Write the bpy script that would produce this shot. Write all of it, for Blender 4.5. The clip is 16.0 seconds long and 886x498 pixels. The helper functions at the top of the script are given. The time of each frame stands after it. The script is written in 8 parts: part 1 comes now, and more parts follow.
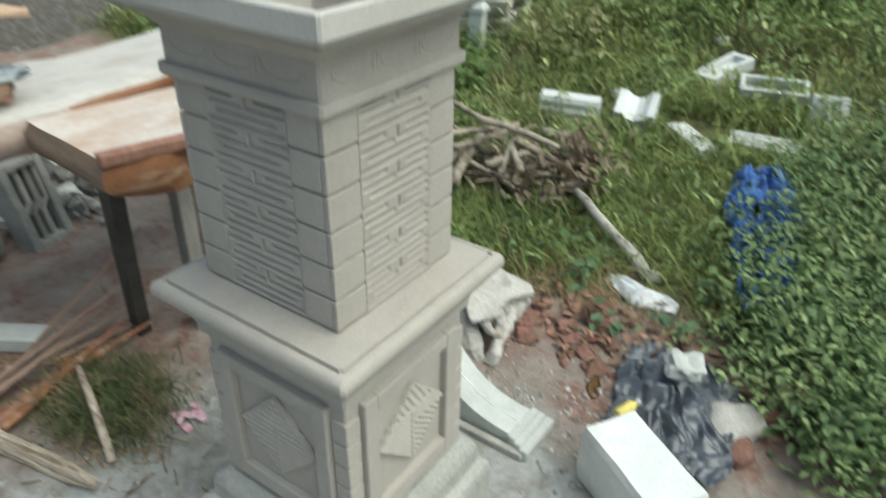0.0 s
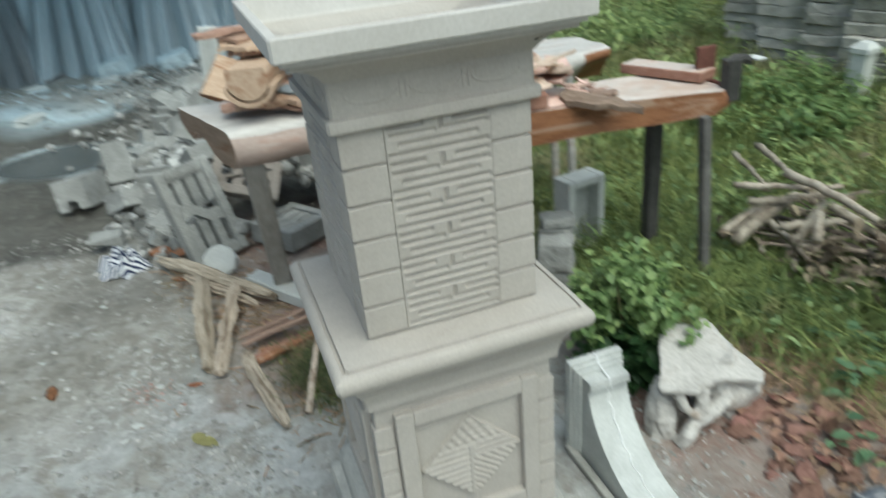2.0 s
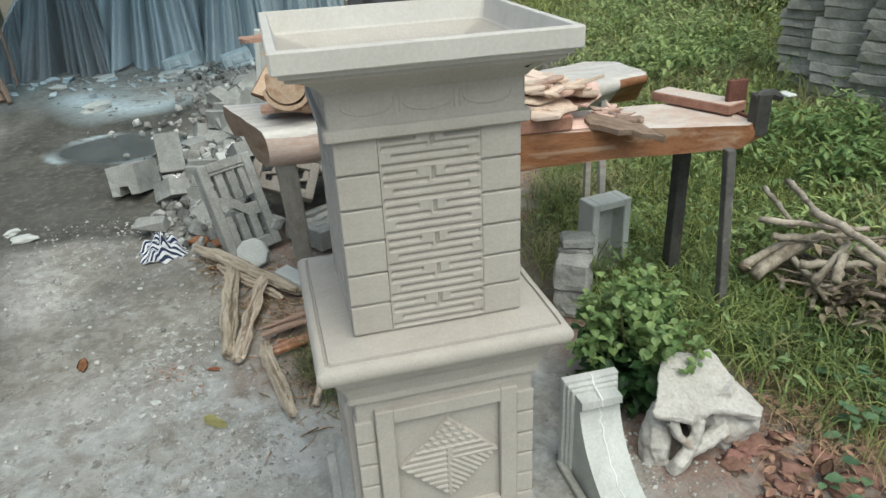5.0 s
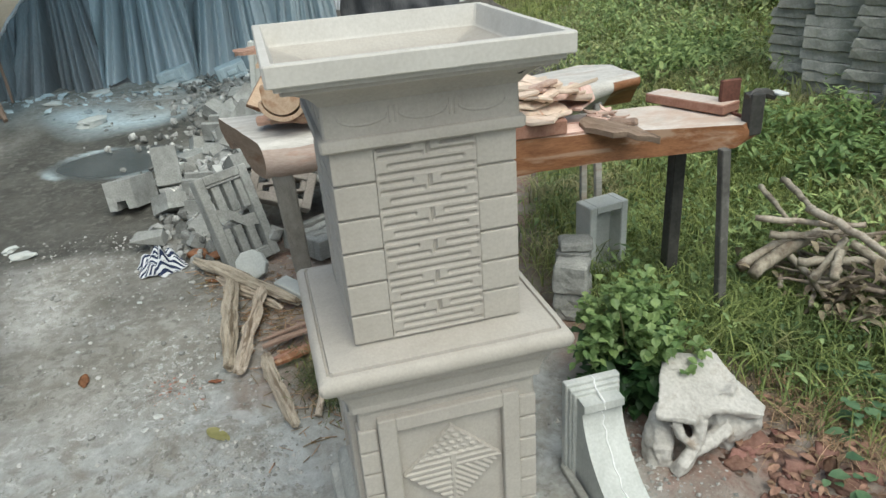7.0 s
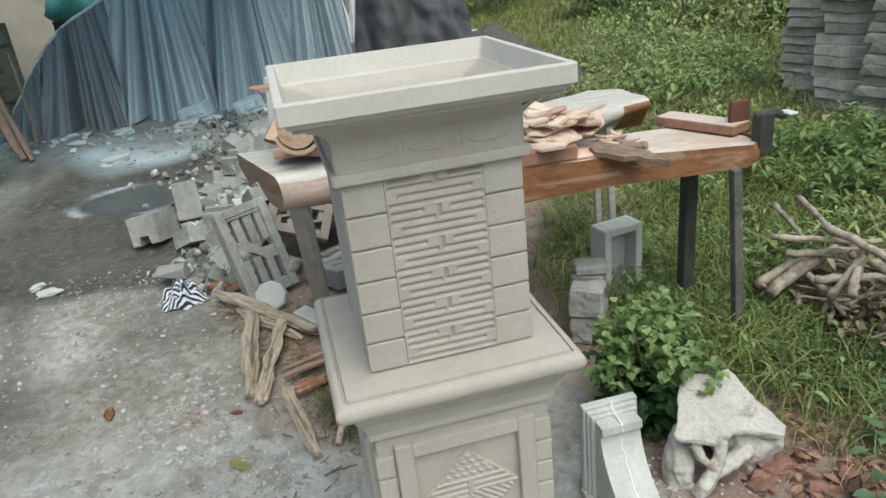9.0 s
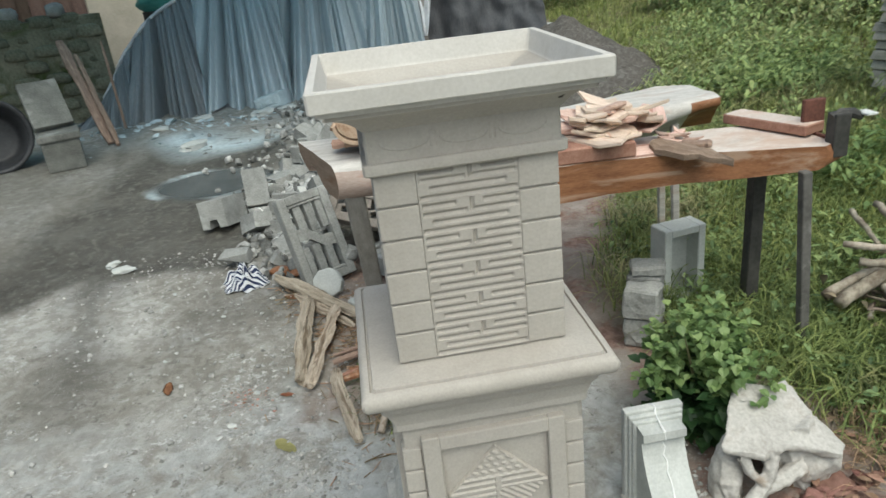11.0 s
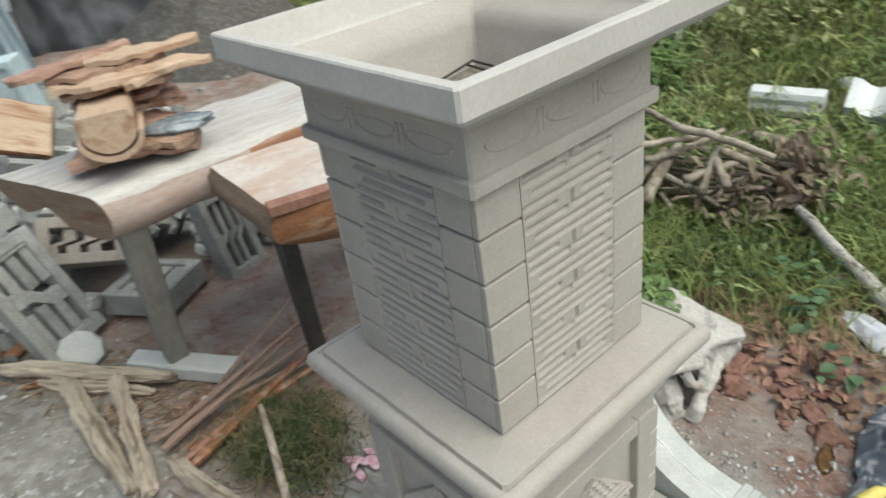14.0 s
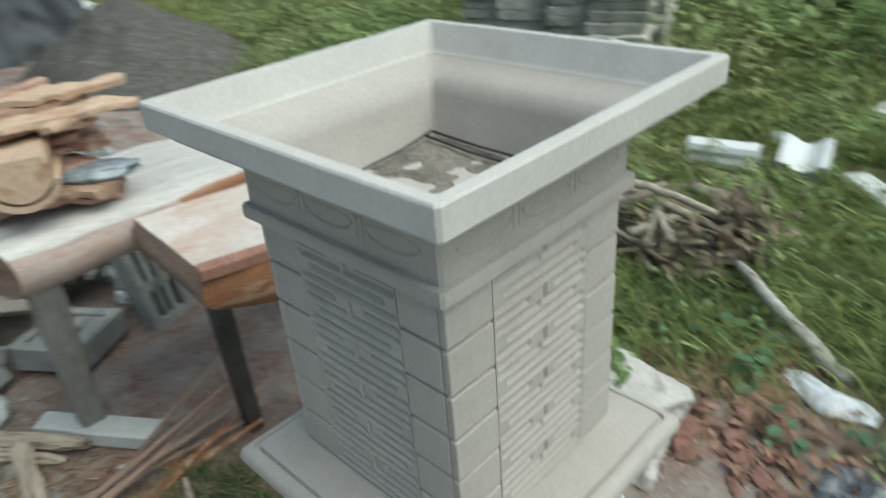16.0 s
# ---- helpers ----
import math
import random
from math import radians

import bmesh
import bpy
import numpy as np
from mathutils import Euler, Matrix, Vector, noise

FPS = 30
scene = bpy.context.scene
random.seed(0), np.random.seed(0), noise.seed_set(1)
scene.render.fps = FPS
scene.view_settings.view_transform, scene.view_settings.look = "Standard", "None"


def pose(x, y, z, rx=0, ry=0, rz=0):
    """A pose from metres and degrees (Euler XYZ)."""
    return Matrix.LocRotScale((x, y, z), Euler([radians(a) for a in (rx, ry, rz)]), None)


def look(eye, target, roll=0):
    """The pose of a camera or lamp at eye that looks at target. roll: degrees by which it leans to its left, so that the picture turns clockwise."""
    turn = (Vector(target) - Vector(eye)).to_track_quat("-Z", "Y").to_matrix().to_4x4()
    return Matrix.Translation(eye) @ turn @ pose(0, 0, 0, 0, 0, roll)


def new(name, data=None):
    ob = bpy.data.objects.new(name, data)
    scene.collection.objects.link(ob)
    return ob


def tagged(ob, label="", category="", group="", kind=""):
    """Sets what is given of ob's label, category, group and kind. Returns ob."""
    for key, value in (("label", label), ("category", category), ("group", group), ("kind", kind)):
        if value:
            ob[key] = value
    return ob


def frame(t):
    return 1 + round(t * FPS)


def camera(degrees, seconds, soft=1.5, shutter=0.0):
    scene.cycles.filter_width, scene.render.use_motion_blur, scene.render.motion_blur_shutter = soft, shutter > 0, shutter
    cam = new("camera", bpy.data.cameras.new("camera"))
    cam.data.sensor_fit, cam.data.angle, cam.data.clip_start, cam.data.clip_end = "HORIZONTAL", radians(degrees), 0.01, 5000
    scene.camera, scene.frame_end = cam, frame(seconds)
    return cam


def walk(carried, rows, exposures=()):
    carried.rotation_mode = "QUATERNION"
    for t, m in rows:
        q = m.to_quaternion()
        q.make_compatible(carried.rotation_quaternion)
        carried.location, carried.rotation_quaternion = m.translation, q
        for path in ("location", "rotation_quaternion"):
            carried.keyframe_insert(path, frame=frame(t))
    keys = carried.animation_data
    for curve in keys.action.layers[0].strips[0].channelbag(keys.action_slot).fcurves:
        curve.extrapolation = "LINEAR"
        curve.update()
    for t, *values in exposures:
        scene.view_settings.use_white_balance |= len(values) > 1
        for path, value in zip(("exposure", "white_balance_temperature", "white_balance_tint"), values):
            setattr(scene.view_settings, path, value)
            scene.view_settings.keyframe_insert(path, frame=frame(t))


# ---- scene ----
cam = camera(64.6, 16.0, shutter=0.55)
PATH = [
    (0, (0.848, -0.846, 1.514), (-0.122, 0.562, 0.478), 1.0),
    (0.5, (1.013, -0.854, 1.553), (-0.268, 0.43, 0.709), -2.6),
    (1, (1.25, -0.72, 1.511), (-0.219, 0.281, 0.594), -6.0),
    (1.2, (1.26, -0.665, 1.509), (-0.208, 0.322, 0.576), -6.8),
    (1.5, (1.219, -0.593, 1.492), (-0.197, 0.446, 0.535), -0.6),
    (2, (1.219, -0.351, 1.482), (-0.474, 0.195, 0.568), -5.5),
    (2.5, (1.23, -0.248, 1.509), (-0.549, 0.148, 0.685), -7.0),
    (3, (1.279, -0.228, 1.503), (-0.47, 0.208, 0.636), -6.2),
    (3.5, (1.314, -0.249, 1.5), (-0.432, 0.188, 0.627), -4.2),
    (4, (1.314, -0.258, 1.502), (-0.434, 0.164, 0.625), -2.7),
    (6.5, (1.317, -0.263, 1.506), (-0.432, 0.157, 0.633), -3.7),
    (7, (1.318, -0.262, 1.508), (-0.435, 0.165, 0.645), -4.2),
    (7.5, (1.346, -0.259, 1.509), (-0.429, 0.126, 0.672), -2.7),
    (8, (1.35, -0.249, 1.515), (-0.435, 0.151, 0.705), -5.2),
    (10.5, (1.348, -0.258, 1.524), (-0.458, 0.105, 0.745), -7.2),
    (11, (1.354, -0.179, 1.509), (-0.475, 0.007, 0.723), -6.5),
    (11.5, (1.384, -0.122, 1.512), (-0.452, 0.03, 0.733), -11.4),
    (12, (1.275, -0.189, 1.499), (-0.537, -0.024, 0.669), -7.9),
    (12.5, (1.183, -0.404, 1.514), (-0.545, 0.216, 0.722), -4.6),
    (13, (1.063, -0.648, 1.523), (-0.525, 0.176, 0.629), -0.7),
    (13.5, (0.868, -0.648, 1.502), (-0.625, 0.274, 0.542), -6.7),
    (14, (0.714, -0.641, 1.522), (-0.652, 0.403, 0.499), -8.8),
    (14.5, (0.544, -0.744, 1.538), (-0.483, 0.595, 0.465), -3.6),
    (15, (0.496, -0.768, 1.559), (-0.307, 0.782, 0.582), -3.0),
    (15.5, (0.488, -0.724, 1.547), (-0.35, 0.747, 0.481), -3.4),
    (16, (0.6, -0.579, 1.551), (-0.657, 0.635, 0.579), -4.9),
]
walk(cam, [(t, look(eye, target, roll)) for t, eye, target, roll in PATH], exposures=((0.0, 0.10, 6250, -4.0), (0.6, 0.08, 6200, -4.0), (1.2, 0.03, 5950, -4.5), (2.6, 0.04, 5950, -4.5), (4.0, 0.05, 6250, -1.0), (11.5, 0.06, 6300, 0.0), (14.2, 0.08, 6350, 0.5), (15.2, 0.04, 6250, -2.0), (16.0, 0.0, 5950, -5.0)))

# ---- light: an overcast sky ----
world = bpy.data.worlds.new("overcast_sky")
scene.world = world
world.use_nodes = True
wn = world.node_tree
sky = wn.nodes.new("ShaderNodeTexSky")
sky.sky_type, sky.sun_disc = "NISHITA", False
sky.sun_elevation, sky.sun_rotation = radians(61), radians(77)
sky.air_density, sky.dust_density, sky.ozone_density = 1.0, 5.0, 0.6
wn.nodes["Background"].inputs["Strength"].default_value = 0.122
wn.links.new(sky.outputs["Color"], wn.nodes["Background"].inputs["Color"])
sun = new("sun", bpy.data.lights.new("sun", "SUN"))
sun.data.energy, sun.data.angle, sun.data.color = 2.3, radians(70), (1.0, 0.985, 0.95)
sun.matrix_world = look((3.15, 0.7, 5.9), (0, 0, 0))

# ---- materials ----
rng = np.random.default_rng(7)
rnd = random.Random(11)


def material(name, dark, light, rough=0.85, scale=6.0, fine=60.0, bump=0.25, relief=0.004, third=None, third_scale=1.6,
             third_at=(0.52, 0.66), vary=0.0, island=0.0, metal=0.0, stretch=None, spec=0.35, wrinkle=None, leafy=0.0):
    """A surface of two colours mixed at two scales, an optional stain colour, relief, and a shift from piece to piece."""
    m = bpy.data.materials.new(name)
    m.use_nodes = True
    t = m.node_tree
    n, k = t.nodes, t.links
    b = n["Principled BSDF"]
    b.inputs["Roughness"].default_value = rough
    b.inputs["Metallic"].default_value = metal
    b.inputs["Specular IOR Level"].default_value = spec
    co = n.new("ShaderNodeTexCoord")
    mp = n.new("ShaderNodeMapping")
    mp.inputs["Scale"].default_value = stretch or (1, 1, 1)
    k.new(co.outputs["Object"], mp.inputs["Vector"])

    def grain(s, detail, rough_=0.6, dist=0.0):
        x = n.new("ShaderNodeTexNoise")
        x.inputs["Scale"].default_value = s
        x.inputs["Detail"].default_value = detail
        x.inputs["Roughness"].default_value = rough_
        x.inputs["Distortion"].default_value = dist
        k.new(mp.outputs["Vector"], x.inputs["Vector"])
        return x

    big, small = grain(scale, 5, 0.6, 0.3), grain(fine, 4)
    add = n.new("ShaderNodeMath")
    add.operation = "MULTIPLY_ADD"
    add.inputs[1].default_value = 0.45
    k.new(small.outputs["Fac"], add.inputs[0])
    half = n.new("ShaderNodeMath")
    half.operation = "MULTIPLY"
    half.inputs[1].default_value = 0.55
    k.new(big.outputs["Fac"], half.inputs[0])
    k.new(half.outputs[0], add.inputs[2])
    ramp = n.new("ShaderNodeValToRGB")
    ramp.color_ramp.elements[0].position, ramp.color_ramp.elements[0].color = 0.36, (*dark, 1)
    ramp.color_ramp.elements[1].position, ramp.color_ramp.elements[1].color = 0.64, (*light, 1)
    k.new(add.outputs[0], ramp.inputs["Fac"])
    out = ramp.outputs["Color"]
    if third:
        st = grain(third_scale, 6, 0.65, 0.4)
        fac = n.new("ShaderNodeMapRange")
        fac.inputs["From Min"].default_value, fac.inputs["From Max"].default_value = third_at
        k.new(st.outputs["Fac"], fac.inputs["Value"])
        mix = n.new("ShaderNodeMix")
        mix.data_type = "RGBA"
        k.new(fac.outputs[0], mix.inputs["Factor"])
        k.new(out, mix.inputs["A"])
        mix.inputs["B"].default_value = (*third, 1)
        out = mix.outputs["Result"]
    if vary or island:
        if island:
            src = n.new("ShaderNodeNewGeometry").outputs["Random Per Island"]
        else:
            src = n.new("ShaderNodeObjectInfo").outputs["Random"]
        span = n.new("ShaderNodeMapRange")
        amount = vary or island
        span.inputs["To Min"].default_value, span.inputs["To Max"].default_value = 1 - amount, 1 + amount
        k.new(src, span.inputs["Value"])
        hsv = n.new("ShaderNodeHueSaturation")
        k.new(span.outputs[0], hsv.inputs["Value"])
        hue = n.new("ShaderNodeMapRange")
        hue.inputs["To Min"].default_value, hue.inputs["To Max"].default_value = 0.5 + 0.05 * amount, 0.5 - 0.05 * amount
        k.new(src, hue.inputs["Value"])
        k.new(hue.outputs[0], hsv.inputs["Hue"])
        k.new(out, hsv.inputs["Color"])
        out = hsv.outputs["Color"]
    k.new(out, b.inputs["Base Color"])
    if bump:
        bm_ = n.new("ShaderNodeBump")
        bm_.inputs["Strength"].default_value, bm_.inputs["Distance"].default_value = bump, relief
        k.new((grain(wrinkle, 3, 0.5, 1.2) if wrinkle else add).outputs[0], bm_.inputs["Height"])
        k.new(bm_.outputs["Normal"], b.inputs["Normal"])
    if leafy:
        thin = n.new("ShaderNodeBsdfTranslucent")
        k.new(out, thin.inputs["Color"])
        both = n.new("ShaderNodeMixShader")
        both.inputs["Fac"].default_value = leafy
        k.new(b.outputs[0], both.inputs[1])
        k.new(thin.outputs[0], both.inputs[2])
        k.new(both.outputs[0], n["Material Output"].inputs["Surface"])
    return m


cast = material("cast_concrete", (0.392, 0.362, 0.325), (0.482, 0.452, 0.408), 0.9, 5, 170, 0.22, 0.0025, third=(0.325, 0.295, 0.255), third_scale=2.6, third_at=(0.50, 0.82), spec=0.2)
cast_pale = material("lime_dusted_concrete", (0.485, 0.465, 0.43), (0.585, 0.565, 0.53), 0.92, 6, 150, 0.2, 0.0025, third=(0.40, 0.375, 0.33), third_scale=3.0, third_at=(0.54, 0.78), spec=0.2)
cast_rough = material("stained_concrete", (0.30, 0.30, 0.28), (0.48, 0.47, 0.43), 0.93, 7, 120, 0.4, 0.004, third=(0.22, 0.22, 0.20), spec=0.2)
block_grey = material("grey_block_concrete", (0.20, 0.203, 0.19), (0.37, 0.373, 0.355), 0.93, 9, 110, 0.45, 0.004, third=(0.56, 0.565, 0.545), vary=0.18, spec=0.2)
chalk = material("white_cement", (0.43, 0.445, 0.425), (0.59, 0.605, 0.58), 0.85, 7, 130, 0.3, 0.003, third=(0.31, 0.32, 0.30), third_at=(0.54, 0.74), vary=0.08, spec=0.25)
rubble_mat = material("rubble_concrete", (0.14, 0.14, 0.13), (0.34, 0.342, 0.325), 0.95, 8, 90, 0.5, 0.006, third=(0.58, 0.585, 0.565), third_scale=3, island=0.55, spec=0.15)
paver_mat = material("weathered_paver_concrete", (0.33, 0.315, 0.275), (0.60, 0.575, 0.51), 0.95, 6, 80, 0.55, 0.006, third=(0.24, 0.25, 0.20), vary=0.30, spec=0.15)
rock_mat = material("pale_weathered_rock", (0.35, 0.332, 0.305), (0.57, 0.55, 0.515), 0.92, 7, 90, 0.35, 0.005, third=(0.27, 0.22, 0.175), third_scale=7, third_at=(0.56, 0.72), spec=0.2)
brown_stone = material("brown_stone", (0.15, 0.078, 0.06), (0.29, 0.175, 0.14), 0.95, 8, 70, 0.5, 0.006, vary=0.3, spec=0.15)
sawn = material("fresh_sawn_wood", (0.49, 0.42, 0.365), (0.68, 0.62, 0.565), 0.75, 4, 38, 0.3, 0.003, third=(0.50, 0.36, 0.28), third_scale=3.6, third_at=(0.44, 0.66), stretch=(2.6, 1.3, 3), spec=0.3)
orange_wood = material("orange_brown_wood", (0.17, 0.07, 0.032), (0.32, 0.15, 0.072), 0.55, 6, 40, 0.3, 0.003, third=(0.40, 0.27, 0.19), third_scale=2.4, stretch=(9, 1, 9), spec=0.4)
pale_log = material("pale_debarked_log", (0.40, 0.38, 0.35), (0.64, 0.615, 0.58), 0.7, 5, 40, 0.35, 0.004, third=(0.44, 0.32, 0.25), third_at=(0.56, 0.74), stretch=(6, 1, 6), spec=0.3)
offcut = material("bark_offcut_wood", (0.25, 0.15, 0.105), (0.50, 0.345, 0.26), 0.8, 6, 50, 0.4, 0.004, third=(0.20, 0.10, 0.06), third_scale=3.5, stretch=(1, 7, 7), vary=0.25, spec=0.25)
chip_wood = material("split_wood_chip", (0.55, 0.425, 0.33), (0.73, 0.61, 0.51), 0.8, 7, 60, 0.35, 0.003, third=(0.50, 0.26, 0.16), third_at=(0.58, 0.72), third_scale=5, stretch=(1, 6, 6), vary=0.12, spec=0.25)
tan_wood = material("tan_log_wood", (0.43, 0.30, 0.205), (0.60, 0.46, 0.34), 0.75, 5, 45, 0.3, 0.004, third=(0.34, 0.19, 0.11), third_scale=3, stretch=(1, 6, 6), spec=0.25)
pink_chip = material("pinkish_wood_chip", (0.48, 0.31, 0.245), (0.68, 0.53, 0.46), 0.8, 7, 60, 0.35, 0.003, third=(0.36, 0.19, 0.14), third_scale=5, stretch=(1, 6, 6), vary=0.15, spec=0.25)
red_leaf = material("red_brown_dry_leaf", (0.15, 0.075, 0.055), (0.30, 0.175, 0.13), 0.8, 14, 70, 0.3, 0.002, vary=0.35, spec=0.25)
dark_board = material("dark_shed_board", (0.075, 0.05, 0.042), (0.17, 0.12, 0.10), 0.9, 4, 50, 0.4, 0.004, vary=0.3, stretch=(6, 6, 0.6), spec=0.15)
pale_plaster = material("pale_plaster", (0.40, 0.36, 0.29), (0.55, 0.50, 0.42), 0.9, 3, 60, 0.3, 0.004, third=(0.30, 0.28, 0.23), spec=0.15)
dark_cement = material("dark_stained_cement", (0.095, 0.098, 0.09), (0.20, 0.204, 0.188), 0.93, 6, 90, 0.4, 0.004, third=(0.34, 0.345, 0.33), spec=0.2)
tub_black = material("worn_black_plastic", (0.018, 0.019, 0.022), (0.05, 0.053, 0.058), 0.5, 5, 40, 0.2, 0.003, third=(0.16, 0.16, 0.155), third_at=(0.6, 0.8), spec=0.4)
log_bark = material("pale_spotted_bark", (0.27, 0.25, 0.215), (0.56, 0.54, 0.49), 0.9, 14, 80, 0.6, 0.004, third=(0.15, 0.125, 0.10), third_scale=22, third_at=(0.54, 0.62), spec=0.2)
blue_cement = material("blue_grey_cement", (0.40, 0.48, 0.51), (0.60, 0.69, 0.72), 0.9, 9, 90, 0.4, 0.004, third=(0.27, 0.31, 0.32), spec=0.2)
brown_block = material("brownish_block_cement", (0.22, 0.195, 0.172), (0.38, 0.342, 0.305), 0.93, 8, 100, 0.45, 0.004, vary=0.1, spec=0.2)
dark_split = material("dark_split_wood", (0.17, 0.115, 0.085), (0.33, 0.245, 0.19), 0.85, 7, 60, 0.4, 0.003, third=(0.46, 0.34, 0.25), third_at=(0.58, 0.7), third_scale=5, stretch=(1, 7, 7), vary=0.15, spec=0.2)
firewood = material("dry_split_firewood", (0.32, 0.265, 0.205), (0.56, 0.485, 0.395), 0.9, 6, 55, 0.6, 0.005, third=(0.19, 0.145, 0.105), third_scale=4, third_at=(0.50, 0.62), stretch=(1, 9, 9), vary=0.15, spec=0.2)
branch_mat = material("dead_branch_bark", (0.12, 0.095, 0.073), (0.29, 0.245, 0.19), 0.95, 9, 70, 0.6, 0.005, third=(0.42, 0.38, 0.31), third_scale=6, vary=0.25, spec=0.15)
bark_brown = material("brown_curled_bark", (0.19, 0.15, 0.115), (0.42, 0.35, 0.27), 0.9, 9, 60, 0.6, 0.006, third=(0.47, 0.41, 0.33), third_scale=9, third_at=(0.50, 0.66), vary=0.2, spec=0.15)
pale_branch = material("pale_peeled_branch", (0.24, 0.20, 0.155), (0.50, 0.45, 0.37), 0.9, 10, 70, 0.6, 0.004, third=(0.17, 0.135, 0.105), third_scale=11, third_at=(0.52, 0.64), vary=0.15, spec=0.15)
withered = material("withered_leaf", (0.15, 0.12, 0.085), (0.33, 0.285, 0.19), 0.85, 14, 60, 0.2, 0.002, island=0.35, spec=0.2, leafy=0.2)
white_cast = material("fresh_white_cement", (0.58, 0.60, 0.59), (0.76, 0.775, 0.765), 0.85, 7, 130, 0.3, 0.003, third=(0.42, 0.43, 0.41), third_at=(0.56, 0.76), vary=0.05, spec=0.25)
dark_leg = material("dark_painted_steel", (0.030, 0.030, 0.028), (0.075, 0.072, 0.066), 0.6, 9, 60, 0.2, 0.002, spec=0.4)
grey_leg = material("weathered_grey_timber", (0.20, 0.19, 0.175), (0.33, 0.315, 0.29), 0.9, 6, 60, 0.35, 0.003, stretch=(6, 6, 1), spec=0.2)
post_paint = material("worn_dark_grey_paint", (0.075, 0.072, 0.066), (0.15, 0.145, 0.135), 0.7, 8, 60, 0.3, 0.002, third=(0.30, 0.29, 0.27), third_at=(0.60, 0.70), third_scale=9, spec=0.3)
rust = material("rusty_iron", (0.10, 0.045, 0.035), (0.21, 0.095, 0.07), 0.8, 12, 80, 0.4, 0.002, metal=0.3)
red_board = material("reddish_sawn_board", (0.24, 0.115, 0.08), (0.40, 0.23, 0.17), 0.7, 6, 50, 0.3, 0.002, stretch=(7, 1, 7), spec=0.3)
sheet_grey = material("grey_plastic_sheet", (0.34, 0.405, 0.44), (0.46, 0.53, 0.565), 0.45, 1.2, 30, 0.25, 0.01, third=(0.48, 0.57, 0.61), third_at=(0.54, 0.8), third_scale=0.9, stretch=(2, 2, 0.3), spec=0.5)
sheet_left = material("older_grey_plastic_sheet", (0.17, 0.19, 0.205), (0.26, 0.285, 0.30), 0.5, 1.2, 30, 0.25, 0.01, stretch=(2, 2, 0.3), spec=0.4)
sheet_dark = material("dark_wet_canvas", (0.035, 0.038, 0.042), (0.09, 0.092, 0.10), 0.7, 1.5, 30, 0.3, 0.01, stretch=(2, 2, 0.4), spec=0.35)
black_plastic = material("black_plastic_sheet", (0.04, 0.048, 0.06), (0.095, 0.108, 0.13), 0.38, 3, 30, 0.45, 0.010, wrinkle=16.0, spec=0.8)
log_side = material("barked_log_side", (0.31, 0.235, 0.20), (0.47, 0.385, 0.335), 0.7, 5, 45, 0.3, 0.004, third=(0.42, 0.20, 0.13), third_at=(0.54, 0.72), stretch=(6, 1, 6), spec=0.3)
end_grain = material("sawn_end_grain", (0.16, 0.115, 0.085), (0.275, 0.21, 0.16), 0.85, 6, 50, 0.4, 0.004, third=(0.17, 0.10, 0.06), third_scale=3, stretch=(1, 1, 5), spec=0.2)
grit_mat = material("pale_grit", (0.24, 0.235, 0.215), (0.48, 0.475, 0.455), 0.95, 20, 90, 0.2, 0.002, island=0.4, spec=0.15)
brick_dust = material("crushed_brick", (0.28, 0.14, 0.105), (0.50, 0.32, 0.26), 0.95, 20, 90, 0.2, 0.002, island=0.4, spec=0.15)
straw_mat = material("dry_straw", (0.20, 0.13, 0.075), (0.42, 0.31, 0.19), 0.9, 9, 40, 0.0, island=0.45, spec=0.2)
white_plastic = material("white_plastic_bag", (0.55, 0.57, 0.60), (0.78, 0.80, 0.82), 0.4, 8, 40, 0.4, 0.006, wrinkle=22.0, spec=0.5)
blue_net = material("blue_plastic_net", (0.018, 0.055, 0.24), (0.08, 0.175, 0.46), 0.55, 14, 70, 0.5, 0.004, third=(0.16, 0.30, 0.42), third_at=(0.52, 0.66), third_scale=11, vary=0.2, spec=0.3)
moss_wall = material("mossy_rubble_wall", (0.12, 0.125, 0.085), (0.30, 0.29, 0.22), 0.95, 3, 40, 0.6, 0.01, third=(0.07, 0.09, 0.03), vary=0.25, spec=0.15)
gravel_dark = material("dark_gravel", (0.06, 0.055, 0.048), (0.15, 0.138, 0.125), 0.95, 30, 120, 0.8, 0.012, third=(0.17, 0.16, 0.15), third_scale=18, spec=0.15)
grass_mat = material("grass_blade", (0.18, 0.225, 0.062), (0.345, 0.40, 0.15), 0.55, 3, 20, 0.0, third=(0.40, 0.36, 0.21), third_at=(0.50, 0.68), third_scale=1.3, island=0.4, spec=0.3, leafy=0.35)
weed_mat = material("broad_weed_leaf", (0.125, 0.20, 0.082), (0.27, 0.37, 0.155), 0.5, 3, 25, 0.0, third=(0.30, 0.30, 0.15), third_at=(0.58, 0.74), third_scale=1.7, island=0.45, spec=0.35, leafy=0.3)
long_blade = material("long_grass_blade", (0.115, 0.16, 0.052), (0.265, 0.33, 0.115), 0.55, 3, 20, 0.0, third=(0.34, 0.32, 0.16), third_at=(0.60, 0.76), third_scale=2.2, island=0.5, spec=0.3, leafy=0.3)
tuft_mat = material("dull_weed_blade", (0.06, 0.085, 0.035), (0.13, 0.16, 0.07), 0.6, 5, 25, 0.0, third=(0.24, 0.19, 0.11), third_at=(0.48, 0.62), third_scale=9, island=0.4, spec=0.25, leafy=0.25)
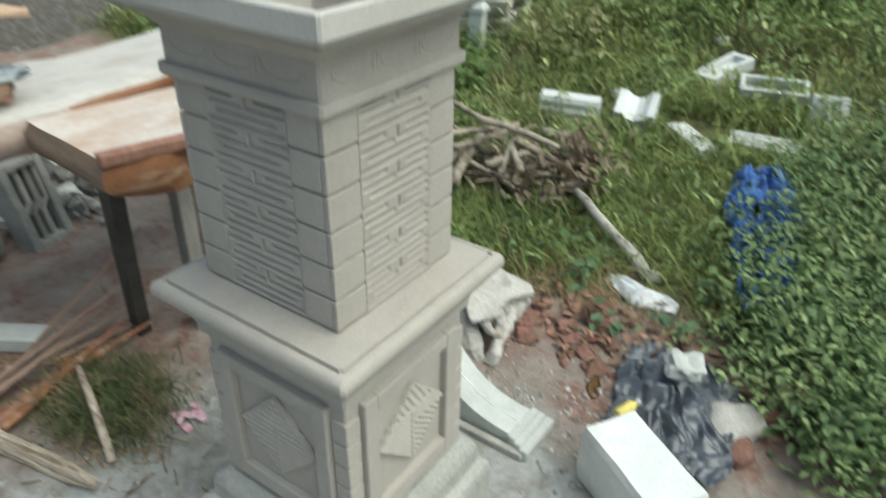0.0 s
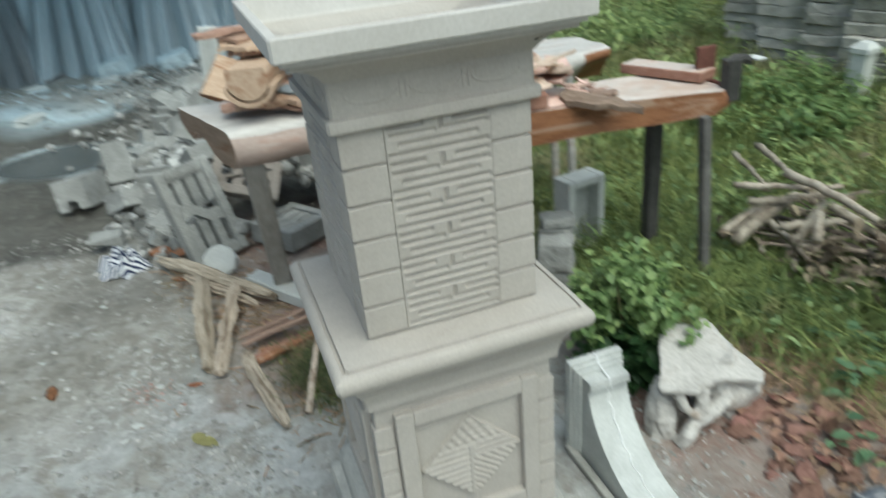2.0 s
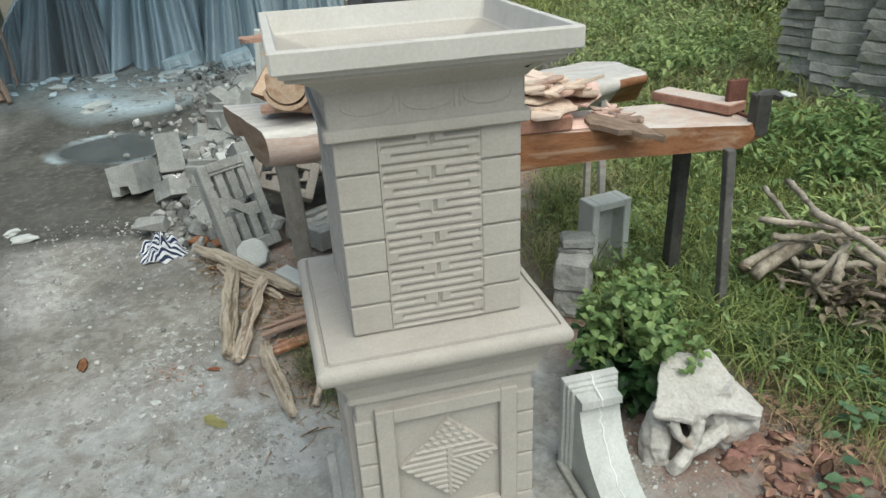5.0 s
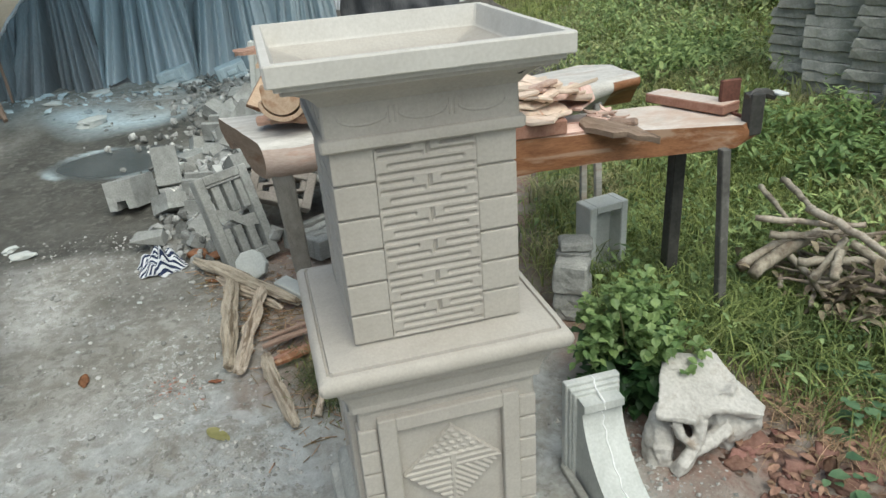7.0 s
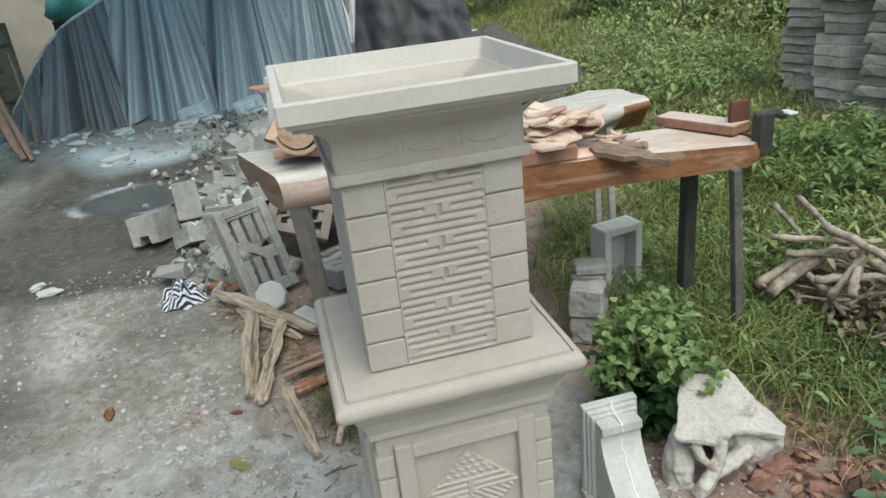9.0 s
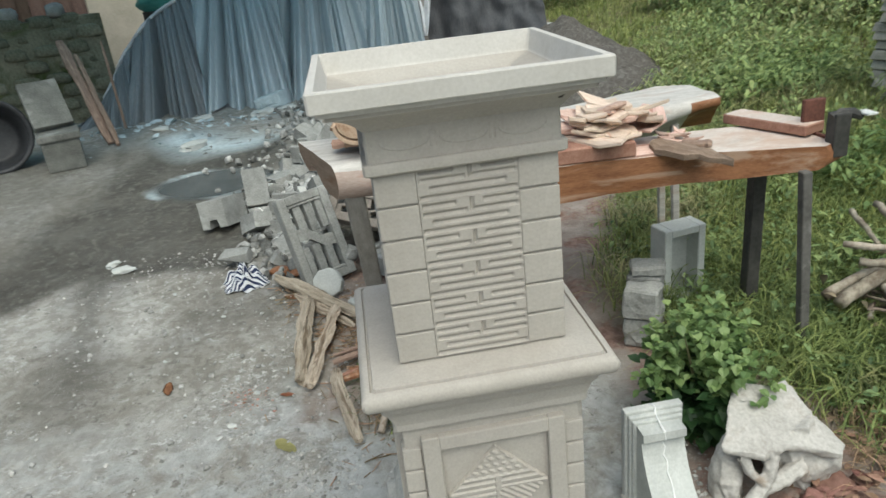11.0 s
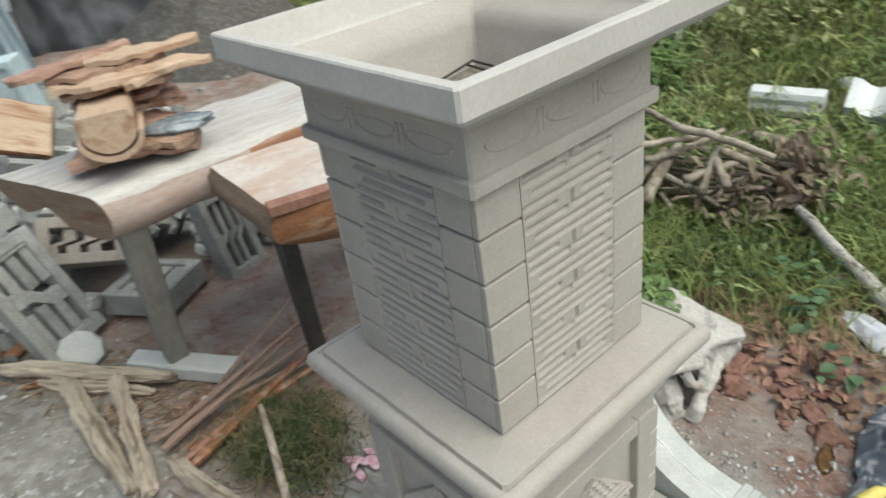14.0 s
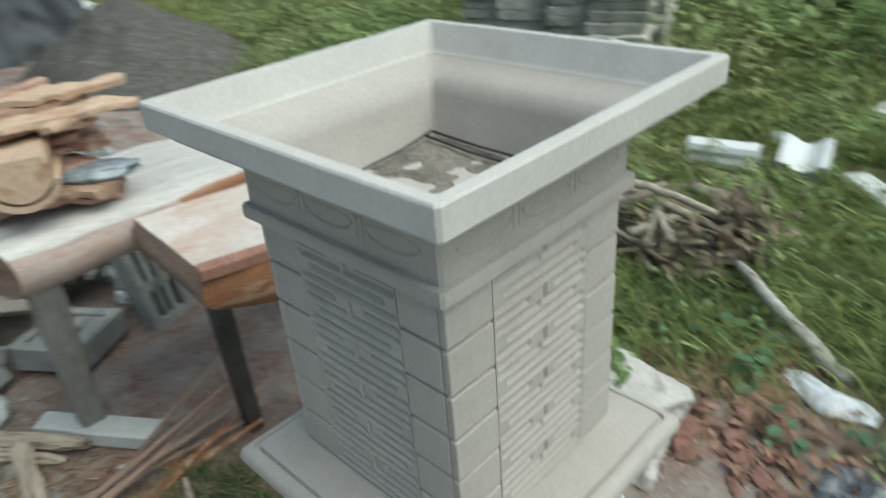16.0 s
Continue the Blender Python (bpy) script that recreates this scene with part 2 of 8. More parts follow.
net_leaf = material("dark_weed_leaf", (0.115, 0.185, 0.078), (0.27, 0.365, 0.155), 0.55, 3, 25, 0.0, third=(0.24, 0.22, 0.11), third_at=(0.56, 0.70), third_scale=5, island=0.5, spec=0.3, leafy=0.3)
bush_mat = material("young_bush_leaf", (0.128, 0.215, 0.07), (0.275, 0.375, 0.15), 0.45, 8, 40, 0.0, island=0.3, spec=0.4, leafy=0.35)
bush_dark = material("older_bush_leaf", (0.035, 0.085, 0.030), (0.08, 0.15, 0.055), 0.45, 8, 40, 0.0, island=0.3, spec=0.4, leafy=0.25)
far_leaf = material("hedge_leaf", (0.115, 0.18, 0.064), (0.285, 0.365, 0.15), 0.6, 1.5, 20, 0.0, third=(0.30, 0.30, 0.16), third_scale=0.7, island=0.45, spec=0.25, leafy=0.3)
shrub_leaf = material("shrub_leaf", (0.195, 0.285, 0.108), (0.40, 0.50, 0.21), 0.55, 1.5, 20, 0.0, third=(0.36, 0.37, 0.19), third_scale=0.9, island=0.45, spec=0.3, leafy=0.35)
blue_leaf = material("bluish_broad_leaf", (0.075, 0.15, 0.075), (0.16, 0.26, 0.14), 0.5, 5, 30, 0.0, island=0.35, spec=0.35, leafy=0.3)
stem_mat = material("green_brown_stem", (0.07, 0.075, 0.03), (0.14, 0.13, 0.06), 0.8, 9, 60, 0.2)
soil_dirt = material("tray_dirt", (0.11, 0.098, 0.08), (0.28, 0.255, 0.22), 0.95, 14, 120, 0.5, 0.004, third=(0.44, 0.42, 0.38), third_scale=9, spec=0.15)
dry_leaf = material("dry_fallen_leaf", (0.22, 0.095, 0.045), (0.46, 0.25, 0.13), 0.8, 14, 70, 0.3, 0.002, vary=0.35, island=0.0, spec=0.25)
dry_leaf_i = material("dry_leaf_litter", (0.15, 0.09, 0.06), (0.31, 0.205, 0.135), 0.85, 14, 70, 0.3, 0.002, island=0.4, spec=0.25)


def ground_material():
    """Cement yard, wet mud, reddish soil and turf, mixed by colour layers painted over the one sheet of ground."""
    m = bpy.data.materials.new("yard_and_turf")
    m.use_nodes = True
    t = m.node_tree
    n, k = t.nodes, t.links
    b = n["Principled BSDF"]
    b.inputs["Specular IOR Level"].default_value = 0.3
    co = n.new("ShaderNodeTexCoord")

    def grain(s, d=5, r=0.6, dist=0.2):
        x = n.new("ShaderNodeTexNoise")
        x.inputs["Scale"].default_value, x.inputs["Detail"].default_value = s, d
        x.inputs["Roughness"].default_value, x.inputs["Distortion"].default_value = r, dist
        k.new(co.outputs["Object"], x.inputs["Vector"])
        return x.outputs["Fac"]

    def ramp(fac, *stops):
        r = n.new("ShaderNodeValToRGB")
        e = r.color_ramp.elements
        while len(e) < len(stops):
            e.new(0.5)
        for el, (p, c) in zip(e, stops):
            el.position, el.color = p, (*c, 1)
        k.new(fac, r.inputs["Fac"])
        return r.outputs["Color"]

    def mix(fac, a, c):
        x = n.new("ShaderNodeMix")
        x.data_type = "RGBA"
        k.new(fac, x.inputs["Factor"])
        k.new(a, x.inputs["A"])
        k.new(c, x.inputs["B"])
        return x.outputs["Result"]

    def layer(name):
        a = n.new("ShaderNodeAttribute")
        a.attribute_name = name
        s = n.new("ShaderNodeSeparateColor")
        k.new(a.outputs["Color"], s.inputs["Color"])
        return s.outputs

    lay = layer("cover")

    def scaled(fac, other):
        x = n.new("ShaderNodeMath")
        x.operation = "MULTIPLY"
        k.new(fac, x.inputs[0])
        k.new(other, x.inputs[1])
        return x.outputs[0]

    def step(fac, a, c):
        x = n.new("ShaderNodeMapRange")
        x.inputs["From Min"].default_value, x.inputs["From Max"].default_value = a, c
        k.new(fac, x.inputs["Value"])
        return x.outputs[0]

    wide, mid = grain(1.5, 7, 0.68, 0.5), grain(12, 7, 0.75, 0.4)
    cement = mix(step(mid, 0.455, 0.545),
                 ramp(wide, (0.36, (0.20, 0.188, 0.160)), (0.50, (0.27, 0.257, 0.226)), (0.66, (0.35, 0.341, 0.313))),
                 ramp(wide, (0.36, (0.27, 0.255, 0.222)), (0.50, (0.36, 0.347, 0.313)), (0.66, (0.46, 0.453, 0.427))))
    # dry cement dust, crusts of spilt cement in clusters, and small dark damp spots
    dusty = layer("dust")
    cement = mix(scaled(dusty[0], step(grain(7, 7, 0.72, 0.6), 0.40, 0.58)), cement, ramp(grain(22, 5), (0.35, (0.36, 0.37, 0.36)), (0.65, (0.50, 0.515, 0.51))))
    crust = scaled(step(grain(24, 8, 0.78, 0.5), 0.545, 0.575), step(grain(3.2, 6, 0.7, 0.5), 0.47, 0.60))
    cement = mix(crust, cement, ramp(grain(60), (0.4, (0.44, 0.44, 0.425)), (0.6, (0.60, 0.60, 0.585))))
    damp = scaled(step(grain(17, 8, 0.78, 0.4), 0.545, 0.60), step(grain(2.4, 6, 0.65, 0.6), 0.44, 0.56))
    cement = mix(damp, cement, ramp(grain(50), (0.4, (0.17, 0.162, 0.142)), (0.6, (0.23, 0.222, 0.198))))
    mud = mix(step(grain(16, 6, 0.72, 0.4), 0.50, 0.60), ramp(grain(2.6, 6, 0.65, 0.5), (0.38, (0.042, 0.039, 0.032)), (0.62, (0.095, 0.089, 0.075))),
              ramp(grain(30), (0.4, (0.085, 0.08, 0.068)), (0.6, (0.15, 0.143, 0.125))))
    # pale bluish patch over the mud before the sheet wall, and the puddle's rim
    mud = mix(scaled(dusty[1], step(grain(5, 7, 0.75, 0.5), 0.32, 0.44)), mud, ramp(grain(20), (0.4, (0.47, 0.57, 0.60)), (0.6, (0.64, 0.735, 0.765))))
    red_soil = step(grain(4.5, 6, 0.7, 0.6), 0.47, 0.58)
    soil = mix(ramp(grain(55, 4, 0.6), (0.5, (0, 0, 0)), (0.66, (1, 1, 1))),
               ramp(grain(7, 6, 0.65), (0.35, (0.22, 0.175, 0.15)), (0.65, (0.37, 0.315, 0.275))),
               ramp(grain(90, 3), (0.4, (0.22, 0.175, 0.145)), (0.6, (0.36, 0.32, 0.28))))
    soil = mix(red_soil, soil, ramp(grain(26, 6, 0.7), (0.38, (0.18, 0.105, 0.082)), (0.62, (0.33, 0.22, 0.18))))
    turf = ramp(grain(9, 6, 0.65), (0.35, (0.075, 0.085, 0.035)), (0.65, (0.20, 0.18, 0.09)))
    colour = mix(lay[0], cement, mud)
    colour = mix(step(dusty[2], 0.40, 0.56), colour, ramp(grain(3), (0.4, (0.075, 0.082, 0.079)), (0.6, (0.115, 0.122, 0.118))))
    colour = mix(lay[1], colour, soil)
    colour = mix(lay[2], colour, turf)
    k.new(colour, b.inputs["Base Color"])
    rough = n.new("ShaderNodeMapRange")
    rough.inputs["To Min"].default_value, rough.inputs["To Max"].default_value = 0.94, 0.74
    k.new(lay[0], rough.inputs["Value"])
    wet = n.new("ShaderNodeMix")
    k.new(step(dusty[2], 0.45, 0.55), wet.inputs["Factor"])
    k.new(rough.outputs[0], wet.inputs["A"])
    wet.inputs["B"].default_value = 0.22
    k.new(wet.outputs["Result"], b.inputs["Roughness"])
    bump = n.new("ShaderNodeBump")
    bump.inputs["Strength"].default_value, bump.inputs["Distance"].default_value = 0.75, 0.016
    k.new(grain(34, 8, 0.78, 0.3), bump.inputs["Height"])
    k.new(bump.outputs["Normal"], b.inputs["Normal"])
    return m


def striped_cloth_material():
    m = material("striped_cloth", (0.02, 0.03, 0.07), (0.03, 0.045, 0.10), 0.9, 9, 90, 0.2, 0.002)
    t = m.node_tree
    n, k = t.nodes, t.links
    at = n.new("ShaderNodeUVMap")
    sp = n.new("ShaderNodeSeparateXYZ")
    k.new(at.outputs["UV"], sp.inputs[0])
    wave = n.new("ShaderNodeMath")
    wave.operation = "SINE"
    mul = n.new("ShaderNodeMath")
    mul.operation = "MULTIPLY"
    mul.inputs[1].default_value = 185.0
    k.new(sp.outputs["X"], mul.inputs[0])
    k.new(mul.outputs[0], wave.inputs[0])
    gt = n.new("ShaderNodeMath")
    gt.operation = "GREATER_THAN"
    gt.inputs[1].default_value = 0.0
    k.new(wave.outputs[0], gt.inputs[0])
    mix = n.new("ShaderNodeMix")
    mix.data_type = "RGBA"
    mix.inputs["A"].default_value, mix.inputs["B"].default_value = (0.02, 0.03, 0.075, 1), (0.62, 0.64, 0.66, 1)
    k.new(gt.outputs[0], mix.inputs["Factor"])
    k.new(mix.outputs["Result"], n["Principled BSDF"].inputs["Base Color"])
    return m


# ---- builders ----
def sums(x, y, f, seed=0):
    """Smooth uneven waves over the plan, about -1 to 1."""
    r = np.random.default_rng(100 + seed)
    out = 0
    for i in range(7):
        a, p, s = r.uniform(0, 2 * np.pi), r.uniform(0, 2 * np.pi), f * r.uniform(0.6, 1.9)
        out = out + np.sin((np.cos(a) * x + np.sin(a) * y) * s + p)
    return out / 4.0


def ground_z(x, y):
    x, y = np.asarray(x, float), np.asarray(y, float)
    u = y - 1.35 - 0.30 * np.maximum(0, -x - 3.0)
    rise = 0.145 * np.where(u > 0.4, u, np.where(u > -0.4, (u + 0.4) ** 2 / 1.6, 0))
    hill = 0.10 * np.maximum(0, y - 5.0) + 0.09 * np.maximum(0, -x - 9.5)
    rough = np.clip((y - 0.7) * 0.6, 0, 1)
    return rise + hill + rough * 0.02 * sums(x, y, 5.0, 1) + 0.004 * sums(x, y, 7.0, 2)


def gz(x, y):
    return float(ground_z(x, y))


def turf_at(x, y):
    """How far turf covers the plan, 0 to 1."""
    x, y = np.asarray(x, float), np.asarray(y, float)
    edge = np.interp(x, [-9, -6.0, -4.5, -2.4, -1.9, -1.3, -0.8, -0.3, 0.1, 0.5, 1.2, 4], [3.3, 2.6, 2.0, 1.2, 0.85, 0.72, 0.78, 1.08, 1.30, 1.20, 1.0, 0.4])
    front = np.clip((y - edge + 0.10 * sums(x, y, 6.0, 3)) / 0.28, 0, 1)
    tuft = np.clip(1.25 - np.hypot((x + 0.87) / 0.25, (y + 0.12) / 0.17) + 0.2 * sums(x, y, 14, 4), 0, 1)
    return np.maximum(front, 0.75 * tuft)


def part(name, bm, mat, parent=None, label="", smooth=False, crease=None):
    mesh = bpy.data.meshes.new(name)
    bmesh.ops.recalc_face_normals(bm, faces=bm.faces)
    bm.to_mesh(mesh)
    bm.free()
    mesh.materials.append(mat)
    if smooth:
        mesh.polygons.foreach_set("use_smooth", [True] * len(mesh.polygons))
    if crease:
        mesh.polygons.foreach_set("use_smooth", [True] * len(mesh.polygons))
        mesh.set_sharp_from_angle(angle=radians(crease))
    ob = new(name, mesh)
    if parent:
        ob.parent = parent
    if label:
        tagged(ob, label)
    return ob


def shared(name, mesh, parent, m=None):
    ob = new(name, mesh)
    ob.parent = parent
    if m is not None:
        ob.matrix_basis = m
    return ob


def thing(name, label, category, group="", m=None):
    ob = tagged(new(name), label, category, group)
    ob.empty_display_size = 0.05
    if m is not None:
        ob.matrix_basis = m
    return ob


def box(bm, x0, x1, y0, y1, z0, z1, bev=0.0, seg=1):
    made = bmesh.ops.create_cube(bm, size=1)["verts"]
    bmesh.ops.scale(bm, vec=(x1 - x0, y1 - y0, z1 - z0), verts=made)
    bmesh.ops.translate(bm, vec=((x0 + x1) / 2, (y0 + y1) / 2, (z0 + z1) / 2), verts=made)
    if bev:
        edges = list({e for v in made for e in v.link_edges})
        bmesh.ops.bevel(bm, geom=edges, offset=bev, segments=seg, affect="EDGES", profile=0.6)
    return made


def loft(bm, rings, cap=True, closed=True):
    """Rings of points, one above another, joined with faces."""
    rows = [[bm.verts.new(p) for p in ring] for ring in rings]
    n = len(rows[0])
    for a, b in zip(rows, rows[1:]):
        for i in range(n if closed else n - 1):
            j = (i + 1) % n
            bm.faces.new((a[i], a[j], b[j], b[i]))
    if cap:
        bm.faces.new(rows[0][::-1])
        bm.faces.new(rows[-1])
    return rows


def square_loft(bm, profile, cx=0.0, cy=0.0, cut=0.004, cap=True, steps=1, wave=0.0):
    """A square turned form: (half width, height) rows with small cut corners; steps and wave make its faces uneven."""
    rings = []
    for h, z, *shift in profile:
        c = min(cut, h * 0.4)
        ox, oy = (cx + shift[0], cy + shift[1]) if shift else (cx, cy)
        marks = ((h, -h + c), (h, h - c), (h - c, h), (-h + c, h), (-h, h - c), (-h, -h + c), (-h + c, -h), (h - c, -h))
        ring = []
        for k, (a, b) in enumerate(marks):
            na, nb = marks[(k + 1) % 8]
            n = steps if k % 2 == 0 else 1
            for q in range(n):
                x, y = a + (na - a) * q / n, b + (nb - b) * q / n
                d = wave * (noise.noise(Vector((x * 24, y * 24, z * 18))) + 0.6 * noise.noise(Vector((x * 70, y * 70, z * 55 + 9))))
                ring.append((ox + x * (1 + d / h), oy + y * (1 + d / h), z + 0.7 * wave * noise.noise(Vector((x * 30, y * 30, 4 + z * 9)))))
        rings.append(ring)
    return loft(bm, rings, cap)


def tube(bm, pts, radii, n=8, wob=0.0, seed=0, flat=1.0):
    """A tapered rod along points; flat squeezes its section."""
    r = random.Random(seed)
    pts = [Vector(p) for p in pts]
    rings = []
    for i, p in enumerate(pts):
        d = (pts[min(i + 1, len(pts) - 1)] - pts[max(i - 1, 0)]).normalized()
        side = d.cross((0, 0, 1))
        side = side.normalized() if side.length > 1e-3 else Vector((1, 0, 0))
        up = side.cross(d)
        rad = radii[i] if isinstance(radii, (list, tuple)) else radii
        rings.append([p + (side * math.cos(6.2832 * k / n) + up * (flat * math.sin(6.2832 * k / n))) * rad * (1 + wob * r.uniform(-1, 1)) for k in range(n)])
    return loft(bm, rings)


def lump(bm, sx, sy, sz, seed, cuts=2, rough=0.16, at=(0, 0, 0), boxy=0.0):
    """An uneven stone."""
    made = bmesh.ops.create_icosphere(bm, subdivisions=cuts, radius=1)["verts"]
    off = Vector((seed * 1.7, seed * 0.9, seed * 2.3))
    for v in made:
        d = v.co.normalized()
        if boxy:
            k = 1 / max(abs(d.x), abs(d.y), abs(d.z))
            d = d * (1 - boxy + boxy * k * 0.8)
        d = d * (1 + rough * noise.noise(v.co * 1.6 + off) * 2 + rough * 0.6 * noise.noise(v.co * 4 + off))
        v.co = Vector((d.x * sx, d.y * sy, d.z * sz)) + Vector(at)
    return made


def slab(bm, outline, z0, z1, bulge=0.0, waves=0.004, seed=0, tilt=(0, 0), low=None, under=0.010):
    """A plank or slab from its outline, with rounded sides; tilt: rise per metre along x and y."""
    c = Vector((sum(p[0] for p in outline) / len(outline), sum(p[1] for p in outline) / len(outline), 0))
    pts = []
    for a, b in zip(outline, outline[1:] + outline[:1]):
        steps = max(1, int(math.dist(a, b) / 0.07))
        pts += [(a[0] + (b[0] - a[0]) * s / steps, a[1] + (b[1] - a[1]) * s / steps) for s in range(steps)]
    rings = []
    for f, inset in ((0, under), (0.12, under * 0.35), (0.3, -bulge * 0.7), (0.5, -bulge), (0.7, -bulge * 0.7), (0.9, 0.002), (1, 0.008)):
        ring = []
        for x, y in pts:
            d = Vector((x - c.x, y - c.y, 0))
            d.normalize()
            w = waves * noise.noise(Vector((x * 7 + seed, y * 7, f * 3)))
            q = Vector((x, y, 0)) - d * (inset + w)
            base = low(x, y) if low else z0
            ring.append((q.x, q.y, base + (z1 - base) * f + tilt[0] * q.x + tilt[1] * q.y + 0.6 * waves * noise.noise(Vector((x * 9, y * 9 + seed, 5)))))
        rings.append(ring)
    return loft(bm, rings)


def ragged_board(bm, length, width, thick, seed, bow=0.0, point=0.0):
    """A split board along x with torn ends and an uneven thickness."""
    r = random.Random(seed)
    n = 9
    rings = []
    for i in range(n):
        f = i / (n - 1)
        w = width / 2 * (1 - point * max(0, f - 0.45) / 0.55) * r.uniform(0.86, 1.06)
        if i in (0, n - 1):
            w *= r.uniform(0.45, 0.8)
        sh, th = r.uniform(-0.07, 0.07) * width, thick / 2 * r.uniform(0.75, 1.1)
        x = (f - 0.5) * length
        z = bow * math.sin(math.pi * f) + r.uniform(-0.1, 0.1) * thick
        rings.append([(x, sh - w, z - th * 0.6), (x, sh + w, z - th), (x, sh + w * 0.98, z + th * 0.7), (x, sh + w * 0.3, z + th), (x, sh - w * 0.5, z + th * 1.05), (x, sh - w, z + th * 0.6)])
    return loft(bm, rings)


def sheet(bm, nu, nv, f, thick=0.0):
    """A surface from f(u, v), u and v from 0 to 1, with a second skin where it has thickness."""
    def grid(dz):
        return [[bm.verts.new(Vector(f(i / nu, j / nv)) + Vector((0, 0, dz))) for j in range(nv + 1)] for i in range(nu + 1)]

    top = grid(0)
    for i in range(nu):
        for j in range(nv):
            bm.faces.new((top[i][j], top[i + 1][j], top[i + 1][j + 1], top[i][j + 1]))
    if thick:
        low = grid(-thick)
        for i in range(nu):
            for j in range(nv):
                bm.faces.new((low[i][j + 1], low[i + 1][j + 1], low[i + 1][j], low[i][j]))
        rim = [(i, 0) for i in range(nu)] + [(nu, j) for j in range(nv)] + [(i, nv) for i in range(nu, 0, -1)] + [(0, j) for j in range(nv, 0, -1)]
        for (a, b), (c, d) in zip(rim, rim[1:] + rim[:1]):
            bm.faces.new((top[a][b], low[a][b], low[c][d], top[c][d]))
    return top


def leaf_cloud(centres, size, r, tilt=0.7, fold=0.25, aspect=0.55):
    """Pointed folded leaves, one at each centre: points and faces."""
    n = len(centres)
    yaw, pitch = r.uniform(0, 6.2832, n), r.uniform(-tilt, tilt, n)
    L = size * r.uniform(0.6, 1.3, n)
    W = L * aspect
    d = np.stack([np.cos(yaw) * np.cos(pitch), np.sin(yaw) * np.cos(pitch), np.sin(pitch)], -1)
    s = np.stack([-np.sin(yaw), np.cos(yaw), np.zeros(n)], -1)
    c = np.asarray(centres)
    up = np.array([0, 0, 1.0])

    def at(f, w, lift):
        return c + d * (L * f)[:, None] + s * (W * w / 2)[:, None] + up * (W * lift)[:, None] - up * (0.16 * L * f * f)[:, None]

    V = np.stack([c, at(0.22, 0.72, fold * 0.8), at(0.22, -0.72, fold * 0.8), at(0.56, 0.92, fold), at(0.56, -0.92, fold), at(1.0, 0, 0), at(0.22, 0, 0), at(0.56, 0, 0)], 1).reshape(-1, 3)
    b = np.arange(n)[:, None] * 8
    F = np.concatenate([b + [0, 6, 1], b + [0, 2, 6], b + [1, 6, 7], b + [1, 7, 3], b + [6, 2, 4], b + [6, 4, 7], b + [3, 7, 5], b + [7, 4, 5]])
    return V, F


def soup(name, verts, faces, mat, label, category, kind="stuff"):
    """One object from arrays of points and faces."""
    mesh = bpy.data.meshes.new(name)
    mesh.from_pydata(verts.tolist() if hasattr(verts, "tolist") else verts, [], faces.tolist() if hasattr(faces, "tolist") else faces)
    mesh.materials.append(mat)
    mesh.polygons.foreach_set("use_smooth", [True] * len(mesh.polygons))
    return tagged(new(name, mesh), label, category, kind=kind)


# ---- ground ----
PUDDLE = (4.18, 1.36)


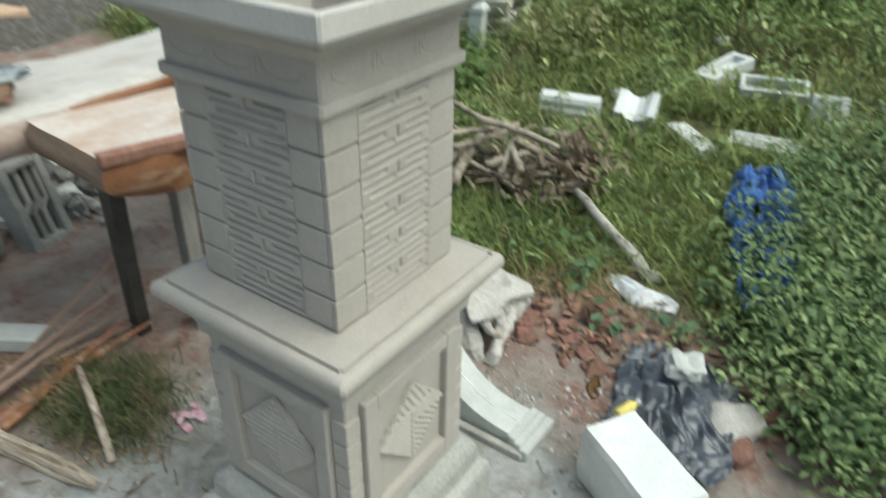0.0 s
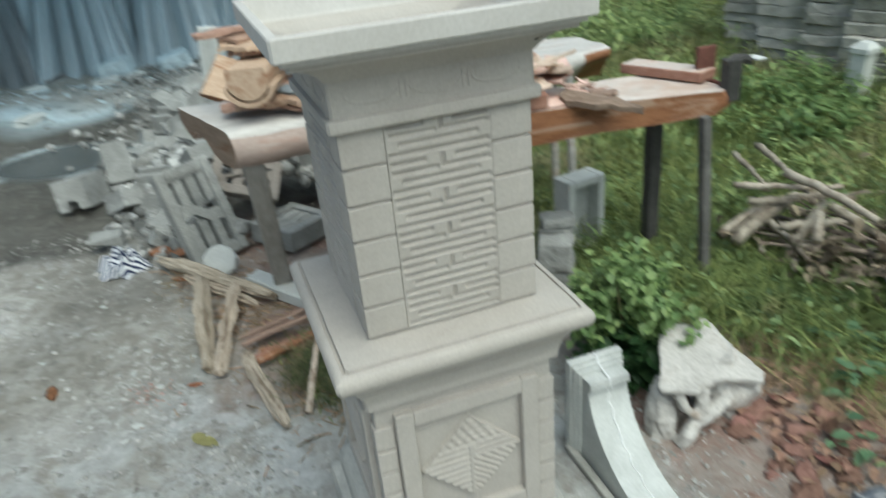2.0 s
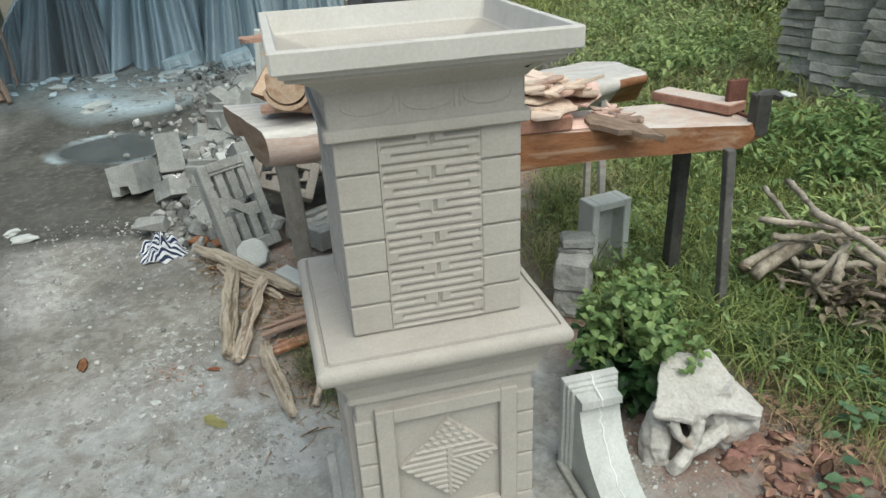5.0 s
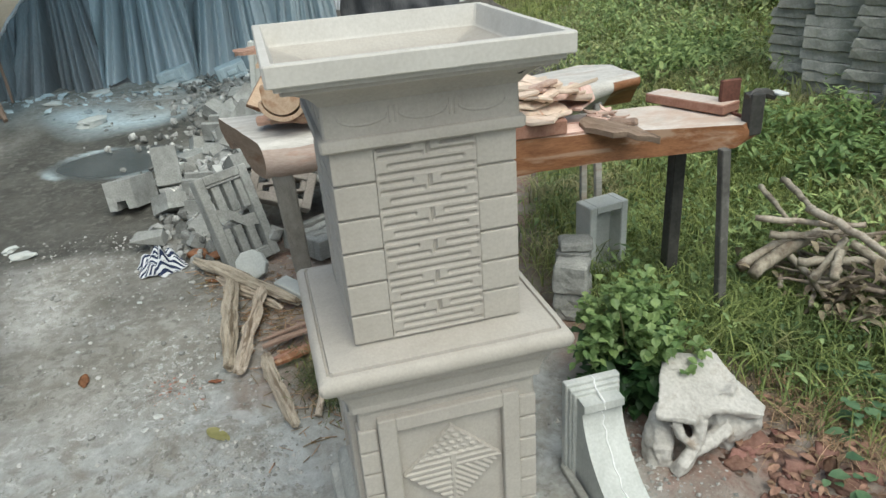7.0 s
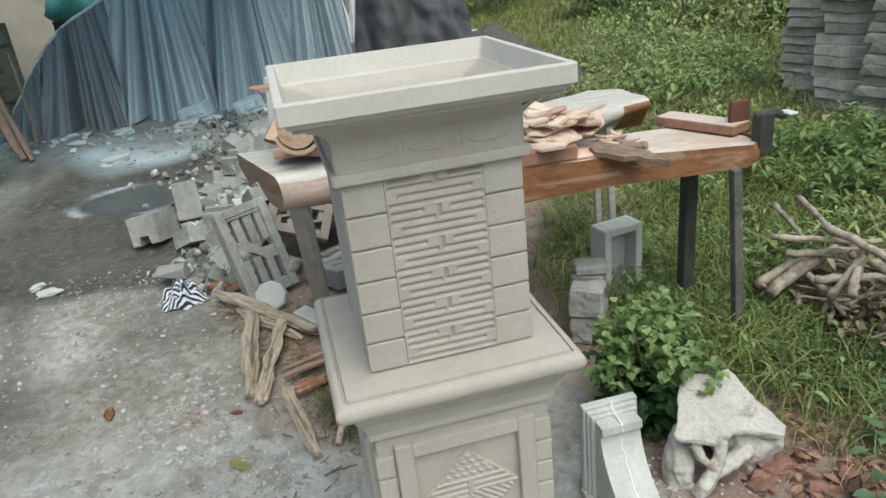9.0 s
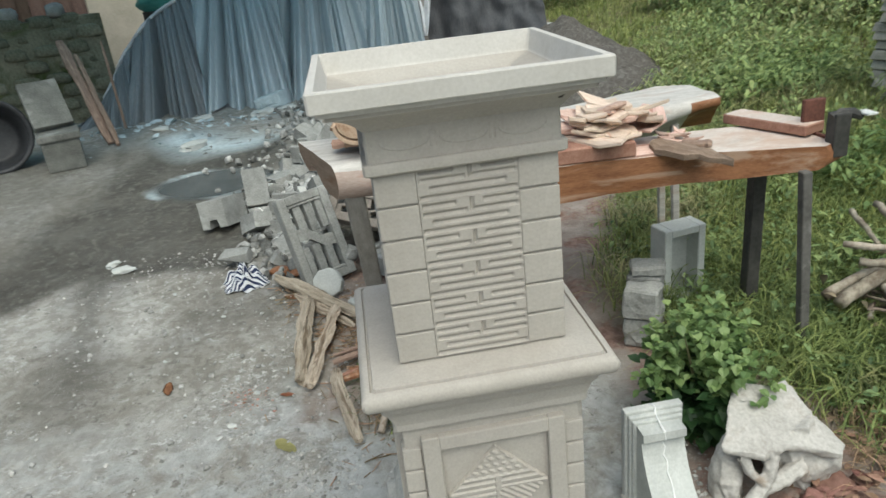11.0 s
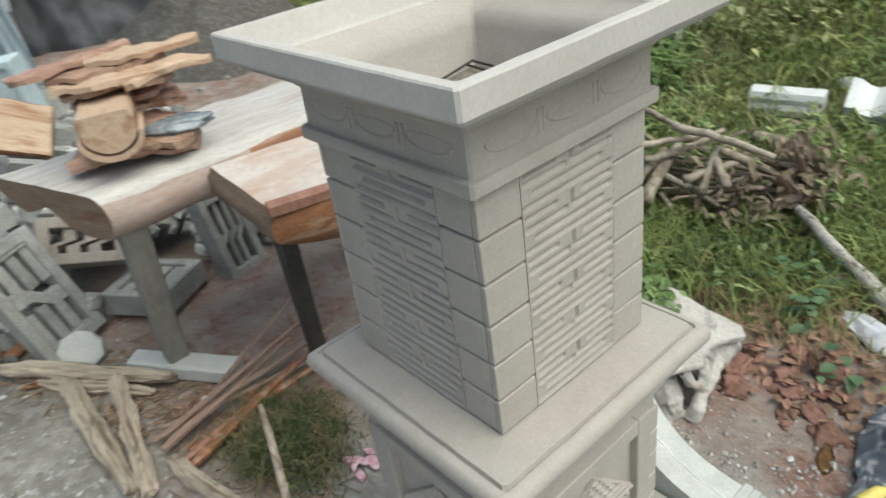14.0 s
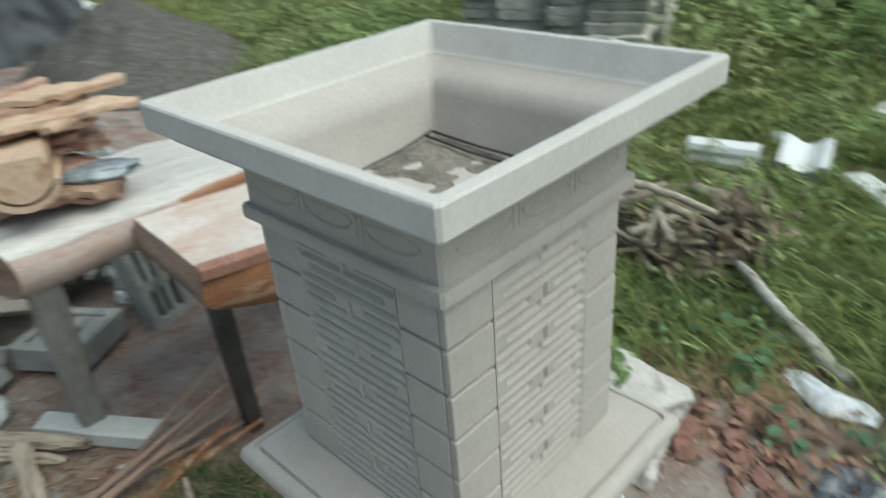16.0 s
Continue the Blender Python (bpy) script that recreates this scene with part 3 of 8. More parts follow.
def build_ground():
    def axis(lo, hi, a, b):
        fine = np.arange(a, b, 0.045)
        left, right = a - np.cumsum(0.06 * 1.16 ** np.arange(60)), b + np.cumsum(0.06 * 1.16 ** np.arange(60))
        return np.concatenate([left[left > lo][::-1], fine, right[right < hi]])

    xs, ys = axis(-120, 120, -7.2, 1.2), axis(-120, 120, -2.6, 3.4)
    X, Y = np.meshgrid(xs, ys, indexing="ij")
    Z = ground_z(X, Y)
    mesh = bpy.data.meshes.new("ground")
    nx, ny = X.shape
    idx = np.arange(nx * ny).reshape(nx, ny)
    faces = np.stack([idx[:-1, :-1], idx[1:, :-1], idx[1:, 1:], idx[:-1, 1:]], -1).reshape(-1, 4)
    mesh.from_pydata(np.stack([X, Y, Z], -1).reshape(-1, 3).tolist(), [], faces.tolist())
    mesh.polygons.foreach_set("use_smooth", [True] * len(mesh.polygons))
    x, y = X.ravel(), Y.ravel()
    turf = turf_at(x, y)
    # wet mud in front of the sheet wall and a damp trail over the yard; soil under the benches and along the turf
    mud = np.clip((-2.15 - x + 0.35 * sums(x, y, 3.0, 5) + 0.2 * sums(x, y, 8.0, 15)) / 0.28, 0, 1) * np.clip((-0.55 - y) / 0.4, 0, 1) * np.clip((x + 6.4 + 0.5 * sums(x, y, 2.0, 16)) / 0.5, 0, 1)
    trail = np.clip(1.0 - np.abs(y + 1.75 - 0.22 * (x + 2.4)) / 0.28 + 0.4 * sums(x, y, 5, 6), 0, 1) * np.clip((-0.7 - x) / 0.8, 0, 1)
    mud = mud * (0.6 + 0.4 * np.clip((y + 2.35 + 0.12 * (x + 5) + 0.12 * sums(x, y, 4, 29)) / 0.3, 0, 1))
    mud = np.maximum(mud * 0.92, 0.8 * trail)
    mud = np.maximum(mud, 0.42 * np.clip(1.5 - np.hypot((x + 2.0) / 0.55, (y + 0.86) / 0.36) + 0.5 * sums(x, y, 7, 31), 0, 1))
    soil = np.clip((y + 0.54 - 0.55 * np.clip((x + 0.35) / 0.3, 0, 1) * 1.35 + 0.10 * sums(x, y, 9, 7)) / 0.25, 0, 1)
    soil = soil * np.clip((x + 2.6) / 0.5, 0, 1)
    red = np.clip((y - 0.52 + 0.08 * sums(x, y, 8, 8)) / 0.2, 0, 1)
    soil = np.maximum(soil * np.clip((-0.72 - x + 0.1 * sums(x, y, 7, 27)) / 0.2, 0, 1), red)
    cover = mesh.color_attributes.new("cover", "FLOAT_COLOR", "POINT")
    cover.data.foreach_set("color", np.stack([mud, soil, turf, np.ones_like(x)], -1).ravel())
    near = np.clip((x + 1.25 + 0.25 * sums(x, y, 4, 21)) / 0.5, 0, 1) * np.clip((-0.15 - y) / 0.3, 0, 1)
    round_base = np.maximum(np.clip(1.5 - np.hypot(x - 0.25, y - 0.3) / 0.42, 0, 1), np.clip(1.6 - np.hypot((x + 0.35) / 0.42, (y - 0.42) / 0.26), 0, 1))
    pale = np.clip((x + 0.2) / 0.3, 0, 1) * np.clip((0.55 - y) / 0.2, 0, 1)
    # bluish patch before the sheet: a wide faint part and a compact strong one
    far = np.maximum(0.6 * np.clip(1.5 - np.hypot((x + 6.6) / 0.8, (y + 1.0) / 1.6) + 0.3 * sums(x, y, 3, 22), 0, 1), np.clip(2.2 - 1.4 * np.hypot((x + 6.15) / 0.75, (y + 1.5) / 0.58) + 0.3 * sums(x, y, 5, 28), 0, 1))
    water = np.clip(1.05 - 0.5 * np.hypot((x + PUDDLE[0]) / 0.34, (y + PUDDLE[1]) / 0.42) + 0.10 * sums(x, y, 6, 24), 0, 1)
    puddle = np.clip(1.6 - np.abs(np.hypot((x + PUDDLE[0]) / 0.34, (y + PUDDLE[1]) / 0.42) - 1.12) / 0.10, 0, 1) * np.clip(0.2 + 1.4 * sums(x, y, 7, 23), 0, 0.9)
    dust = mesh.color_attributes.new("dust", "FLOAT_COLOR", "POINT")
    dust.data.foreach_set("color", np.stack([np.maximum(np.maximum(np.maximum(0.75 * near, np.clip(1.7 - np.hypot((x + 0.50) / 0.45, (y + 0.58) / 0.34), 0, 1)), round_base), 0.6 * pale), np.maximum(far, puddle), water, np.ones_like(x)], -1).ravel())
    mesh.materials.append(ground_material())
    tagged(new("ground", mesh), "dusty grey cement yard turning to reddish soil and weedy turf", "ground", kind="structure")


build_ground()


# ---- the cast concrete altar pillar ----
def fret_height(u, v):
    """Groove depth of the key pattern, 0 (face) to 1 (groove); u across 0 to 1, v up in rows of four."""
    row, f = math.floor(v), v - math.floor(v)
    near = max(0.0, min(1.0, (0.30 - abs(f - 0.5)) / 0.16))
    r = row % 4
    spans = {3: ((0.03, 0.36), (0.64, 0.98)), 2: ((0.03, 0.47), (0.53, 0.98)), 1: ((0.12, 0.88),), 0: ((0.02, 0.98),)}[r]
    d = max(max(0.0, min(1.0, (min(u - a, b - u)) / 0.02 + 0.5)) for a, b in spans) * near
    if r in (2, 3) and not (r == 2 and f < 0.4):
        d = max(d, max(0.0, min(1.0, (0.022 - abs(u - 0.52)) / 0.012)))
    return d


def diamond_height(a, b):
    """Relief of the lozenge; a, b from -1 to 1 across and up."""
    def lines(q, w=0.32):
        f = abs((q % 1.0) - 0.5)
        return max(0.0, min(1.0, (w - f) / 0.14))

    if b > 0.30:
        return max(lines(b * 7), lines((a + b * 0.6) * 6))
    if a < 0.02 or b > -0.02:
        return lines(b * 7) if abs(a) > 0.05 else 0.0
    return lines((b + a * 0.8) * 7)


def build_pillar():
    pillar = thing("altar_pillar", "tall grey cast concrete altar pillar with tiled shaft and open tray, standing on the yard", "pillar")
    bm = bmesh.new()
    square_loft(bm, [(0.252, 0.0), (0.254, 0.115), (0.249, 0.135), (0.238, 0.142), (0.228, 0.150), (0.226, 0.195), (0.219, 0.212), (0.205, 0.225), (0.196, 0.235)], cut=0.008, steps=16, wave=0.0022)
    part("plinth", bm, cast_rough, pillar, "stained stepped concrete plinth")
    bm = bmesh.new()
    square_loft(bm, [(0.186, 0.23), (0.186, 0.630)], cut=0.003)
    part("pedestal", bm, cast, pillar)
    bm = bmesh.new()
    square_loft(bm, [(0.188, 0.628), (0.200, 0.634), (0.200, 0.648), (0.203, 0.660), (0.209, 0.678), (0.219, 0.692), (0.221, 0.706), (0.213, 0.712)], cut=0.005, steps=16, wave=0.0010)
    part("cornice", bm, cast, pillar)
    bm = bmesh.new()
    nose = [(0.2375 + 0.0145 * math.sin(a), 0.7355 - 0.0195 * math.cos(a)) for a in [math.pi * q / 12 for q in range(13)]]
    square_loft(bm, [(0.206, 0.7085), (0.226, 0.7125)] + nose + [(0.2335, 0.7555), (0.2318, 0.7500), (0.2285, 0.7500), (0.2265, 0.7585), (0.150, 0.768)], cut=0.006, steps=20, wave=0.0010)
    part("ledge", bm, cast, pillar, crease=38)
    bm = bmesh.new()
    square_loft(bm, [(0.1625, 0.755), (0.1618, 1.168)], cut=0.002)
    part("shaft", bm, cast, pillar)
    # cap: lip, frieze, cove, stepped rim, and the open tray inside
    bm = bmesh.new()
    dx, dy = 0.013, -0.006
    square_loft(bm, [(0.150, 1.1645), (0.1765, 1.1645), (0.1785, 1.1565), (0.1825, 1.160), (0.1828, 1.166), (0.1828, 1.1765), (0.1815, 1.1785), (0.1742, 1.1795), (0.1735, 1.236), (0.1755, 1.2375), (0.178, 1.240),
                     (0.183, 1.247), (0.1885, 1.2535, 0.003, -0.001), (0.195, 1.2595, 0.005, -0.002), (0.2025, 1.265, 0.008, -0.004), (0.211, 1.2695, 0.010, -0.005), (0.220, 1.273, dx, dy), (0.2275, 1.2745, dx, dy),
                     (0.2275, 1.281, dx, dy), (0.2365, 1.283, dx, dy), (0.2370, 1.290, dx, dy), (0.2470, 1.2915, dx, dy), (0.2485, 1.2935, dx, dy),
                     (0.2488, 1.3235, dx, dy), (0.2468, 1.3260, dx, dy), (0.2338, 1.3262, dx, dy), (0.2322, 1.3240, dx, dy), (0.2255, 1.288, dx, dy), (0.2215, 1.282, dx, dy),
                     (0.213, 1.2785, 0.010, -0.005), (0.190, 1.271, 0.006, -0.003), (0.174, 1.265, 0.003, -0.002), (0.166, 1.259), (0.160, 1.250), (0.156, 1.238), (0.152, 1.172), (0.149, 1.167)], cut=0.004, steps=24, wave=0.0006)
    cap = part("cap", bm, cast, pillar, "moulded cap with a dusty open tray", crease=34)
    # cap faces above 1.281 take the paler concrete
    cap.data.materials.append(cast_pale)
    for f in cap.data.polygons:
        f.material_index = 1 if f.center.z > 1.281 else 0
    # dirt gathered on the tray's floor, deepest in the far corner
    bm = bmesh.new()
    sheet(bm, 26, 26, lambda u, v: (-0.147 + 0.294 * u, -0.147 + 0.294 * v, 1.1685 + 0.010 * max(0.0, 1 - math.hypot(u, 1 - v) / 0.45) ** 1.5 + 0.004 * noise.noise(Vector((u * 9, v * 9, 2)))))
    part("dirt", bm, soil_dirt, cap, "grey-brown dirt on the tray floor", True)
    bm = bmesh.new()
    tube(bm, [(0.2085, 0.166, 1.2655), (0.2095, 0.172, 1.2668), (0.204, 0.173, 1.262), (0.199, 0.167, 1.258), (0.197, 0.164, 1.2565), (0.197, 0.171, 1.2565)], 0.0011, 5)
    part("pencil_mark", bm, dark_leg, cap, "short dark scribble")
    # key pattern panel, one mesh for the four faces
    bm = bmesh.new()
    nu, nv, rows = 60, 168, 24
    grid = []
    for j in range(nv + 1):
        z = 0.772 + (1.158 - 0.772) * j / nv
        grid.append([bm.verts.new((0.1684 - 0.0060 * fret_height(i / nu, rows * j / nv), -0.0920 + 0.1840 * i / nu, z)) for i in range(nu + 1)])
    for j in range(nv):
        for i in range(nu):
            bm.faces.new((grid[j][i], grid[j][i + 1], grid[j + 1][i + 1], grid[j + 1][i]))
    rim = grid[0] + [r[-1] for r in grid[1:]] + grid[-1][-2::-1] + [r[0] for r in grid[-2:0:-1]]
    back = [bm.verts.new((0.157, v.co.y, v.co.z)) for v in rim]
    for i in range(len(rim)):
        j = (i + 1) % len(rim)
        bm.faces.new((rim[j], rim[i], back[i], back[j]))
    fret = part("fret_panel", bm, cast, pillar, "raised key pattern panel")
    # lozenge with its sunk panel frame
    bm = bmesh.new()
    n = 44
    verts = {}
    for i in range(-n, n + 1):
        for j in range(-n, n + 1):
            if abs(i) + abs(j) <= n:
                edge = 1.0 if abs(i) + abs(j) >= n - 1 else 0.0
                verts[i, j] = bm.verts.new((0.199 - 0.0035 * diamond_height(i / n, j / n) - 0.010 * (abs(i) + abs(j) == n), 0.109 * i / n, 0.445 + 0.108 * j / n))
    for (i, j), v in list(verts.items()):
        q = [(i, j), (i + 1, j), (i + 1, j + 1), (i, j + 1)]
        have = [verts[p] for p in q if p in verts]
        if len(have) >= 3:
            bm.faces.new(have)
    for i in range(-n, n):
        for j in range(-n, n):
            q = [(i, j), (i + 1, j), (i + 1, j + 1), (i, j + 1)]
            have = [verts[p] for p in q if p in verts]
            if len(have) == 3 and (i, j) not in verts:
                bm.faces.new(have)
    diamond = part("lozenge", bm, cast, pillar, "lozenge with hatched relief")
    bm = bmesh.new()
    box(bm, 0.184, 0.203, -0.150, -0.113, 0.262, 0.606, 0.0025)
    box(bm, 0.184, 0.203, 0.113, 0.150, 0.262, 0.606, 0.0025)
    box(bm, 0.184, 0.2025, -0.1135, 0.1135, 0.572, 0.605, 0.002)
    box(bm, 0.184, 0.2025, -0.1135, 0.1135, 0.263, 0.306, 0.002)
    surround = part("panel_frame", bm, cast, pillar, "plain raised frame round the sunk panel")
    bm = bmesh.new()
    for cy in (-0.105, 0.0, 0.105):
        tube(bm, [(0.1728, cy + 0.043 * math.cos(a), 1.214 - 0.016 * math.sin(a)) for a in [math.pi * k / 10 for k in range(11)]], 0.0030, 6, flat=1.0)
        tube(bm, [(0.1728, cy + 0.043 * math.cos(a), 1.214 + 0.007 * math.sin(a)) for a in [math.pi * k / 10 for k in range(11)]], 0.0016, 5)
    for cy in (-0.0525, 0.0525):
        box(bm, 0.1715, 0.1752, cy - 0.008, cy - 0.002, 1.196, 1.226, 0.001)
        box(bm, 0.1715, 0.1752, cy + 0.002, cy + 0.008, 1.196, 1.226, 0.001)
    frieze = part("frieze_relief", bm, cast, pillar, "shallow curved frieze relief")
    for ob in (fret, diamond, surround, frieze):
        for q in (1, 2, 3):
            shared(ob.name.split(".")[0], ob.data, pillar, Matrix.Rotation(math.pi / 2 * q, 4, "Z"))
    # corner tiles of the shaft and the little quoins of the pedestal
    bm = bmesh.new()
    box(bm, 0.157, 0.1685, -0.1685, -0.0925, -0.0302, 0.0302, 0.0028, 2)
    tile = part("tile", bm, cast, pillar)
    bm = bmesh.new()
    box(bm, 0.157, 0.1685, -0.1568, -0.0925, -0.0302, 0.0302, 0.0028, 2)
    side_tile = part("tile", bm, cast, pillar)
    bm = bmesh.new()
    box(bm, 0.157, 0.1685, 0.0925, 0.1685, -0.0302, 0.0302, 0.0028, 2)
    tile_b = part("tile", bm, cast, pillar)
    bm = bmesh.new()
    box(bm, 0.157, 0.1685, 0.0925, 0.1568, -0.0302, 0.0302, 0.0028, 2)
    side_tile_b = part("tile", bm, cast, pillar)
    pitch = 0.0648
    for q in range(4):
        for ob in ((tile, tile_b) if q % 2 == 0 else (side_tile, side_tile_b)):
            for r in range(6):
                m = Matrix.Rotation(math.pi / 2 * q, 4, "Z") @ Matrix.Translation((rnd.uniform(-0.0008, 0.0008), 0, 0.8015 + pitch * r))
                if q < 2 and r == 0:
                    ob.matrix_basis = m
                else:
                    shared("tile", ob.data, pillar, m)
    bm = bmesh.new()
    box(bm, -0.020, 0.020, -0.020, 0.020, -0.0270, 0.0270, 0.0045, 2)
    quoin = part("quoin", bm, cast, pillar)
    spots = [(sx * 0.1715, sy * 0.1715, 0.2655 + 0.0575 * r) for sx in (-1, 1) for sy in (-1, 1) for r in range(6)]
    for k, p in enumerate(spots):
        m = Matrix.Translation(p) @ Matrix.Rotation(rnd.uniform(-0.015, 0.015), 4, "Z")
        if k == 0:
            quoin.matrix_basis = m
        else:
            shared("quoin", quoin.data, pillar, m)


build_pillar()


# ---- work benches of rough timber slabs ----
def paint_sides(ob, side, end=None, is_end=None, limit=0.72):
    """Give the slab's upright faces a wood of their own, and its cut ends another."""
    ob.data.materials.append(side)
    if end:
        ob.data.materials.append(end)
    for f in ob.data.polygons:
        if abs(f.normal.z) < limit or f.normal.z < 0:
            f.material_index = 2 if end and is_end(f.center, f.normal) else 1


def bench_back():
    """A half log: flat sawn top, one long side left round, its near end cut across."""
    bench = thing("timber_bench", "long pale debarked half-log slab on one thick leg and thin posts", "workbench", "slab benches")
    bm = bmesh.new()
    at = [0, 0.24, 0.48, 0.65, 0.82, 0.93, 1]
    lx, ly = [-1.70, -1.67, -1.65, -1.68, -1.78, -1.85, -1.78], [-0.445, 0.0, 0.44, 0.75, 1.05, 1.25, 1.38]
    rx, ry = [-1.185, -1.165, -1.195, -1.25, -1.38, -1.46, -1.50], [-0.285, 0.06, 0.42, 0.72, 1.02, 1.24, 1.39]
    rings = []
    for k in range(57):
        s = k / 56
        a = Vector((np.interp(s, at, lx), np.interp(s, at, ly), 0))
        b = Vector((np.interp(s, at, rx), np.interp(s, at, ry), 0))
        w = (b - a).length
        e = (b - a) / w
        r = (0.068 if s < 0.55 else 0.068 - 0.09 * (s - 0.55)) + 0.008 * noise.noise(Vector((s * 9, 2, 5)))
        notch = 0.055 * max(0.0, 1 - s / 0.16)
        ring = [(f * (w - r) / 6 + 0.004, 0.803 + 0.004 * noise.noise(Vector((s * 14, f * 0.9, 1)))) for f in range(7)]
        ring += [(w - r + r * math.sin(q), 0.803 - r + r * math.cos(q)) for q in [radians(v) for v in range(15, 166, 15)]]
        ring += [(w * 0.72, 0.664), (w * 0.58, 0.668 + 0.3 * notch), (w * 0.44, 0.678 + notch), (w * 0.32, 0.686 + 0.9 * notch), (w * 0.20, 0.694), (w * 0.08, 0.722), (0.0, 0.752), (-0.004, 0.786)]
        skew = 0.012 * noise.noise(Vector((s * 7, 8, 3)))
        rings.append([a + e * (c + skew) + Vector((0, 0, z + 0.004 * noise.noise(Vector((s * 20, c * 12, z * 12))) - 0.004 * s)) for c, z in ring])
    loft(bm, rings)
    ob = part("slab_top", bm, pale_log, bench, "pale weathered half log with a rounded pinkish side", crease=38)
    for m_ in (log_side, end_grain, orange_wood):
        ob.data.materials.append(m_)
    for f in ob.data.polygons:
        c, n = f.center, f.normal
        if len(f.vertices) > 8:
            f.material_index = 2 if c.y < 0 else 3
        elif n.z < 0.72:
            f.material_index = 1 if c.y < 0.17 + 0.5 * (0.76 - c.z) else 3 if c.y < 0.70 or c.y > 1.24 else 0
    rows = (("leg", (-1.235, -0.235, 0.70), (-1.505, -0.20, -0.01), 0.034, 0.038, grey_leg), ("post", (-1.50, 1.18, 0.70), (-1.49, 1.20, 0.0), 0.013, 0.016, pale_log), ("post", (-1.72, 1.22, 0.70), (-1.74, 1.24, 0.0), 0.013, 0.016, pale_log))
    for name, a, b, w, d, mat in rows:
        bm = bmesh.new()
        a, b = Vector(a), Vector(b)
        rings = []
        for q in range(9):
            c = a.lerp(b, q / 8) + Vector((0.005 * noise.noise((q, a.x, 1)), 0.005 * noise.noise((q, a.y, 5)), 0))
            k = 1.05 - 0.13 * q / 8
            rings.append([c + Vector((x * w * k, y * d * k, 0)) for x, y in ((-1, -0.8), (-0.8, -1), (0.8, -1), (1, -0.8), (1, 0.8), (0.8, 1), (-0.8, 1), (-1, 0.8))])
        loft(bm, rings)
        part(name, bm, mat, bench)


def bench_front():
    bench = thing("timber_bench", "thick fresh sawn slab with orange waney edge on dark legs", "workbench", "slab benches")
    bm = bmesh.new()
    outline = [(-1.15, 0.0), (-0.92, -0.02), (-0.71, -0.04), (-0.66, 0.10), (-0.69, 0.20), (-0.80, 0.27), (-0.875, 0.40), (-0.885, 0.58), (-0.855, 0.85), (-0.79, 1.12), (-0.735, 1.36), (-0.78, 1.45), (-0.95, 1.43), (-1.10, 1.37), (-1.12, 0.9), (-1.10, 0.5)]
    slab(bm, outline, 0.695, 0.793, bulge=0.014, waves=0.010, seed=9, tilt=(0, -0.018), low=lambda x, y: float(np.interp(y, [-0.05, 0.25, 0.6, 1.0, 1.45], [0.695, 0.655, 0.665, 0.688, 0.715])), under=0.030)
    ob = part("slab_top", bm, sawn, bench, "pinkish sawn top with an orange edge", crease=42)
    paint_sides(ob, orange_wood, end_grain, lambda c, n: n.y < -0.6 and c.y < 0.1, limit=0.8)
    for x, y, mat, w in ((-1.02, 1.29, dark_leg, 0.026), (-0.68, 1.31, post_paint, 0.017), (-1.10, 0.15, dark_leg, 0.024), (-0.95, 0.30, grey_leg, 0.026)):
        bm = bmesh.new()
        box(bm, x - w, x + w, y - w, y + w, -0.02, 0.72 if y < 1 else 0.70, 0.003)
        for v in bm.verts:
            if v.co.z > 0.4:
                v.co += Vector((-0.03, -0.04, 0)) if x > -0.7 else Vector((0.28, -0.13, 0)) if x < -1.05 and y < 1 else Vector((0, 0, 0))
        part("leg", bm, mat, bench)


bench_back()
bench_front()

# translucent blue, so the unseen roof tints the light under it
roof_mat = material("blue_roof_sheet", (0.16, 0.33, 0.43), (0.27, 0.46, 0.57), 0.6, 2, 30, 0.2, 0.01, leafy=0.5)
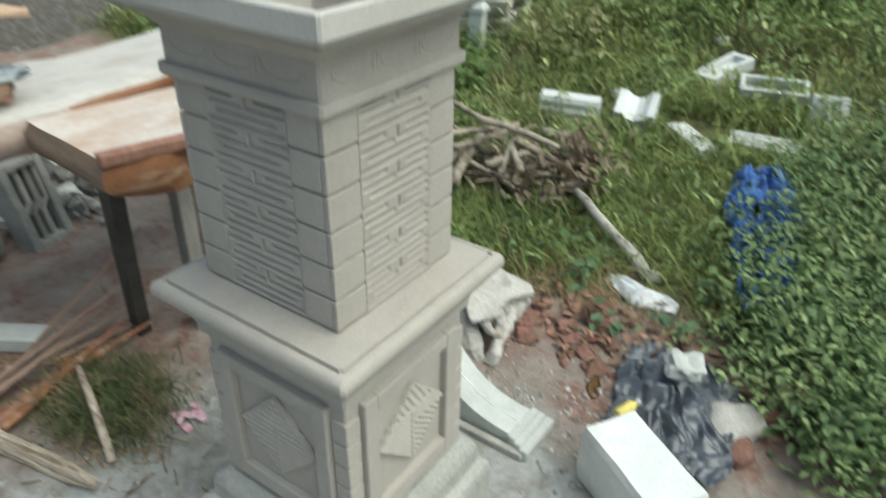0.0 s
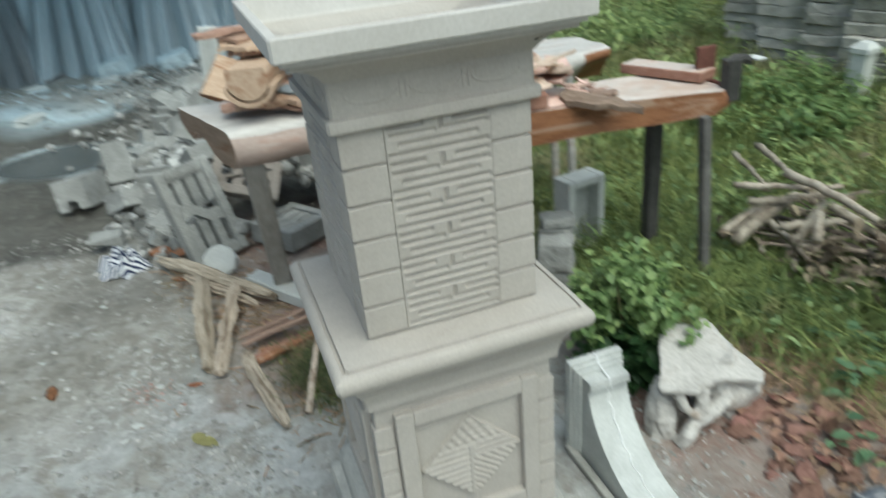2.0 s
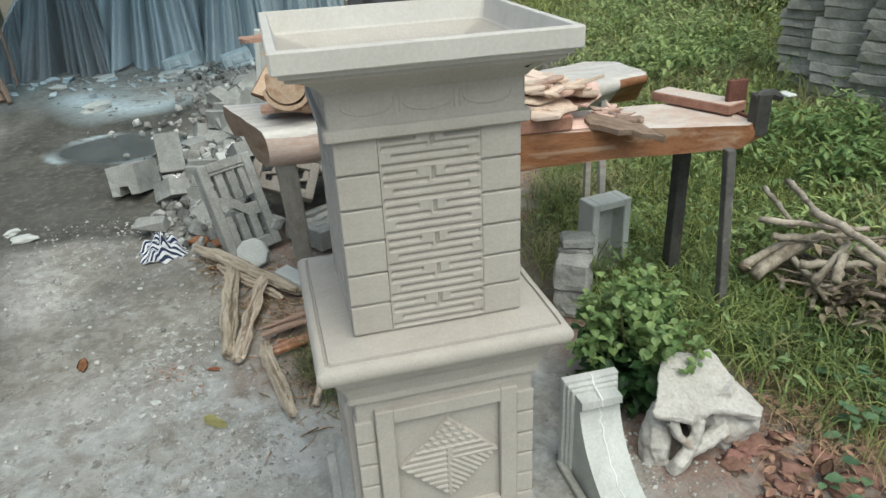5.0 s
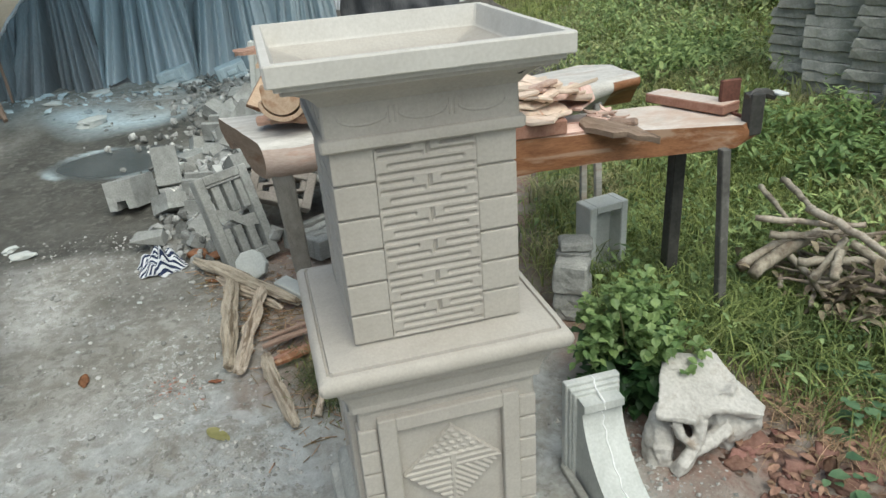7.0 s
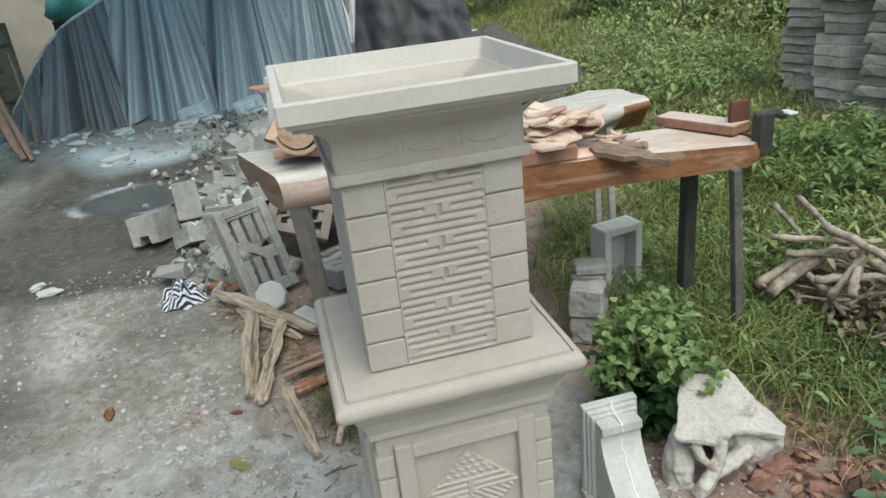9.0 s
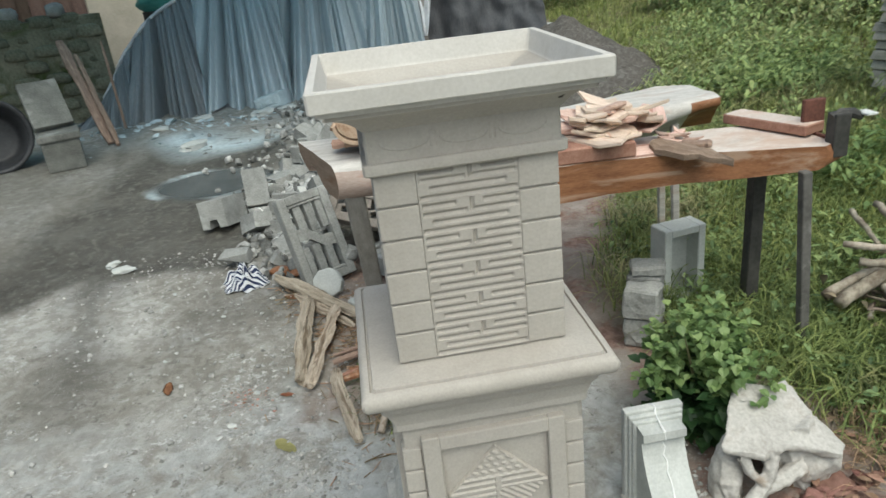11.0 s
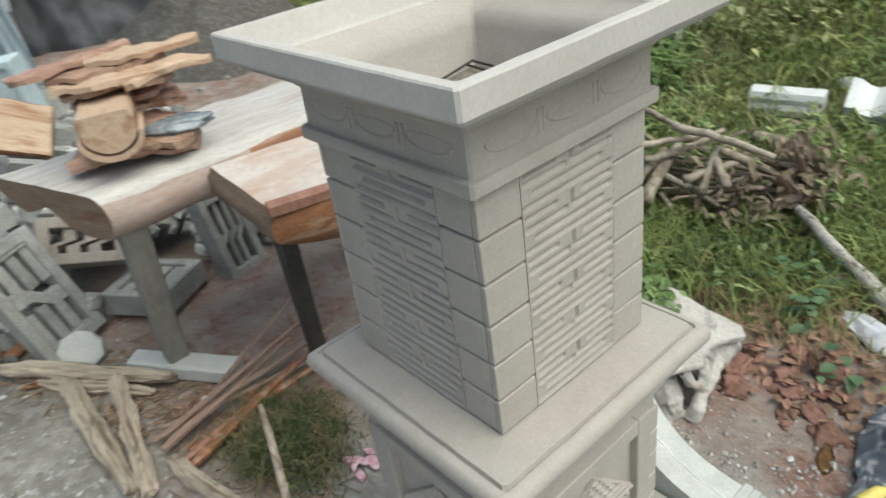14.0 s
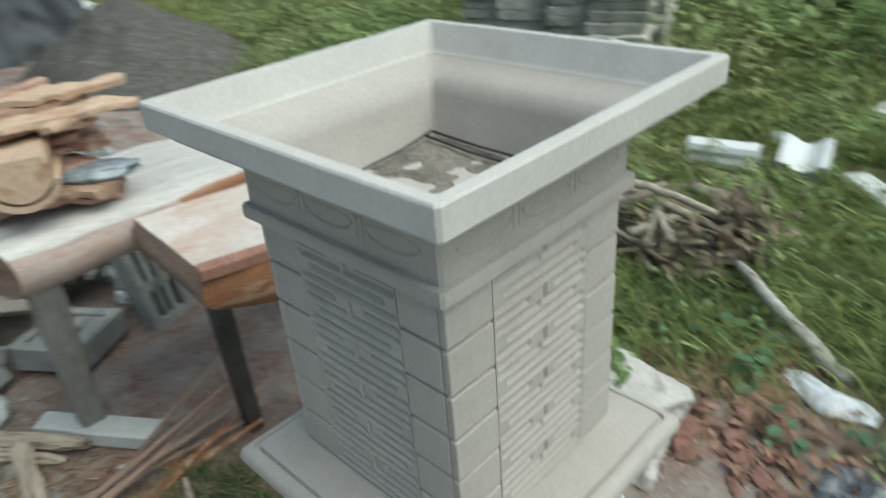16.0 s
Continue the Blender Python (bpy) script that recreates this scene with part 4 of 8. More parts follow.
# ---- sheet wall at the back of the yard ----
def sheet_wall():
    wall = thing("plastic_sheet_wall", "grey plastic sheeting hung in folds from ropes and poles behind the yard", "tarpaulin")
    bm = bmesh.new()

    ties = ((-3.2, 1.5), (-2.35, 2.6), (-1.35, 2.9), (-0.35, 3.0), (0.45, 2.6))

    def pleat(w):
        return 2 * abs((w % 1.0) - 0.5)

    def f(u, v):
        y = -3.35 + 4.15 * u
        # the sheet hangs from a few ties: broad flat panels between them, pleats fanning down from each
        top = float(np.interp(y, (-3.35, -3.1, -2.8, -2.45, -1.75, -1.4, -0.6, 0.2), (0.10, 0.42, 0.80, 1.12, 1.46, 1.60, 2.25, 2.5)))
        z = top * v
        yt, zt = min(ties, key=lambda q: abs(q[0] - y) + 0.12 * math.sin(7 * q[0]))
        a = math.atan2(y - yt, zt - z + 0.35)
        near_tie = max(0.0, 1 - abs(a) / 0.62)
        cutin = lambda w, s: max(0.0, 1 - pleat(w) * s) ** 1.5
        fold = 0.30 - 0.20 * cutin(2.2 * a + 0.21 * yt, 2.8) * (0.4 + near_tie) - 0.12 * cutin(6.3 * a + yt, 2.4) * (0.4 + near_tie) - 0.11 * cutin(14.0 * a, 2.0) * (0.3 + near_tie) - 0.06 * cutin(29.0 * a + 0.3 * yt, 1.6) * near_tie - 0.02 * pleat(41.0 * a) + 0.06 * pleat(2.2 * a + 0.21 * yt)
        gap = 0.22 * max(0.0, abs(a) - 0.33) / 0.3
        hem = 0.10 * noise.noise(Vector((y * 2.6, 1.0, 2.0))) * (1 - v) ** 3
        crease = 0.035 * noise.noise(Vector((y * 1.8, z * 1.6, 4))) + 0.010 * noise.noise(Vector((y * 9, z * 3.0, 7)))
        return (-7.55 - 0.5 * v + fold * (0.30 + 0.85 * (1 - v)) - gap + crease + 0.10 * math.sin(5 * u), y - 0.15 * (1 - min(1.0, u * 6)) * (1 - v), z - 0.02 + max(0.0, hem))

    sheet(bm, 620, 24, f)
    cloth = part("sheet", bm, sheet_grey, wall, crease=28)
    cloth.data.materials.append(sheet_left)
    # the sheet is a darker grey to the left of y = -1.9
    for face in cloth.data.polygons:
        face.material_index = 1 if face.center.y < -1.9 else 0
    bm = bmesh.new()
    tube(bm, [Vector(f(k / 40, 1.0)) + Vector((0.01, 0, 0)) for k in range(0, 24)], 0.022, 6, 0.2, 4)
    part("hem", bm, white_plastic, wall, "pale rolled hem along the slanting top edge", True)
    bm = bmesh.new()

    def g(u, v):
        y = 0.55 + 1.9 * u
        fold = 0.07 * math.sin(15 * u + 1) + 0.03 * math.sin(37 * u)
        return (-8.0 + 0.5 * u - 0.7 * v + fold, y, (1.75 - 0.75 * u) * v - 0.02)

    sheet(bm, 60, 24, lambda u, v: Vector(g(u, v)) + Vector((0.10 * noise.noise(Vector((u * 7, v * 5, 2))) + 0.05 * noise.noise(Vector((u * 19, v * 14, 6))), 0, 0)))
    part("dark_cover", bm, sheet_dark, wall, "dark canvas over a heap", True)
    bm = bmesh.new()
    sheet(bm, 10, 20, lambda u, v: (-7.78 - 0.45 * v + 0.05 * math.sin(9 * u + 4 * v), 0.84 + 0.06 * math.sin(3 * v) + (u - 0.5) * (0.05 + 0.30 * v), 0.52 + 1.1 * v), 0.004)
    part("hanging_strip", bm, white_plastic, wall, "torn pale strip hanging over the dark canvas", True)


sheet_wall()


def unseen_shade():
    """An unseen sheet roof and side wall, added to dim and tint the light."""
    roof = tagged(new("roof"), "unseen blue sheet roof, added to shade the back of the yard", "roof", kind="structure")
    bm = bmesh.new()
    sheet(bm, 24, 12, lambda u, v: (-8.1 + 3.6 * u, -8.0 + 8.9 * v, 2.85 + 0.12 * math.sin(9 * u) * math.sin(5 * v)))
    part("roof_sheet", bm, roof_mat, roof)
    for x, y in ((-4.6, -6.9), (-8.0, 0.85), (-8.0, -7.8)):
        bm = bmesh.new()
        tube(bm, [(x, y, -0.05), (x, y, 2.8)], 0.05, 10)
        part("roof_post", bm, grey_leg, roof)
    # wall out of view, added to hold back light from the -y side
    bm = bmesh.new()
    box(bm, -4.2, 6.0, -6.2, -6.0, -0.05, 2.4)
    tagged(part("wall_south", bm, cast_rough), "plain cement wall, unseen, added to cut sky light from the side", "wall", kind="structure")


unseen_shade()


def along(a, b, roll=0.0):
    """A pose at the middle of a and b whose x runs from a to b."""
    a, b = Vector(a), Vector(b)
    x = (b - a).normalized()
    y = Vector((0, 0, 1)).cross(x)
    y = y.normalized() if y.length > 1e-3 else Vector((0, 1, 0))
    z = x.cross(y)
    m = Matrix((x, y, z)).transposed().to_4x4()
    return Matrix.Translation((a + b) / 2) @ m @ Matrix.Rotation(radians(roll), 4, "X")


def single(name, bm, mat, label, category, group="", m=None, smooth=False):
    ob = tagged(part(name, bm, mat, smooth=smooth), label, category, group)
    if m is not None:
        ob.matrix_basis = m
    return ob


# ---- far left: rubble wall, tub, leaning boards ----
def back_wall():
    wall = tagged(new("wall_west"), "low dark mossy rubble wall at the yard's far corner", "wall", kind="structure")
    a, b = Vector((-8.1, -3.05, 0)), Vector((-6.4, -5.6, 0))
    d = (b - a).normalized()
    nrm = Vector((-d.y, d.x, 0))
    bm = bmesh.new()
    q = nrm * -0.16
    loft(bm, [[p + Vector((0, 0, z)) for p in (a, b, b + q * 2, a + q * 2)] for z in (-0.05, 1.22)])
    part("core", bm, moss_wall, wall)
    bm = bmesh.new()
    lump(bm, 0.175, 0.06, 0.085, 3, 2, 0.14, boxy=0.9)
    stone = part("stone", bm, moss_wall, wall, smooth=True)
    k = 0
    for row in range(8):
        for i in range(9):
            s = 0.17 + 0.34 * i + 0.17 * (row % 2) + rnd.uniform(-0.03, 0.03)
            p = a + d * s + nrm * rnd.uniform(-0.05, 0.01)
            m = Matrix.Translation((p.x, p.y, 0.08 + 0.16 * row)) @ Matrix.Rotation(math.atan2(d.y, d.x) + rnd.uniform(-0.1, 0.1), 4, "Z") @ Matrix.Diagonal((rnd.uniform(0.85, 1.1), 1, rnd.uniform(0.85, 1.1), 1))
            if k == 0:
                stone.matrix_basis = m
            else:
                shared("stone", stone.data, wall, m)
            k += 1
    for i, (s, w) in enumerate(((0.45, 0.17), (0.95, 0.12), (1.35, 0.15))):
        bm = bmesh.new()
        lump(bm, w, 0.10, 0.10, 20 + i, 2, 0.1, boxy=0.8)
        p = a + d * s + nrm * -0.12
        single("concrete_chunk", bm, block_grey, "pale broken concrete chunk resting on the mossy wall", "rubble", "chunks on the wall", Matrix.Translation((p.x, p.y, 1.31)), True)


back_wall()


def tub(x, y):
    ob = thing("plastic_tub", "large black plastic tub tipped on its side on the yard", "tub", m=pose(x, y, 0.30, 0, 78, 25))
    bm = bmesh.new()
    prof = [(0.24, 0.0), (0.27, 0.06), (0.33, 0.34), (0.355, 0.36), (0.355, 0.385), (0.325, 0.385), (0.30, 0.34), (0.245, 0.05), (0.20, 0.035)]
    loft(bm, [[(r * math.cos(6.2832 * k / 28), r * math.sin(6.2832 * k / 28), z - 0.18) for k in range(28)] for r, z in prof])
    part("bowl", bm, tub_black, ob, smooth=True)


tub(-5.75, -3.62)


def left_corner_things():
    bm = bmesh.new()
    box(bm, -0.2, 0.2, -0.16, 0.16, 0, 0.30, 0.02, 2)
    box(bm, -0.22, 0.22, -0.18, 0.18, 0.28, 0.345, 0.015, 2)
    single("cement_bin", bm, dark_cement, "cement-stained square bin standing on the yard", "bin", m=pose(-5.45, -2.9, 0, 0, 0, 20))
    bm = bmesh.new()
    box(bm, -0.24, 0.24, -0.17, 0.17, -0.035, 0.035, 0.012, 2)
    single("concrete_slab", bm, dark_cement, "grey concrete slab propped on a cement-stained bin", "slab", m=pose(-5.62, -3.0, 0.56, 0, 52, 30))
    for a, b, w in (((-6.15, -2.70, 0.02), (-7.25, -3.30, 1.0), 0.07), ((-6.05, -2.60, 0.02), (-7.10, -3.12, 0.85), 0.035), ((-6.9, -2.75, 0.02), (-7.2, -2.85, 0.95), 0.02)):
        bm = bmesh.new()
        ragged_board(bm, (Vector(a) - Vector(b)).length, w * 1.5, 0.04, int(w * 1000))
        single("board", bm, dark_split, "weathered brown board leaning against the wall", "board", "leaning boards", along(a, b))
    for x, y, s in ((-6.9, -1.9, 0.12), (-5.5, -1.75, 0.16), (-6.75, -1.2, 0.15), (-6.6, -2.3, 0.10), (-7.0, -0.45, 0.16), (-6.8, -0.95, 0.13)):
        bm = bmesh.new()
        lump(bm, s, s * 0.6, s * 0.3, s * 50, 2, 0.28, boxy=0.9)
        single("concrete_chunk", bm, chalk, "pale broken concrete chunk on the muddy yard", "rubble", "chunks before the sheet", pose(x, y, s * 0.15, 0, 0, s * 900))
    # drum added to hold up the teal plastic, in place of a dark lump
    drum = thing("drum", "tall dark drum added under the teal plastic, behind the plastic sheet", "drum", m=pose(-8.75, -2.42, -0.02))
    bm = bmesh.new()
    prof = [(0.27, 0.0), (0.29, 0.02), (0.29, 0.36), (0.30, 0.375), (0.29, 0.39), (0.29, 0.76), (0.30, 0.775), (0.29, 0.79), (0.29, 1.14), (0.30, 1.16), (0.27, 1.17)]
    loft(bm, [[(q * math.cos(6.2832 * k / 28), q * math.sin(6.2832 * k / 28), z) for k in range(28)] for q, z in prof])
    part("drum_body", bm, dark_leg, drum, smooth=True, crease=40)
    bm = bmesh.new()
    lump(bm, 0.36, 0.34, 0.20, 7, 3, 0.14)
    single("teal_cover", bm, material("teal_plastic", (0.06, 0.27, 0.23), (0.14, 0.42, 0.37), 0.5, 5, 40, 0.3, 0.006, wrinkle=12.0), "crumpled teal plastic lying on a dark drum", "plastic", m=pose(-8.75, -2.42, 1.29), smooth=True)


left_corner_things()


# ---- dark gravel heap behind the benches ----
def heap():
    bm = bmesh.new()

    def f(u, v):
        x, y = -7.6 + 3.0 * u, 1.0 + 2.3 * v
        r = math.hypot((x + 6.1) / 1.45, (y - 2.1) / 1.0)
        h = 0.75 * max(0.0, 1 - r) ** 0.85
        h += (0.05 * noise.noise(Vector((x * 4, y * 4, 0))) + 0.03 * noise.noise(Vector((x * 11, y * 11, 3)))) * min(1, h * 5)
        return (x, y, gz(x, y) - 0.03 + h)

    sheet(bm, 70, 56, f)
    tagged(part("gravel_heap", bm, gravel_dark, smooth=True), "heap of dark gravel behind the timber benches", "gravel heap", kind="stuff")


heap()


# ---- rubble of broken concrete ----
def heap_z(x, y):
    r = math.hypot((x + 3.25) / 1.35, (y - 0.12) / 0.92)
    return 0.40 * max(0.0, 1 - r * r) + 0.20 * max(0.0, 1 - math.hypot((x + 2.25) / 0.32, (y + 0.22) / 0.30) ** 2) + 0.16 * max(0.0, 1 - math.hypot((x + 4.6) / 1.2, (y + 0.1) / 0.7) ** 2)


def rubble():
    V, F = [], []
    base = bmesh.new()
    bmesh.ops.create_icosphere(base, subdivisions=1, radius=1)
    pts = np.array([v.co[:] for v in base.verts])
    tri = np.array([[v.index for v in f.verts] for f in base.faces])
    base.free()
    n = 0
    while n < 3700:
        if n < 950:
            a, r = rng.uniform(0, 6.2832), rng.uniform(0, 1) ** 0.5
            x, y = -3.25 + 1.4 * r * np.cos(a), 0.12 + 0.98 * r * np.sin(a)
            s = rng.uniform(0.025, 0.075)
        elif n > 2900:
            x, y = (rng.uniform(-2.7, -1.85), rng.uniform(-0.25, 0.55)) if n % 2 else (rng.uniform(-3.3, -2.05), rng.uniform(-0.95, -0.15))
            s = rng.uniform(0.014, 0.05)
        else:
            x, y = rng.uniform(-7.2, -3.6), rng.normal(-0.15, 0.5)
            s = rng.uniform(0.010, 0.045)
        if abs(x + 1.98) < 0.24 and abs(y + 0.07) < 0.24 or abs(x + 1.92) < 0.14 and abs(y - 0.28) < 0.16:
            x -= 0.42
        if n <= 2900 and (x > -1.95 and y > -0.3 or (y < -0.85 and x > -3.2)):
            continue
        q = pts * rng.uniform(0.55, 1.0, 3) * s
        k = 0.8 / np.maximum(np.abs(pts).max(1, keepdims=True), 0.5)
        q = q * k * (1 + 0.25 * rng.uniform(-1, 1, (len(pts), 1)))
        e = Euler(rng.uniform(0, 6, 3)).to_matrix()
        q = q @ np.array(e).T + (x, y, heap_z(x, y) + rng.uniform(-0.02, 0.05))
        F.append(tri + len(V) * len(pts))
        V.append(q)
        n += 1
    ob = soup("rubble", np.concatenate(V), np.concatenate(F), rubble_mat, "small broken concrete rubble heaped behind the bench", "rubble")
    ob.data.polygons.foreach_set("use_smooth", [False] * len(ob.data.polygons))
    spots = [(-3.25, -1.12, 30, 0.125), (-3.52, -0.95, 70, 0.13), (-2.62, -0.86, 40, 0.085), (-4.1, -0.75, 15, 0.12), (-3.0, -0.7, 80, 0.10), (-2.8, -0.45, 20, 0.11), (-3.5, -0.45, 60, 0.12),
             (-2.45, -0.62, 5, 0.07), (-2.35, -0.35, 50, 0.08), (-3.9, -0.3, 35, 0.12), (-4.5, -0.1, 75, 0.11), (-3.2, 0.0, 10, 0.12), (-2.7, 0.1, 55, 0.11), (-4.2, 0.35, 25, 0.12),
             (-3.6, 0.5, 65, 0.12), (-2.9, 0.6, 85, 0.10), (-5.2, -0.3, 45, 0.12), (-5.8, 0.2, 12, 0.11), (-2.3, 0.5, 33, 0.09), (-2.5, 0.3, 70, 0.09), (-4.85, -0.62, 58, 0.11), (-3.7, -0.78, 20, 0.13), (-4.0, -0.55, 66, 0.14), (-4.4, -0.5, 12, 0.13), (-3.3, -0.3, 44, 0.14), (-2.95, -0.15, 77, 0.13), (-3.7, 0.1, 5, 0.14), (-4.6, 0.3, 52, 0.13), (-5.0, 0.15, 30, 0.13), (-5.6, -0.4, 70, 0.13), (-6.2, 0.0, 22, 0.12), (-2.75, -0.72, 62, 0.09), (-2.3, -0.72, 15, 0.06), (-2.22, -0.55, 48, 0.06), (-2.6, -0.25, 36, 0.10), (-2.35, 0.05, 80, 0.09), (-5.4, 0.5, 9, 0.12), (-4.0, 0.7, 41, 0.11)]
    for i, (x, y, yaw, s) in enumerate(spots):
        s *= 0.78 if i == 1 else 0.95 if i < 3 else 0.80
        bm = bmesh.new()
        if i % 3 == 1 and i > 1:
            prof = [(-0.8, -0.45), (0.8, -0.45), (0.8, 0.7), (0.45, 0.7), (0.42, 0.05), (-0.42, 0.05), (-0.45, 0.7), (-0.8, 0.7)]
        elif i % 3 == 0:
            prof = [(-0.75, -0.9), (-0.3, -0.9), (-0.25, -0.45), (0.25, -0.45), (0.3, -0.9), (0.75, -0.9), (0.75, 0.6), (-0.75, 0.6)]
        else:
            prof = [(-0.75, -0.6), (0.75, -0.6), (0.8, 0.55), (-0.7, 0.65)]
        long = []
        for a, b in zip(prof, prof[1:] + prof[:1]):
            long += [(a[0] + (b[0] - a[0]) * k / 3, a[1] + (b[1] - a[1]) * k / 3) for k in range(3)]
        loft(bm, [[(f * s, y_ * s * e, z_ * s * e) for y_, z_ in long] for f, e in ((-1.25, 0.97), (-1.2, 1.0), (-0.6, 1.0), (0.0, 1.0), (0.6, 1.0), (1.2, 1.0), (1.25, 0.96))])
        for v in bm.verts:
            v.co += Vector((noise.noise(v.co * 9 + Vector((i, 0, 0))), noise.noise(v.co * 9 + Vector((0, i, 0))), noise.noise(v.co * 9 + Vector((0, 0, i))))) * 0.005 + Vector((noise.noise(v.co * 45), noise.noise(v.co * 45 + Vector((7, 0, 0))), noise.noise(v.co * 45 + Vector((0, 7, 0))))) * 0.002
        flat = i in (0, 1, 3)
        m = pose(x, y, heap_z(x, y) + s * 0.55, rnd.uniform(-40, 40) * (0.4 if flat else 1), rnd.uniform(-45, 45) * (0.5 if flat else 1), yaw)
        if i == 0:
            m = pose(-3.10, -1.12, 0.115, 8, -12, -18)
        elif i == 1:
            m = pose(-3.32, -0.92, 0.15, 4, 58, 8)
        elif i == 2:
            m = pose(-2.80, -0.88, 0.09, -14, -24, 38)
        single("concrete_block", bm, block_grey, "broken grey concrete block lying in the rubble", "concrete block", "blocks in the rubble", m)


rubble()


def shards():
    """Angular broken pieces of castings lying over the heap, some of them fresh white."""
    r = random.Random(43)
    for i in range(96):
        if i < 60:
            x, y = r.uniform(-4.3, -2.25), r.gauss(-0.35, 0.30)
        elif i < 80:
            x, y = r.uniform(-2.65, -1.95), r.uniform(-0.30, 0.45)
        else:
            x, y = r.uniform(-6.6, -4.4), r.gauss(-0.3, 0.35)
        if y < -1.0 or (x > -2.2 and y < -0.2):
            y = abs(y) * 0.4
        if x > -2.3:
            x -= 0.35
        L, w, t = r.uniform(0.05, 0.15), r.uniform(0.035, 0.09), r.uniform(0.015, 0.045)
        bm = bmesh.new()
        for k in range(11):
            q = Vector((r.choice((-1, 1)) * r.uniform(0.55, 1) * L, r.choice((-1, 1)) * r.uniform(0.5, 1) * w, r.choice((-1, 1)) * r.uniform(0.8, 1) * t))
            bm.verts.new(q)
        bmesh.ops.convex_hull(bm, input=bm.verts[:])
        bmesh.ops.delete(bm, geom=[v for v in bm.verts if not v.link_faces], context="VERTS")
        bmesh.ops.bevel(bm, geom=bm.edges[:], offset=0.0025, segments=1, affect="EDGES")
        single("concrete_chunk", bm, chalk if i % 4 == 1 else block_grey, "angular broken piece of cast concrete in the rubble", "rubble", "broken pieces in the rubble",
               pose(x, y, heap_z(x, y) + r.uniform(0.02, 0.07), r.uniform(-40, 40), r.uniform(-40, 40), r.uniform(0, 360)))


shards()


# ---- pierced vent blocks ----
def vent_block(w, h, t, m, label, pattern="chevron", mat=None, group="vent blocks"):
    ob = thing("vent_block", label, "vent block", group, m)
    mat = mat or block_grey
    e = 0.035 if w < 0.26 else 0.045
    bm = bmesh.new()
    box(bm, -w / 2, -w / 2 + e, -t / 2, t / 2, 0, h, 0.004)
    box(bm, w / 2 - e, w / 2, -t / 2, t / 2, 0, h, 0.004)
    box(bm, -w / 2 + e - 0.001, w / 2 - e + 0.001, -t / 2 + 0.001, t / 2 - 0.001, 0, e, 0.004)
    box(bm, -w / 2 + e - 0.001, w / 2 - e + 0.001, -t / 2 + 0.001, t / 2 - 0.001, h - e, h, 0.004)
    part("block_frame", bm, mat, ob)
    inner = w - 2 * e
    if pattern == "open":
        bm = bmesh.new()
        box(bm, -w / 2 + e, w / 2 - e, t / 2 - 0.03, t / 2 - 0.02, e, h - e)
        part("back_plate", bm, mat, ob)
        return ob
    n = 3
    if pattern == "panel":
        # two sets of upright slats, set over by half a pitch, with a slanting band between them
        for lo, hi, off in ((h * 0.57, h - e + 0.002, 0.5), (e - 0.002, h * 0.43, -0.5)):
            for k in range(-1, n + 1):
                x0, x1 = [max(-inner / 2, min(inner / 2, inner / n * (k + 0.5 + off * 0.5 + side) - inner / 2)) for side in (-0.34, 0.34)]
                if x1 - x0 > 0.012:
                    bm = bmesh.new()
                    box(bm, x0, x1, -t * 0.30, t * 0.30, lo, hi, 0.003)
                    part("slat", bm, mat, ob)
        bm = bmesh.new()
        loft(bm, [[(x, -t * 0.36, z0), (x, -t * 0.36, z1), (x, t * 0.33, z1), (x, t * 0.33, z0)] for x, z0, z1 in ((-inner / 2 - 0.002, h * 0.51, h * 0.65), (-inner * 0.16, h * 0.50, h * 0.62), (inner * 0.16, h * 0.38, h * 0.50), (inner / 2 + 0.002, h * 0.36, h * 0.49))])
        part("band", bm, mat, ob)
        for c, d in ((e, e + 0.014), (h - e - 0.014, h - e)):
            bm = bmesh.new()
            box(bm, -inner / 2, inner / 2, -t * 0.42, t * 0.42, c, d, 0.003)
            part("inner_step", bm, mat, ob)
        return ob
    for k in range(n):
        x = -inner / 2 + inner * (k + 0.5) / n
        bm = bmesh.new()
        s, bar = inner * (0.30 if pattern == "chevron" else 0.16), inner / n * (0.31 if pattern == "chevron" else 0.40)
        zs = [e - 0.002, h * 0.40, h * 0.52, h * 0.60, h - e + 0.002] if pattern == "chevron" else [e - 0.002, h * 0.34, h * 0.46, h * 0.62, h - e + 0.002]
        xs = [x - s / 2, x - s / 2, x + s / 2, x + s / 2, x + s / 2] if pattern == "chevron" else [x, x, x + s * 0.6, x, x]
        loft(bm, [[(px - bar, -t * 0.30, z), (px - bar * 0.8, -t * 0.36, z), (px + bar * 0.8, -t * 0.36, z), (px + bar, -t * 0.30, z), (px + bar, t * 0.30, z), (px + bar * 0.8, t * 0.36, z), (px - bar * 0.8, t * 0.36, z), (px - bar, t * 0.30, z)] for px, z in zip(xs, zs)])
        part("slat", bm, mat, ob)
    return ob


# the panel leaning on the rubble, its foot by the round stone
foot, top = Vector((-1.93, -0.43, 0.02)), Vector((-2.06, -0.525, 0.46))
up = (top - foot).normalized()
wide = Vector((-0.12, 0.22, 0.0)).normalized()
face = wide.cross(up).normalized()
wide = up.cross(face)
vent_block(0.275, 0.47, 0.07, Matrix.Translation(foot) @ Matrix((wide, face, up)).transposed().to_4x4(), "grey pierced concrete vent panel leaning on the rubble", "panel")
vent_block(0.20, 0.37, 0.10, pose(-1.935, 0.285, -0.01, -12, 0, 106), "grey concrete vent block with zigzag slats standing on soil")
